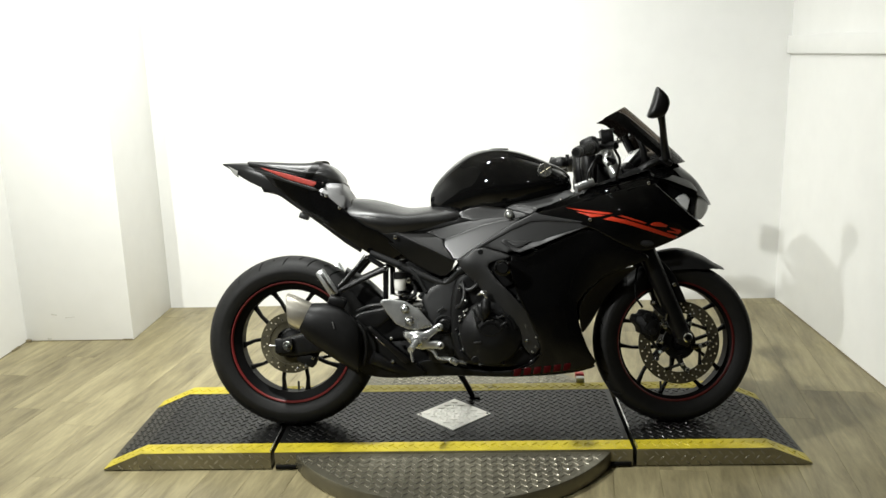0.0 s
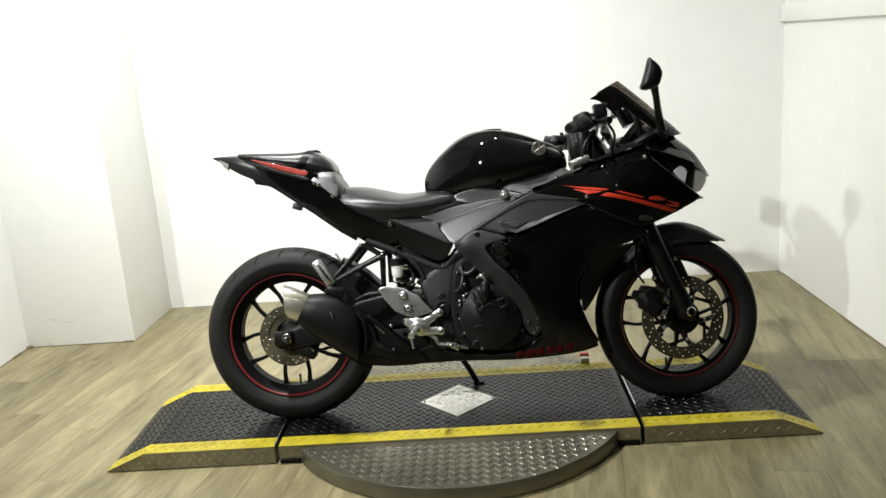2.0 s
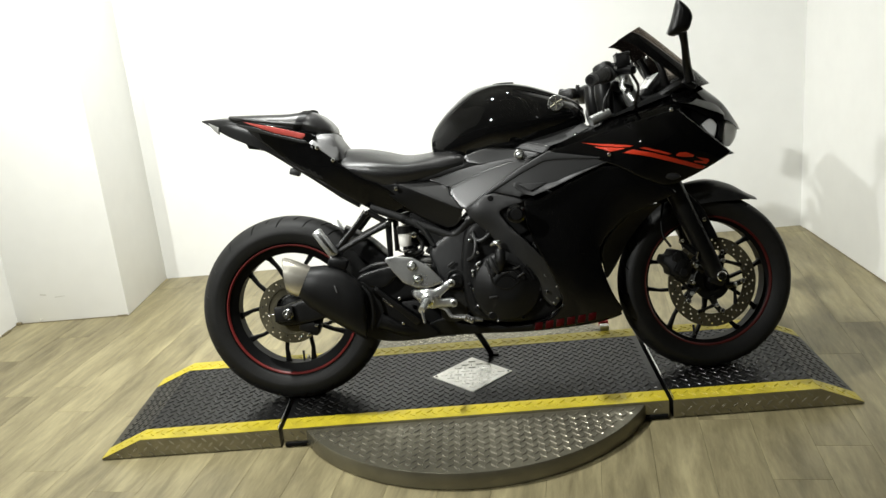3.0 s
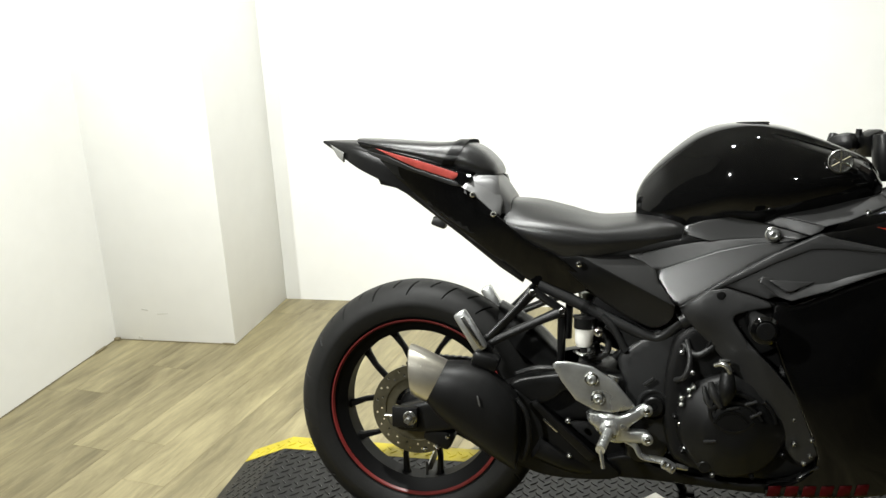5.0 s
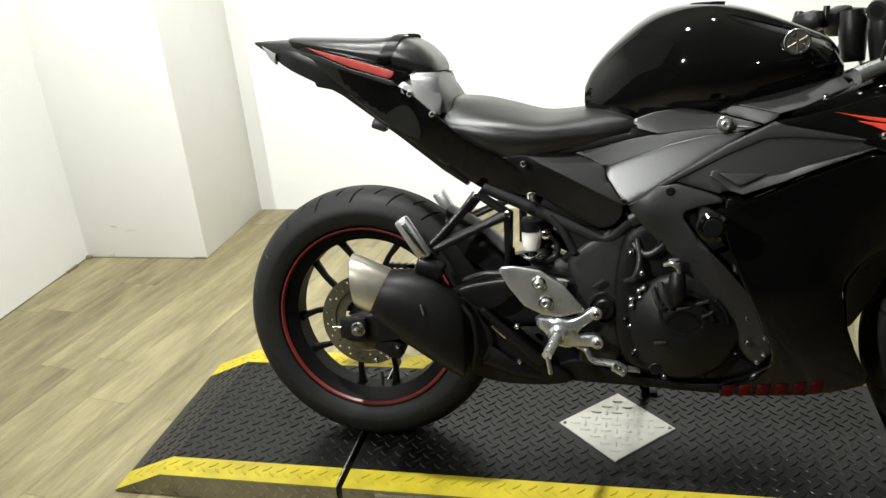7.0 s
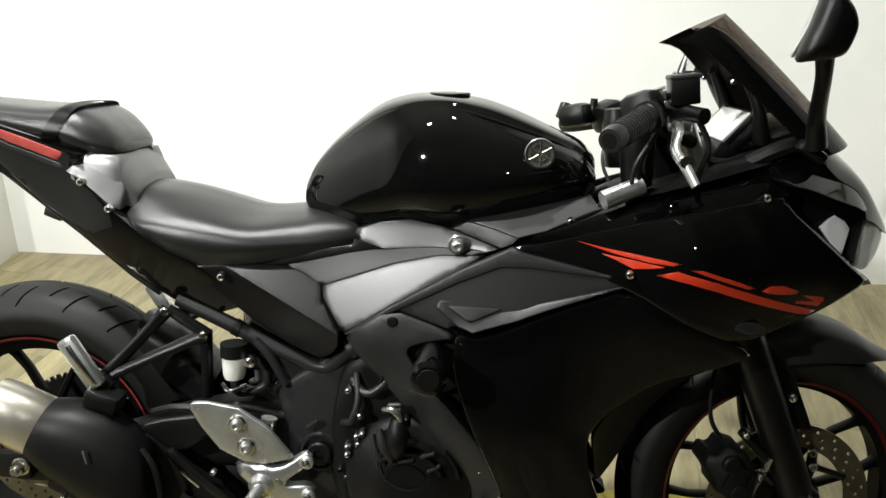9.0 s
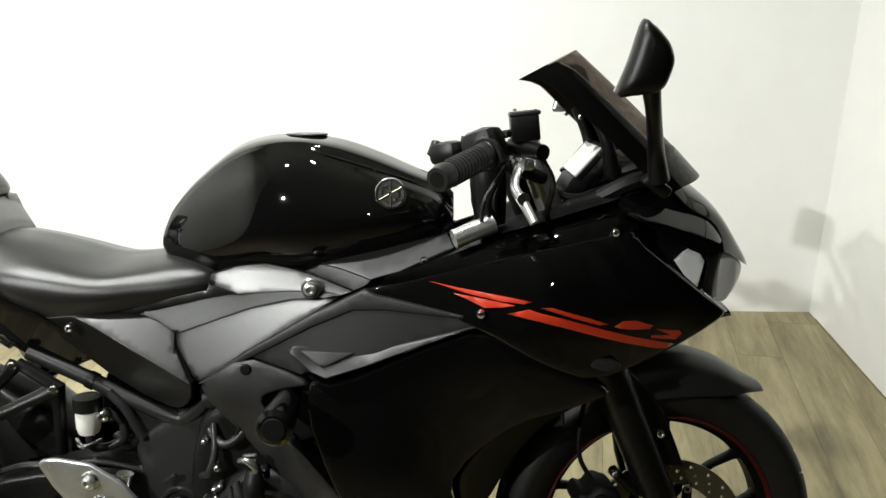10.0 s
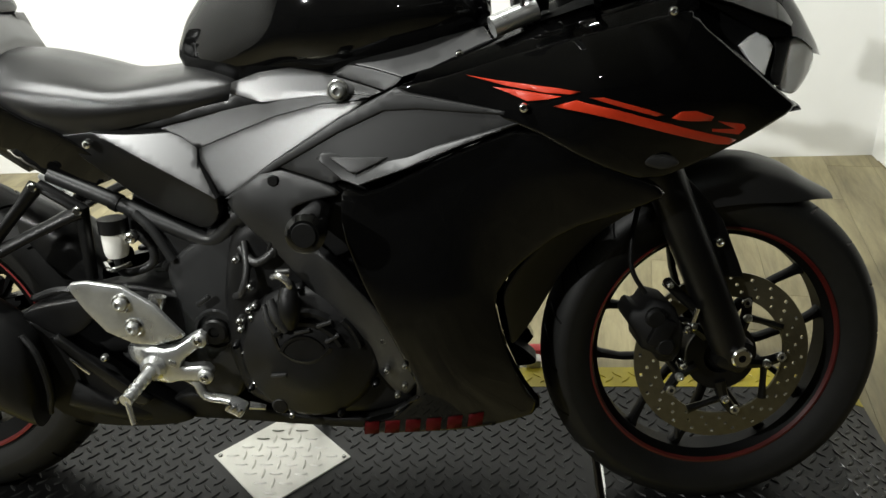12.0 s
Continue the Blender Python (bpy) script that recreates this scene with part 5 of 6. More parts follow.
part("cover_bolt", bolt_head((0.788, -0.156, 0.7575), 0.0115, 0.008), M_ALU, bike, "large bright socket bolt")
part("cover_washer", puck((0.788, -0.15, 0.7575), 0.0165, 0.006, 24, 0.002), M_BADGE, bike)
part("duct_bolt", bolt_head((0.967, -0.155, 0.803), 0.0075), M_CHROME, bike)

# mid fairing in charcoal plastic
H_MID = sheet_height([(0.6, 0.595, 0.158), (0.69, 0.648, 0.17), (0.87, 0.754, 0.18), (1.05, 0.714, 0.205), (0.82, 0.62, 0.2), (0.72, 0.6, 0.18), (0.66, 0.49, 0.168), (0.73, 0.5, 0.188), (0.8, 0.45, 0.2), (0.87, 0.27, 0.19), (0.79, 0.36, 0.182)])
H_BAND = sheet_height([(0.604, 0.601, 0.16), (0.681, 0.652, 0.171), (0.776, 0.624, 0.19), (0.711, 0.585, 0.186), (0.64, 0.59, 0.176), (0.664, 0.527, 0.166), (0.745, 0.53, 0.196), (0.72, 0.467, 0.176), (0.817, 0.456, 0.207), (0.768, 0.406, 0.182), (0.889, 0.333, 0.196), (0.808, 0.338, 0.172), (0.86, 0.28, 0.172)])
both("mid_fairing", M_COVER, bike, lambda s: shell([(0.681, 0.654), (0.791, 0.719), (0.876, 0.76), (0.895, 0.752), (1.03, 0.727), (1.062, 0.715), (0.954, 0.678), (0.889, 0.654), (0.818, 0.63), (0.79, 0.634), (0.776, 0.628)], H_MID, 0.03, 0.0025, side=s, cut=0), "charcoal textured upper mid fairing")
both("mid_fairing_band", M_COVER, bike, lambda s: shell([(0.603, 0.6), (0.679, 0.652), (0.775, 0.625), (0.79, 0.612), (0.745, 0.603), (0.714, 0.592), (0.711, 0.579), (0.745, 0.53), (0.777, 0.502), (0.817, 0.456), (0.862, 0.4), (0.889, 0.333), (0.885, 0.298),
     (0.862, 0.27), (0.841, 0.283), (0.808, 0.338), (0.768, 0.406), (0.72, 0.467), (0.664, 0.527), (0.618, 0.577)], H_BAND, 0.03, 0.004, side=s, cut=1), "charcoal boomerang-shaped fairing band")
# Dark panel added to fill the shaded recess behind the bobbin.
both("slider_recess", M_DEEP, bike, lambda s: shell([(0.7, 0.6), (0.775, 0.628), (0.83, 0.62), (0.83, 0.54), (0.76, 0.5), (0.72, 0.55)], 0.168, 0.01, 0.003, 0.014, side=s), "dark panel closing the recess round the crash bobbin")
both("fairing_scoop", M_COVER, bike, lambda s: shell([(0.755, 0.666), (0.765, 0.674), (0.89, 0.671), (0.922, 0.68), (1.07, 0.721), (0.954, 0.679), (0.889, 0.653), (0.818, 0.629), (0.794, 0.636)],
     sheet_height([(0.755, 0.667, 0.191), (0.765, 0.674, 0.187), (0.89, 0.671, 0.195), (1.07, 0.721, 0.208), (0.954, 0.679, 0.211), (0.889, 0.653, 0.212), (0.818, 0.629, 0.211), (0.794, 0.636, 0.203)]), 0.014, 0.0025, 0.008, side=s, cut=0), "raised wedge-shaped scoop lip")
# Overlay slightly proud of the lip, drawn for the shaded hollow.
both("scoop_hollow", M_CHAR, bike, lambda s: shell([(0.776, 0.668), (0.862, 0.667), (0.812, 0.645)], sheet_height([(0.776, 0.668, 0.1925), (0.862, 0.667, 0.1985), (0.812, 0.645, 0.2055), (0.82, 0.66, 0.2)]), 0.003, 0.001, 0.006, side=s, cut=0), "triangular overlay standing in for the scoop's shaded hollow")
both("fairing_edge", M_COVER, bike, lambda s: shell([(0.603, 0.601), (0.681, 0.656), (0.791, 0.722), (0.876, 0.763), (0.895, 0.755), (1.03, 0.729), (1.027, 0.724), (0.907, 0.733), (0.858, 0.731), (0.791, 0.702), (0.685, 0.645), (0.615, 0.6)], lambda q: H_MID(q) + 0.0035, 0.01, 0.003, 0.008, side=s, cut=0), "paler bevelled upper edge of the fairing")
part("fairing_plug", puck((0.686, -0.178, 0.632), 0.009, 0.006, 16, 0.002), M_DARK, bike)
for s in (-1, 1):
    part("frame_slider", tube([(0.752, s * 0.17, 0.584), (0.756, s * 0.282, 0.584), (0.757, s * 0.296, 0.585), (0.757, s * 0.303, 0.585)], [0.019, 0.028, 0.028, 0.021], 28, 1), M_GLOSS, bike, "round black crash bobbin")
# Solid black disc drawn for the shade inside the bobbin's hollow end.
part("slider_shade_disc", puck((0.757, -0.3035, 0.585), 0.0175, 0.004, 20, 0.001), M_DARK, bike)

# glossy fairing
H_UP = sheet_height([(0.86, 0.757, 0.172), (0.97, 0.785, 0.178), (1.075, 0.814, 0.188), (1.172, 0.836, 0.19), (1.252, 0.852, 0.178), (1.295, 0.856, 0.16), (1.38, 0.82, 0.115), (1.46, 0.8, 0.07), (1.41, 0.765, 0.115), (1.44, 0.715, 0.1), (1.34, 0.66, 0.148), (1.23, 0.62, 0.186), (1.05, 0.714, 0.208), (1.15, 0.77, 0.216), (1.28, 0.77, 0.195), (1.35, 0.73, 0.165)])
both("upper_cowl", M_GLOSS, bike, lambda s: shell([(0.855, 0.757), (0.921, 0.772), (0.97, 0.785), (1.03, 0.803), (1.075, 0.814), (1.172, 0.836), (1.252, 0.852), (1.292, 0.856), (1.3, 0.836), (1.34, 0.805), (1.38, 0.773), (1.418, 0.742), (1.452, 0.716), (1.466, 0.706), (1.346, 0.655),
     (1.235, 0.618), (1.15, 0.655), (1.06, 0.708), (0.95, 0.738)], H_UP, 0.03, 0.005, side=s, cut=1), "glossy black upper cowl")
H_LOW = sheet_height([(0.82, 0.62, 0.195), (0.95, 0.67, 0.2), (1.06, 0.71, 0.205), (1.25, 0.61, 0.188), (1.12, 0.55, 0.185), (1.01, 0.45, 0.182), (1.04, 0.35, 0.172), (1.08, 0.22, 0.15), (0.8, 0.21, 0.168), (0.89, 0.29, 0.19), (0.82, 0.48, 0.206), (0.95, 0.45, 0.203), (0.95, 0.3, 0.192), (1.1, 0.64, 0.205)])
both("lower_fairing", M_GLOSS, bike, lambda s: shell([(0.79, 0.625), (0.83, 0.612), (0.95, 0.668), (1.06, 0.71), (1.15, 0.655), (1.24, 0.618), (1.26, 0.6), (1.219, 0.582), (1.113, 0.549), (1.04, 0.49), (1.008, 0.442), (1.022, 0.365), (1.05, 0.29), (1.085, 0.232), (0.99, 0.212), (0.79, 0.199),
     (0.79, 0.215), (0.85, 0.24), (0.89, 0.286), (0.86, 0.37), (0.815, 0.47), (0.785, 0.56)], H_LOW, 0.03, 0.005, side=s, cut=1), "glossy black side fairing")
both("inner_fairing", M_CHAR, bike, lambda s: shell([(1.23, 0.575), (1.12, 0.545), (1.05, 0.485), (1.02, 0.44), (1.03, 0.37), (1.035, 0.335), (1.075, 0.38), (1.12, 0.45), (1.19, 0.53)], sheet_height([(1.22, 0.57, 0.15), (1.03, 0.44, 0.15), (1.035, 0.34, 0.13), (1.12, 0.45, 0.08), (1.19, 0.53, 0.1)]), 0.02, 0.006, side=s), "matte inner fairing behind the front wheel")
H_BELLY = sheet_height([(0.42, 0.2, 0.1), (0.6, 0.24, 0.135), (0.6, 0.175, 0.11), (0.8, 0.22, 0.15), (0.8, 0.165, 0.12), (1.0, 0.21, 0.14), (1.06, 0.18, 0.09)])
both("belly_pan", M_DEEP, bike, lambda s: shell([(0.4, 0.203), (0.49, 0.262), (0.56, 0.235), (0.67, 0.215), (0.78, 0.213), (0.85, 0.24), (0.89, 0.285), (0.95, 0.26), (1.05, 0.24), (1.09, 0.217), (1.03, 0.203), (0.9, 0.194), (0.78, 0.188), (0.6, 0.193), (0.45, 0.19)], H_BELLY, 0.04, 0.008, side=s), "black belly pan")
part("belly_floor", loft([(0.42, [(0.09, 0.194), (0.05, 0.184), (0.0, 0.182)]), (0.75, [(0.11, 0.194), (0.06, 0.181), (0.0, 0.179)]), (1.05, [(0.09, 0.212), (0.05, 0.195), (0.0, 0.19)])], 4, 4, caps=False), M_SATIN, bike)
part("belly_tab", shell([(0.845, 0.253), (0.88, 0.277), (0.886, 0.283), (0.89, 0.277), (0.86, 0.262), (0.848, 0.244)], 0.19, 0.006, 0.002, 0.008), M_GREY, bike)


def cowl_shelf(s):
    """The nearly level top of the cowl, from its shoulder crease in to the instruments."""
    outer = curve_points([(0.9, 0.172, 0.769), (0.97, 0.178, 0.786), (1.075, 0.187, 0.815), (1.172, 0.189, 0.837), (1.252, 0.177, 0.853), (1.295, 0.158, 0.857)], 6)
    inner = curve_points([(0.915, 0.16, 0.782), (0.985, 0.145, 0.812), (1.085, 0.125, 0.848), (1.18, 0.115, 0.874), (1.26, 0.105, 0.895), (1.31, 0.095, 0.9)], 6)
    bm = bmesh.new()
    grid = []
    for a, b in zip(outer, inner):
        row = []
        for k in range(7):
            f = k / 6
            q = a * (1 - f) + b * f
            row.append(bm.verts.new((q[0], s * (q[1] + 0.004 * math.sin(math.pi * f)), q[2] + 0.005 * math.sin(math.pi * f) - 0.002 * (k == 0))))
        grid.append(row)
    for a, b in zip(grid, grid[1:]):
        for k in range(6):
            bm.faces.new((a[k], a[k + 1], b[k + 1], b[k]))
    bmesh.ops.solidify(bm, geom=bm.faces[:], thickness=0.004 * s)
    return bm


both("cowl_shelf", M_GLOSS, bike, cowl_shelf, "glossy upper shoulder of the cowl")
# red lettering on the belly pan, drawn as plain blocks
for k in range(6):
    x = 0.792 + 0.034 * k
    z = 0.2 + 0.0036 * k
    part("belly_mark", shell([(x, z), (x + 0.024, z + 0.0022), (x + 0.0275, z + 0.0272), (x + 0.0035, z + 0.025)], lambda q: np.maximum(H_BELLY(q), H_LOW(q)) + 0.0022, 0.003, 0.0006, 0.01, cut=0), M_RED_DIM, bike, "dark red block marking")
# red flashes on the cowl
for outline, red in (([(0.976, 0.778), (1.017, 0.771), (1.101, 0.760), (1.131, 0.755), (1.118, 0.752), (1.085, 0.754), (1.034, 0.763)], M_RED),
                     ([(1.013, 0.762), (1.060, 0.756), (1.106, 0.749), (1.085, 0.745), (1.060, 0.743), (1.035, 0.754)], M_RED),
                     ([(1.095, 0.736), (1.126, 0.744), (1.143, 0.739), (1.184, 0.729), (1.227, 0.715), (1.272, 0.700), (1.362, 0.670), (1.351, 0.664), (1.331, 0.667), (1.273, 0.686), (1.228, 0.701), (1.185, 0.715), (1.143, 0.726)], M_RED),
                     ([(1.144, 0.747), (1.163, 0.747), (1.218, 0.730), (1.247, 0.719), (1.234, 0.718), (1.184, 0.734)], M_RED),
                     ([(1.257, 0.714), (1.270, 0.722), (1.292, 0.721), (1.320, 0.710), (1.316, 0.704), (1.284, 0.707), (1.268, 0.710)], M_RED),
                     ([(1.326, 0.703), (1.370, 0.693), (1.374, 0.687), (1.364, 0.678), (1.320, 0.688), (1.320, 0.692), (1.357, 0.687)], M_RED)):
    both("cowl_flash", red, bike, lambda s: shell(outline, lambda q: H_UP(q) + 0.0018, 0.003, 0.0006, 0.012, side=s, cut=0), "orange-red flash")
for x, y, z in ((1.055, -0.212, 0.735), (1.258, -0.174, 0.854)):
    part("cowl_bolt", bolt_head((x, y, z), 0.007), M_CHROME, bike)
part("indicator_blank", shell([(1.22, 0.648), (1.225, 0.664), (1.262, 0.66), (1.275, 0.648), (1.25, 0.638)], 0.197, 0.03, 0.005, 0.008), M_CHAR, bike, "smoked indicator blank")

# nose, headlights, screen
nose = part("nose", loft([(1.27, [(0.158, 0.88), (0.11, 0.93), (0.05, 0.96), (0.0, 0.968)]), (1.34, [(0.14, 0.845), (0.1, 0.926), (0.05, 0.958), (0.0, 0.968)]), (1.4, [(0.118, 0.812), (0.085, 0.882), (0.045, 0.91), (0.0, 0.918)]), (1.45, [(0.088, 0.808), (0.065, 0.852), (0.035, 0.868), (0.0, 0.875)]),
                          (1.49, [(0.052, 0.785), (0.042, 0.802), (0.022, 0.812), (0.0, 0.816)]), (1.507, [(0.03, 0.775), (0.022, 0.782), (0.01, 0.787), (0.0, 0.789)])], 4, 4), M_GLOSS, bike, "glossy black pointed nose")
H_CHEEK = sheet_height([(1.28, 0.905, 0.118), (1.332, 0.922, 0.085), (1.408, 0.879, 0.076), (1.458, 0.816, 0.07), (1.385, 0.842, 0.128), (1.3, 0.87, 0.16), (1.434, 0.826, 0.1)])
both("nose_cheek", M_GLOSS, bike, lambda s: shell([(1.262, 0.897), (1.301, 0.918), (1.332, 0.921), (1.38, 0.904), (1.408, 0.879), (1.458, 0.816), (1.434, 0.826), (1.385, 0.842), (1.332, 0.862), (1.285, 0.872)], H_CHEEK, 0.02, 0.003, 0.01, side=s, cut=1), "glossy flank of the nose")
# Black sheet drawn for the shade in the headlight recess.
both("headlight_bowl", M_DARK, bike, lambda s: shell([(1.28, 0.87), (1.335, 0.866), (1.43, 0.832), (1.445, 0.8), (1.42, 0.745), (1.35, 0.785), (1.29, 0.835)], sheet_height([(1.29, 0.85, 0.13), (1.43, 0.82, 0.075), (1.42, 0.75, 0.095), (1.35, 0.79, 0.12)]), 0.02, 0.003, 0.01, side=s, cut=0), "dark infill in place of shade round the headlight")
part("nose_core", loft([(1.2, [(0.12, 0.66), (0.14, 0.76), (0.1, 0.86), (0.0, 0.88)]), (1.34, [(0.09, 0.68), (0.105, 0.75), (0.08, 0.83), (0.0, 0.85)]), (1.42, [(0.06, 0.7), (0.07, 0.75), (0.055, 0.79), (0.0, 0.81)])], 3, 4), M_DARK, bike)
both("headlight", M_LENS, bike, lambda s: shell([(1.436, 0.765), (1.446, 0.81), (1.478, 0.797), (1.497, 0.775), (1.487, 0.75), (1.458, 0.722), (1.43, 0.732)], sheet_height([(1.436, 0.765, 0.09), (1.446, 0.81, 0.08), (1.478, 0.797, 0.06), (1.497, 0.773, 0.04), (1.458, 0.722, 0.08), (1.43, 0.735, 0.098)]), 0.02, 0.005, 0.008, side=s), "clear pointed headlight")
both("headlight_reflector", M_LENS, bike, lambda s: shell([(1.362, 0.8), (1.378, 0.811), (1.399, 0.82), (1.414, 0.797), (1.4, 0.758), (1.379, 0.776)], sheet_height([(1.366, 0.8, 0.122), (1.399, 0.819, 0.1), (1.414, 0.797, 0.105), (1.4, 0.76, 0.122)]), 0.02, 0.002, 0.008, side=s, cut=0), "bright reflector behind the cowl edge")
both("headlight_frame", M_DARK, bike, lambda s: shell([(1.413, 0.817), (1.446, 0.812), (1.434, 0.766), (1.428, 0.735), (1.409, 0.755), (1.42, 0.788)], sheet_height([(1.413, 0.817, 0.098), (1.446, 0.812, 0.082), (1.436, 0.765, 0.094), (1.409, 0.755, 0.115), (1.428, 0.735, 0.105)]), 0.02, 0.003, 0.008, side=s))
part("chin", loft([(1.3, [(0.12, 0.65), (0.1, 0.672), (0.0, 0.69)]), (1.4, [(0.1, 0.69), (0.08, 0.704), (0.0, 0.712)]), (1.47, [(0.08, 0.701), (0.06, 0.707), (0.0, 0.71)])], 3, 3), M_GLOSS, bike)


def screen_sheet(u0, u1, v0, v1, lift, thick, nu=18, nv=24):
    """A patch of the bowed windscreen, u down the crest and v across."""
    bm = bmesh.new()
    grid = []
    for i in range(nu + 1):
        u = u0 + (u1 - u0) * i / nu
        crest = np.array((1.211, 0, 1.131)) * (1 - u) + np.array((1.43, 0, 0.916)) * u + np.array((0.012, 0, 0.012)) * u * (1 - u)
        edge = np.array((1.14, 0.085 + 0.03 * u, 1.094)) * (1 - u) + np.array((1.345, 0.15, 0.9)) * u - np.array((0.018, 0, 0.011)) * max(0.0, 1 - u / 0.14) ** 2
        row = []
        for j in range(nv + 1):
            v = v0 + (v1 - v0) * j / nv
            f = (1 - math.sqrt(1 - (0.985 * v) ** 2)) / (1 - math.sqrt(1 - 0.985 ** 2))
            p = crest + (edge - crest) * np.array((f, 0, f))
            p[1] = -edge[1] * v
            p = p + np.array((0.75, 0, 0.66)) * lift
            row.append(bm.verts.new(p))
        grid.append(row)
    for i in range(nu):
        for j in range(nv):
            bm.faces.new((grid[i][j], grid[i][j + 1], grid[i + 1][j + 1], grid[i + 1][j]))
    bmesh.ops.solidify(bm, geom=bm.faces[:], thickness=thick)
    return bm


screen = part("windscreen", screen_sheet(0, 0.94, -1, 1, 0, 0.004), M_SCREEN, bike, "dark smoked windscreen")
for v0, v1 in ((-1.0, -0.8), (0.8, 1.0)):
    part("screen_border", screen_sheet(0.0, 0.94, v0, v1, 0.0012, 0.0018, 18, 8), M_GLOSS, screen, "opaque black border of the screen")
part("screen_base", screen_sheet(0.74, 0.94, -0.8, 0.8, 0.0012, 0.0018, 8, 20), M_GLOSS, screen, "opaque black foot of the screen")
# Pale strips paint the line of reflection where the border begins.
for v in (-0.79, 0.79):
    part("screen_glint", screen_sheet(0.02, 0.74, v - 0.01, v + 0.01, 0.0022, 0.0012, 18, 2), M_COWL, screen, "pale strip painting the reflection along the screen border")
for v in (-0.62, 0.62):
    part("screen_bolt", puck((1.21, v * 0.165, 1.024), 0.0045, 0.008, 12, 0.002), M_CHROME, screen)
dash = part("dash", rbox((1.238, 0, 0.938), (0.022, 0.2, 0.09), pose(0, 0, 0, 0, 40, 0), 0.008), M_SATIN, bike, "black instrument cluster")
# The milky base colour paints the white wall's reflection into the glass.
part("dash_glass", rbox((1.226, 0, 0.952), (0.004, 0.17, 0.062), pose(0, 0, 0, 0, 42, 0), 0.002), M_LENS, dash, "instrument glass, pale for the wall it reflects")
part("dash_frame", rbox((1.229, -0.092, 0.948), (0.012, 0.01, 0.078), pose(0, 0, 0, 0, 41, 0), 0.003), M_GREY, dash)
part("dash_frame", rbox((1.229, 0.092, 0.948), (0.012, 0.01, 0.078), pose(0, 0, 0, 0, 41, 0), 0.003), M_GREY, dash)
part("dash_foot", rbox((1.205, -0.04, 0.912), (0.03, 0.13, 0.03), pose(0, 0, 0, 0, 30, 0), 0.006), M_MATTE, dash)
part("screen_stay", tube([(1.262, -0.1, 0.93), (1.25, -0.11, 0.985), (1.225, -0.1, 1.035)], [0.014, 0.01, 0.007], 10, 4), M_SATIN, bike, "black screen bracket")
part("screen_stay", tube([(1.262, 0.1, 0.93), (1.25, 0.11, 0.985), (1.225, 0.1, 1.035)], [0.014, 0.01, 0.007], 10, 4), M_SATIN, bike, "black screen bracket")
part("dash_stay", tube([(1.2, -0.08, 0.9), (1.26, -0.09, 0.93), (1.31, -0.1, 0.95)], 0.01, 8), M_SATIN, bike)
part("dash_stay", tube([(1.24, -0.12, 0.9), (1.285, -0.13, 0.925), (1.33, -0.12, 0.935)], 0.013, 8), M_MATTE, bike)
part("wire_loom", tube([(1.13, -0.05, 0.93), (1.17, -0.09, 0.905), (1.22, -0.1, 0.9), (1.27, -0.08, 0.92)], 0.008, 8), M_HOSE, bike, "black wiring loom")
part("inner_cowl", loft([(1.08, [(0.15, 0.845), (0.1, 0.85), (0.0, 0.84)]), (1.18, [(0.15, 0.875), (0.12, 0.89), (0.0, 0.88)]), (1.3, [(0.13, 0.91), (0.1, 0.935), (0.0, 0.95)])], 4, 4, caps=False), M_DARK, bike, "matte inner cowl")

# mirrors
MIRROR = [(1.221, 1.06), (1.235, 1.106), (1.249, 1.151), (1.262, 1.147), (1.276, 1.134), (1.286, 1.12), (1.291, 1.102), (1.287, 1.084), (1.279, 1.067), (1.265, 1.061), (1.243, 1.058)]


def mirror_case(s):
    """A domed shell, its open face turned towards the rider."""
    bm = bmesh.new()
    rings = []
    outline = [tuple(q) for q in curve_points(MIRROR, 4, closed=True)]
    for y, size, slip in ((0.262, 0.86, 0.03), (0.3, 0.97, 0.02), (0.34, 1.0, 0.0), (0.353, 0.96, 0.0), (0.361, 0.82, 0.002), (0.365, 0.5, 0.004)):
        ring = []
        for x, z in outline:
            left = max(0.0, min(1.0, (1.291 - x) / 0.07))
            ring.append(bm.verts.new((1.264 + (x - 1.264) * size + slip * left, s * y, 1.1 + (z - 1.1) * size)))
        rings.append(ring)
    n = len(outline)
    for a, b in zip(rings, rings[1:]):
        for k in range(n):
            bm.faces.new((a[k], a[(k + 1) % n], b[(k + 1) % n], b[k]))
    bm.faces.new(rings[0])
    bm.faces.new(rings[-1])
    return bm


for s in (-1, 1):
    m = part("mirror", mirror_case(s), M_SATIN, bike, "black angular mirror on a stalk")
    part("stalk", tube([(1.315, s * 0.19, 0.935), (1.304, s * 0.21, 0.98), (1.285, s * 0.27, 1.035), (1.276, s * 0.29, 1.068)], [0.016, 0.0125, 0.011, 0.013], 12, 5), M_SATIN, m)
    part("mirror_rim", tube([(1.2235, s * 0.32, 1.063), (1.2345, s * 0.332, 1.094), (1.2445, s * 0.332, 1.124), (1.254, s * 0.32, 1.148)], 0.003, 8, 5), M_ALU, m, "pale bezel of the mirror glass")
    part("stalk_foot", rbox((1.316, s * 0.17, 0.925), (0.045, 0.035, 0.02), pose(0, 0, 0, 0, 35, 0), 0.007), M_SATIN, m)
    glass = bmesh.new()
    q = [(1.229, 0.338, 1.068), (1.243, 0.275, 1.068), (1.262, 0.275, 1.134), (1.25, 0.338, 1.14)]
    glass.faces.new([glass.verts.new((a - 0.003, s * b, c)) for a, b, c in q])
    bmesh.ops.solidify(glass, geom=glass.faces[:], thickness=0.002)
    part("mirror_glass", glass, M_MIRROR, m, "silvered mirror glass", smooth=False)
    if s > 0:
        m.location = (-0.012, 0.0, -0.035)

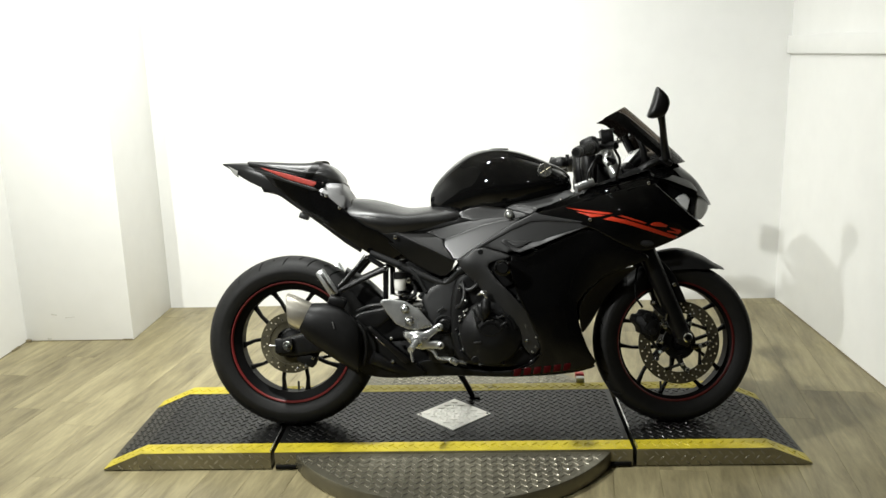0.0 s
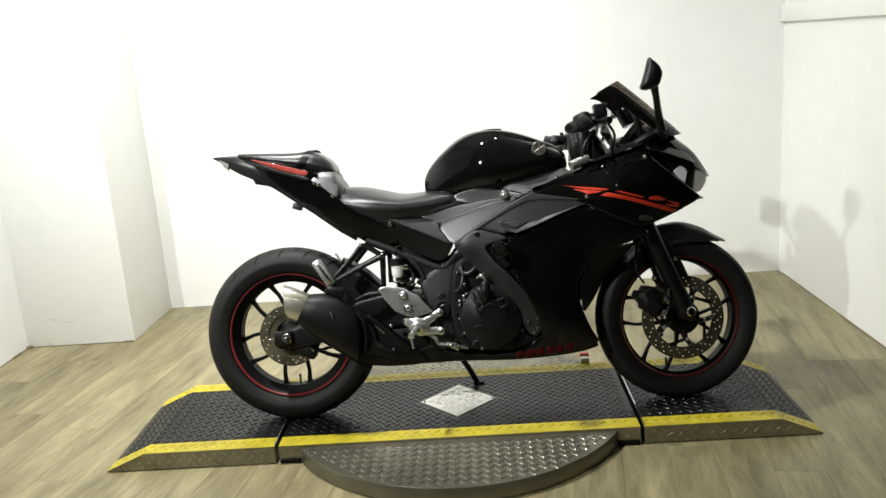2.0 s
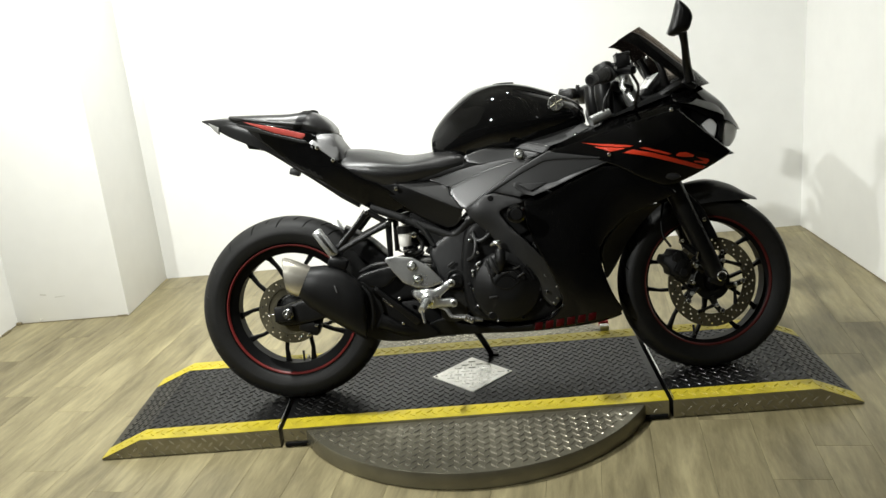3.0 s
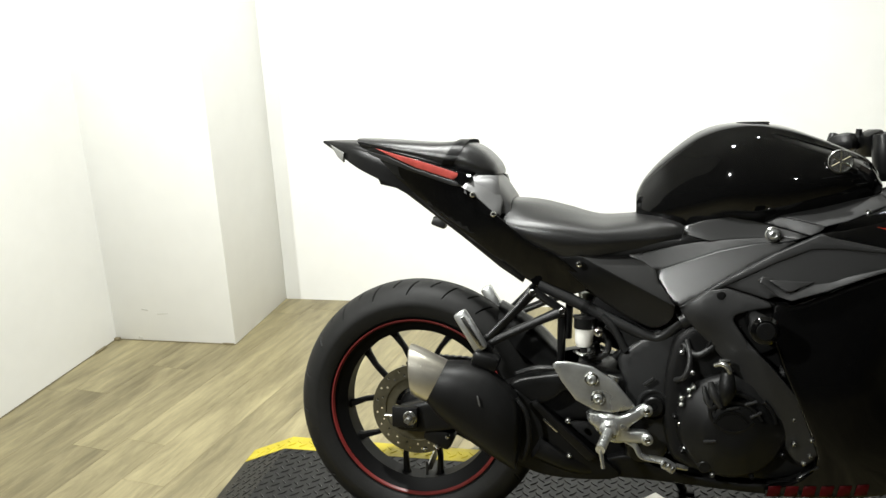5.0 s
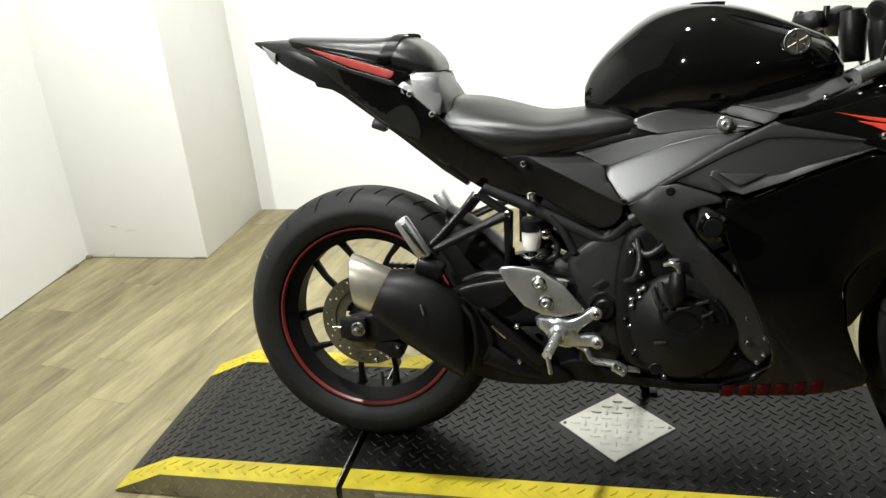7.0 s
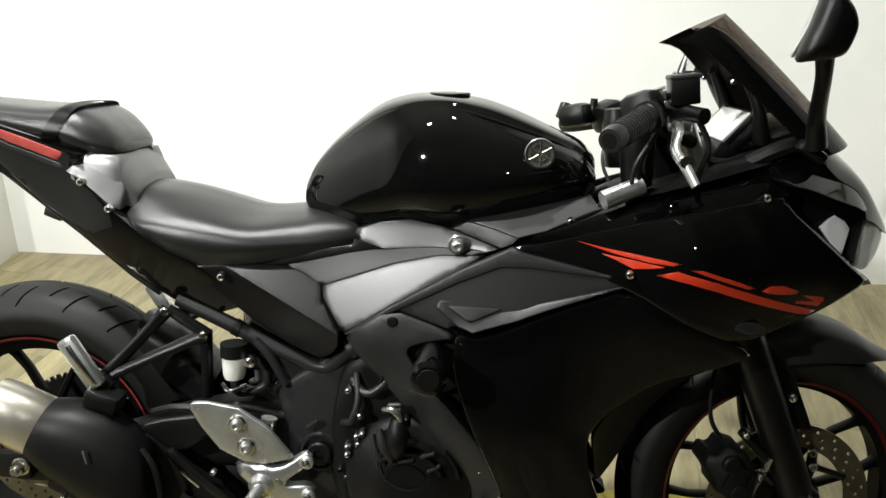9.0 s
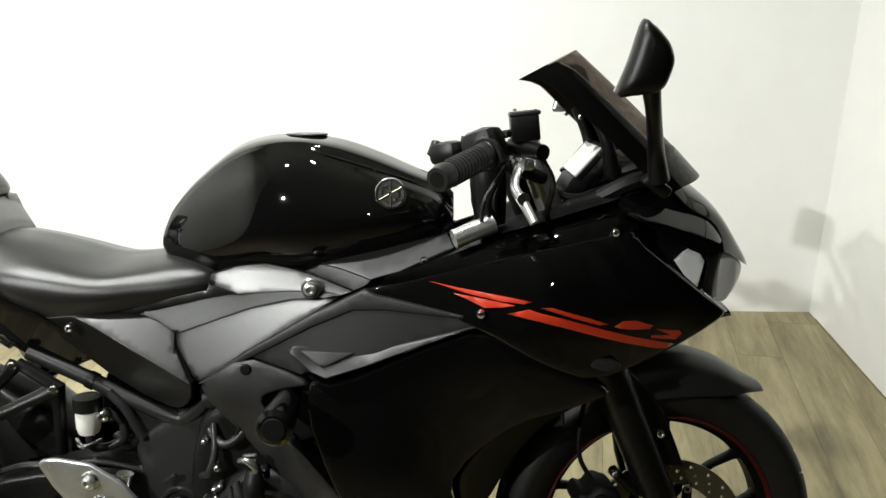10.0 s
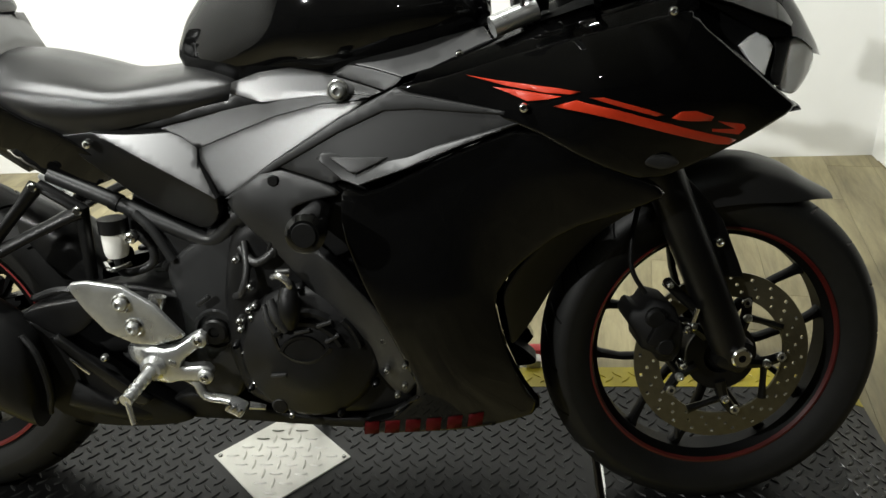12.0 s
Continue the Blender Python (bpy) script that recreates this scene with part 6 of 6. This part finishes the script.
# handlebars and controls
for s, ox, oz in ((-1, 0.01, 0.012), (1, 0.0, -0.024)):
    bar = part("clip_on_bar", tube([(1.1, s * 0.12, 0.965 + oz), (1.07 + ox * 0.6, s * 0.2, 0.965 + oz), (1.0 + ox, s * 0.32, 0.945 + oz)], 0.0115, 12, 4), M_MATTE, bike, "black clip-on handlebar")
    part("grip", tube([(1.052 + ox * 0.7, s * 0.235, 0.962 + oz), (1.045 + ox * 0.7, s * 0.245, 0.96 + oz), (0.998 + ox, s * 0.325, 0.944 + oz)], [0.021, 0.0185, 0.0185], 18, 3), M_FRAME, bar, "black rubber grip")
    for k in range(9):
        f = 0.12 + 0.1 * k
        a = Vector((1.045 + ox * 0.7, s * 0.245, 0.96 + oz)).lerp(Vector((0.998 + ox, s * 0.325, 0.944 + oz)), f)
        part("grip_rib", tube([a, a + Vector((-0.0018, s * 0.0031, -0.0006))], 0.0192, 16, 1), M_RUBBER, bar)
    part("grip_flange", tube([(1.056 + ox * 0.7, s * 0.228, 0.963 + oz), (1.052 + ox * 0.7, s * 0.235, 0.962 + oz)], 0.024, 18, 1), M_RUBBER, bar)
    # Dark plug on the bar end, painting the shade of its hole.
    part("bar_end_shade_disc", tube([(0.985 + ox, s * 0.348, 0.9395 + oz), (0.9835 + ox, s * 0.351, 0.939 + oz)], 0.0105, 14, 1), M_DARK, bar)
    part("bar_clamp_block", tube([(1.062, s * 0.12, 0.965), (1.066, s * 0.12, 0.92), (1.07, s * 0.12, 0.858)], [0.024, 0.029, 0.024], 16, 3), M_SATIN, bar, "black clip-on clamp")
    part("lever_pivot", tube([(1.112, s * 0.262, 0.916 + oz - 0.012), (1.112, s * 0.272, 0.916 + oz - 0.012)], 0.009, 12, 1), M_CHROME, bar)
    part("bar_end", tube([(0.998 + ox, s * 0.325, 0.944 + oz), (0.992 + ox, s * 0.336, 0.942 + oz), (0.984 + ox, s * 0.35, 0.939 + oz)], [0.0165, 0.0185, 0.016], 18, 1), M_FRAME, bar, "round bar end weight")
    part("switch_box", rbox((1.056 + ox * 0.3, s * 0.205, 0.968 + oz), (0.056, 0.055, 0.06), pose(0, 0, 0, 0, -20, s * 30), 0.014), M_SATIN, bar, "black switch housing")
    part("throttle_pipe", tube([(1.075 + ox, s * 0.2, 0.99 + oz), (1.105, s * 0.17, 0.985 + oz), (1.115, s * 0.14, 0.94)], 0.006, 8, 5), M_HOSE, bar)
    part("lever", tube([(1.115, s * 0.18, 0.95 + oz), (1.106, s * 0.225, 0.94 + oz), (1.1, s * 0.25, 0.918 + oz), (1.111, s * 0.265, 0.9 + oz), (1.126, s * 0.28, 0.872 + oz)], [0.011, 0.01, 0.0085, 0.0085, 0.0075], 10, 5, flat=0.6), M_ALU, bar, "polished hand lever")
    part("lever_perch", rbox((1.116, s * 0.185, 0.947 + oz), (0.034, 0.03, 0.02), pose(0, 0, 0, 0, 8, 0), 0.007), M_ALU, bar)
    part("fork_tube", tube([(1.13, s * 0.1, 0.99), (1.285, s * 0.1, 0.585)], 0.0205, 18, 1), M_ALU, bike, "silver upper fork tube")
    part("fork_cap", tube([(1.128, s * 0.1, 0.995), (1.122, s * 0.1, 1.008)], 0.014, 6, 1), M_BADGE, bike)
    leg = part("fork_leg", tube([(1.235, s * 0.1, 0.715), (1.285, s * 0.1, 0.585), (1.378, s * 0.1, 0.36), (1.4, s * 0.1, 0.3)], [0.029, 0.031, 0.03, 0.026], 20, 3), M_SATIN, bike, "black fork leg")
    part("axle_clamp", rbox((1.398, s * 0.1, 0.31), (0.055, 0.045, 0.06), pose(0, 0, 0, 0, 20, 0), 0.014), M_SATIN, leg)
    part("axle_cap", puck((FX + 0.026, s * 0.132, FZ + 0.024), 0.0165, 0.018, 24, 0.003, inner=0.006), M_CHROME, leg, "bright hollow axle end")
part("kill_switch", rbox((1.058, -0.208, 1.005), (0.020, 0.015, 0.012), pose(0, 0, 0, 0, -15, 0), 0.003), M_REDKNOB, bike, "red engine switch")
cup = part("front_reservoir", rbox((1.116, -0.19, 1.012), (0.042, 0.04, 0.04), pose(0, 0, 0, 0, -6, 0), 0.003), M_SATIN, bike, "black brake fluid cup")
part("lid", rbox((1.115, -0.19, 1.032), (0.046, 0.046, 0.007), pose(0, 0, 0, 0, -6, 0), 0.003), M_FRAME, cup, "flat lid with two screws")
for dx in (-0.014, 0.014):
    part("lid_screw", puck((0, 0, 0), 0.003, 0.003, 10, 0.0008), M_CHROME, cup).matrix_basis = pose(1.115 + dx, -0.19, 1.037, 90)
part("front_master", tube([(1.1, -0.17, 0.985), (1.125, -0.21, 0.98), (1.14, -0.235, 0.978)], 0.012, 12, 2), M_SATIN, bike)
part("top_clamp", rbox((1.125, 0, 0.94), (0.07, 0.26, 0.022), pose(0, 0, 0, 0, 20, 0), 0.008), M_MATTE, bike, "black top yoke")
part("bottom_clamp", rbox((1.215, 0, 0.72), (0.07, 0.26, 0.03), pose(0, 0, 0, 0, 20, 0), 0.01), M_MATTE, bike)
part("steering_stem", tube([(1.1, 0, 0.96), (1.2, 0, 0.7)], 0.025, 14, 1), M_MATTE, bike)
for k, y in enumerate((-0.14, -0.152, -0.163, 0.14)):
    part("control_cable", tube([(1.09, y, 0.95), (1.075 - 0.008 * k, y * 1.05, 0.9), (1.08 - 0.012 * k, y * 0.95, 0.86), (1.06, y * 0.8, 0.82)], 0.0035, 8, 5), M_GREY if k == 1 else M_HOSE, bike)
part("front_brake_hose", tube([(1.14, -0.2, 0.97), (1.16, -0.19, 0.93), (1.155, -0.16, 0.88), (1.17, -0.12, 0.84)], 0.0045, 8, 5), M_HOSE, bike)
part("bar_clamp", tube([(1.013, -0.165, 0.84), (1.074, -0.145, 0.862)], 0.0155, 16, 1), M_ALU, bike, "bright tube stub beside the tank")
part("switch_pod", rbox((0.995, 0.2, 0.945), (0.06, 0.06, 0.045), pose(0, 0, 0, 0, -10, -30), 0.015), M_SATIN, bike, "black left switch pod")

part("clutch_adjuster", tube([(1.026, 0.2, 0.945), (1.028, 0.2, 0.978)], [0.009, 0.007], 10, 1), M_SATIN, bike)
part("clutch_perch", tube([(0.968, 0.2, 0.94), (0.975, 0.21, 0.965)], [0.014, 0.012], 12, 1), M_SATIN, bike)

# front mudguard and caliper
part("front_mudguard", loft([(1.255, [(0.07, 0.52), (0.068, 0.56), (0.045, 0.582), (0.0, 0.59)]), (1.32, [(0.074, 0.54), (0.07, 0.583), (0.045, 0.606), (0.0, 0.614)]), (1.4, [(0.074, 0.548), (0.07, 0.592), (0.042, 0.615), (0.0, 0.623)]),
                                      (1.47, [(0.07, 0.546), (0.062, 0.578), (0.036, 0.597), (0.0, 0.604)]), (1.52, [(0.055, 0.546), (0.048, 0.558), (0.028, 0.569), (0.0, 0.574)]), (1.56, [(0.03, 0.54), (0.025, 0.545), (0.014, 0.55), (0.0, 0.552)])], 5, 4, caps=False), M_COVER, bike, "black front mudguard")
both("mudguard_cheek", M_SATIN, bike, lambda s: shell([(1.296, 0.585), (1.318, 0.6), (1.345, 0.572), (1.38, 0.528), (1.404, 0.463), (1.414, 0.432), (1.364, 0.438), (1.331, 0.491)], sheet_height([(1.3, 0.59, 0.078), (1.38, 0.53, 0.08), (1.412, 0.434, 0.098), (1.364, 0.439, 0.1), (1.34, 0.51, 0.094)]), 0.012, 0.004, 0.01, side=s, cut=0), "black mudguard cheek bolted to the fork")
part("mudguard_bolt", bolt_head((1.367, -0.104, 0.497), 0.0085), M_CHROME, bike)
caliper = part("front_caliper", shell([(1.213, 0.372), (1.222, 0.395), (1.236, 0.392), (1.25, 0.412), (1.285, 0.402), (1.3, 0.36), (1.298, 0.325), (1.285, 0.3), (1.262, 0.305), (1.255, 0.32), (1.232, 0.33), (1.23, 0.35)], sheet_height([(1.21, 0.37, 0.1), (1.26, 0.36, 0.128), (1.3, 0.4, 0.115), (1.3, 0.3, 0.115)]), 0.06, 0.007, 0.008, cut=1), M_DEEP, bike, "black two-piston front caliper")
part("caliper_bridge", rbox((1.262, -0.127, 0.36), (0.03, 0.014, 0.05), pose(0, 0, 0, 0, 25, 0), 0.004), M_DEEP, caliper)
for x, z, r in ((1.252, 0.386, 0.016), (1.268, 0.337, 0.016)):
    part("piston_cap", puck((x, -0.128, z), r, 0.014, 20, 0.004), M_DEEP, caliper)
for x, z in ((1.274, 0.437), (1.305, 0.362), (1.3, 0.3)):
    part("caliper_bolt", bolt_head((x, -0.12, z), 0.0078, 0.01), M_CHROME, caliper)
part("caliper_mount", tube([(1.274, -0.105, 0.437), (1.31, -0.105, 0.4), (1.34, -0.103, 0.38)], [0.009, 0.008, 0.009], 10, 3), M_MATTE, bike)
part("bleed_nipple", tube([(1.312, -0.125, 0.375), (1.318, -0.128, 0.398)], 0.004, 8, 1), M_CHROME, caliper)
part("caliper_hose", tube([(1.24, -0.11, 0.42), (1.22, -0.1, 0.46), (1.225, -0.085, 0.52), (1.25, -0.065, 0.6)], 0.004, 8, 5), M_DARK, bike)

# the front end is turned a little to the left
axis = (Vector((1.13, 0, 0.99)) - Vector((1.285, 0, 0.585))).normalized()
pivot = Matrix.Translation((1.26, 0, 0.62))
STEER = pivot @ Matrix.Rotation(radians(7.0), 4, axis) @ pivot.inverted()
for ob in bike.children:
    if ob.name.split(".")[0] in ("front_wheel", "fork_tube", "fork_cap", "fork_leg", "front_mudguard", "mudguard_cheek", "mudguard_bolt", "front_caliper", "caliper_mount", "caliper_hose", "bottom_clamp"):
        side = sum(v.co.y for v in ob.data.vertices) / max(1, len(ob.data.vertices)) if ob.data else 0.0
        back = 0.0 if abs(side) < 0.05 else (0.008 if "caliper" in ob.name else 0.0195)
        ob.matrix_basis = STEER @ Matrix.Translation((math.copysign(back, side), 0, 0))

# small things round the machine
tag_m = pose(1.08, 0.372, 0.0)
tag = thing("reflector_tag", tag_m, "small red and white tag by the far deck edge", "tag")
part("white_half", rbox((0, -0.014, 0.072), (0.034, 0.03, 0.022), None, 0.004), M_WHITE, tag, "white half")
part("red_half", rbox((0.002, 0.018, 0.076), (0.036, 0.03, 0.026), None, 0.005), M_REDKNOB, tag, "red half")
part("stem", tube([(0, 0.02, 0.004), (0, 0.02, 0.07)], 0.006, 8, 1), M_SATIN, tag)
socket = thing("wall_box", pose(X_L + 0.001, 0.3, 0.178), "dark box on the white side wall", "wall box")
part("casing", rbox((0.014, 0, 0), (0.024, 0.1, 0.075), None, 0.004), M_CHAR, socket)
part("foot_strip", rbox((0.014, 0, -0.043), (0.025, 0.102, 0.01), None, 0.002), M_JOINT, socket, "brown lower strip")
M_SCUFF = material("grey_scuff", (0.56, 0.55, 0.51), 0.7, vary=0.3, grain=80)
for wall, at, size, turn in (("wall_chase", (-1.48, Y_P - 0.0004, 0.14), (0.03, 0.001, 0.006), 8), ("wall_chase", (-1.4, Y_P - 0.0004, 0.125), (0.05, 0.001, 0.003), -4), ("wall_west", (X_L + 0.0004, 0.42, 0.1), (0.001, 0.05, 0.004), 0),
                             ("wall_west", (X_L + 0.0004, 0.2, 0.2), (0.001, 0.03, 0.005), 0), ("wall_chase", (-1.52, Y_P - 0.0004, 0.012), (0.02, 0.001, 0.012), 0)):
    owner = bpy.data.objects[wall]
    mark = part("scuff", rbox((0, 0, 0), size, None, 0.0002), M_SCUFF, owner, "grey scuff on the white paint")
    mark.matrix_parent_inverse = Matrix.Translation(-owner.location)
    mark.matrix_basis = pose(*at, 0, turn, 0)
for at, size in (((X_L + 0.012, Y_P - 0.01, 0.006), (0.024, 0.016, 0.012)), ((X_P - 0.03, Y_P - 0.004, 0.004), (0.05, 0.006, 0.007)), ((X_L + 0.006, Y_P - 0.12, 0.004), (0.01, 0.07, 0.007))):
    owner = bpy.data.objects["wall_chase"]
    chip = part("joint_chip", rbox((0, 0, 0), size, None, 0.002), M_JOINT, owner, "dark chip at the foot of the wall")
    chip.matrix_parent_inverse = Matrix.Translation(-owner.location)
    chip.matrix_basis = pose(*at)
# dark gap where the floor meets the walls
gap = part("baseboard", rbox((0, 0, 0), (0.003, Y_P + 1.0, 0.003), None, 0.0008), M_JOINT)
gap.location = (X_L + 0.002, (Y_P - 1.0) / 2, 0.0022)
tagged(gap, "worn joint between side wall and floor", "baseboard", kind="structure")
for name, c, size in (("baseboard", ((X_L + X_P) / 2, Y_P - 0.002, 0.002), (X_P - X_L, 0.003, 0.003)), ("baseboard", (X_R - 0.002, 0.9, 0.0022), (0.004, Y_B - 0.24, 0.004))):
    strip = part(name, rbox((0, 0, 0), size, None, 0.0008), M_JOINT)
    strip.location = c
    tagged(strip, "worn joint between wall and floor", "baseboard", kind="structure")

# ---- last: the floor's planks ----
floor = slab("floor", (-HALL - 0.12, FRONT - 0.12, -0.1), (HALL + 0.12, Y_B + 0.12, -0.003), M_JOINT, "light oak vinyl plank floor, dull and streaked", "floor")
PW, PL, PT = 0.152, 1.22, 0.0028
PLANK_TURN = 8.0
plank_mesh = bpy.data.meshes.new("plank")
bm = bmesh.new()
block(bm, (0, 0, 0), (PW - 0.0006, PL - 0.0006, PT), None, 0.0006, 1)
bm.to_mesh(plank_mesh)
bm.free()
plank_mesh.materials.append(M_FLOOR)
far_bm = bmesh.new()
turn = Matrix.Rotation(radians(-PLANK_TURN), 4, "Z")
rng = random.Random(4)
for i in range(-34, 40):
    off = rng.random() * PL
    for j in range(-7, 4):
        p = turn @ Vector((i * PW, j * PL + off, 0))
        if not (-HALL < p.x < HALL and FRONT < p.y < 2.4):
            continue
        z = -0.003 + PT / 2 + 0.0002
        near = X_L - 0.2 < p.x < X_R + 0.2 and -2.2 < p.y < 2.3
        if near:
            ob = new("plank", plank_mesh)
            ob.matrix_world = Matrix.Translation((p.x, p.y, z)) @ turn
            ob.parent = floor
            ob.matrix_parent_inverse = Matrix.Translation(-floor.location)
        else:
            block(far_bm, (p.x, p.y, z), (PW - 0.0006, PL - 0.0006, PT), turn, 0)
far = part("far_planks", far_bm, M_FLOOR, floor, smooth=False)
far.matrix_parent_inverse = Matrix.Translation(-floor.location)
far["kind"] = "stuff"

# the tread's lugs in front of the machine, one by one
middle = next(ob for ob in turntable.children if ob.name == "middle_section")
lug_shapes = []
for quarter in (45, 135):
    bm = bmesh.new()
    lug(bm, 0, 0, 0, radians(quarter), 0.0)
    shape = bpy.data.meshes.new("lug")
    bm.to_mesh(shape)
    bm.free()
    shape.materials.append(M_LUG)
    lug_shapes.append(shape)
for i in range(-40, 41):
    for j in range(-40, 41):
        x, y = (i - j) * 0.025 * math.sqrt(0.5), (i + j) * 0.025 * math.sqrt(0.5)
        if single(x, y) and abs(x) / 0.14 + abs(y) / 0.14 >= 1.12:
            ob = new("lug", lug_shapes[(i + j) % 2])
            ob.parent = middle
            ob.location = (x, y, TOPZ)
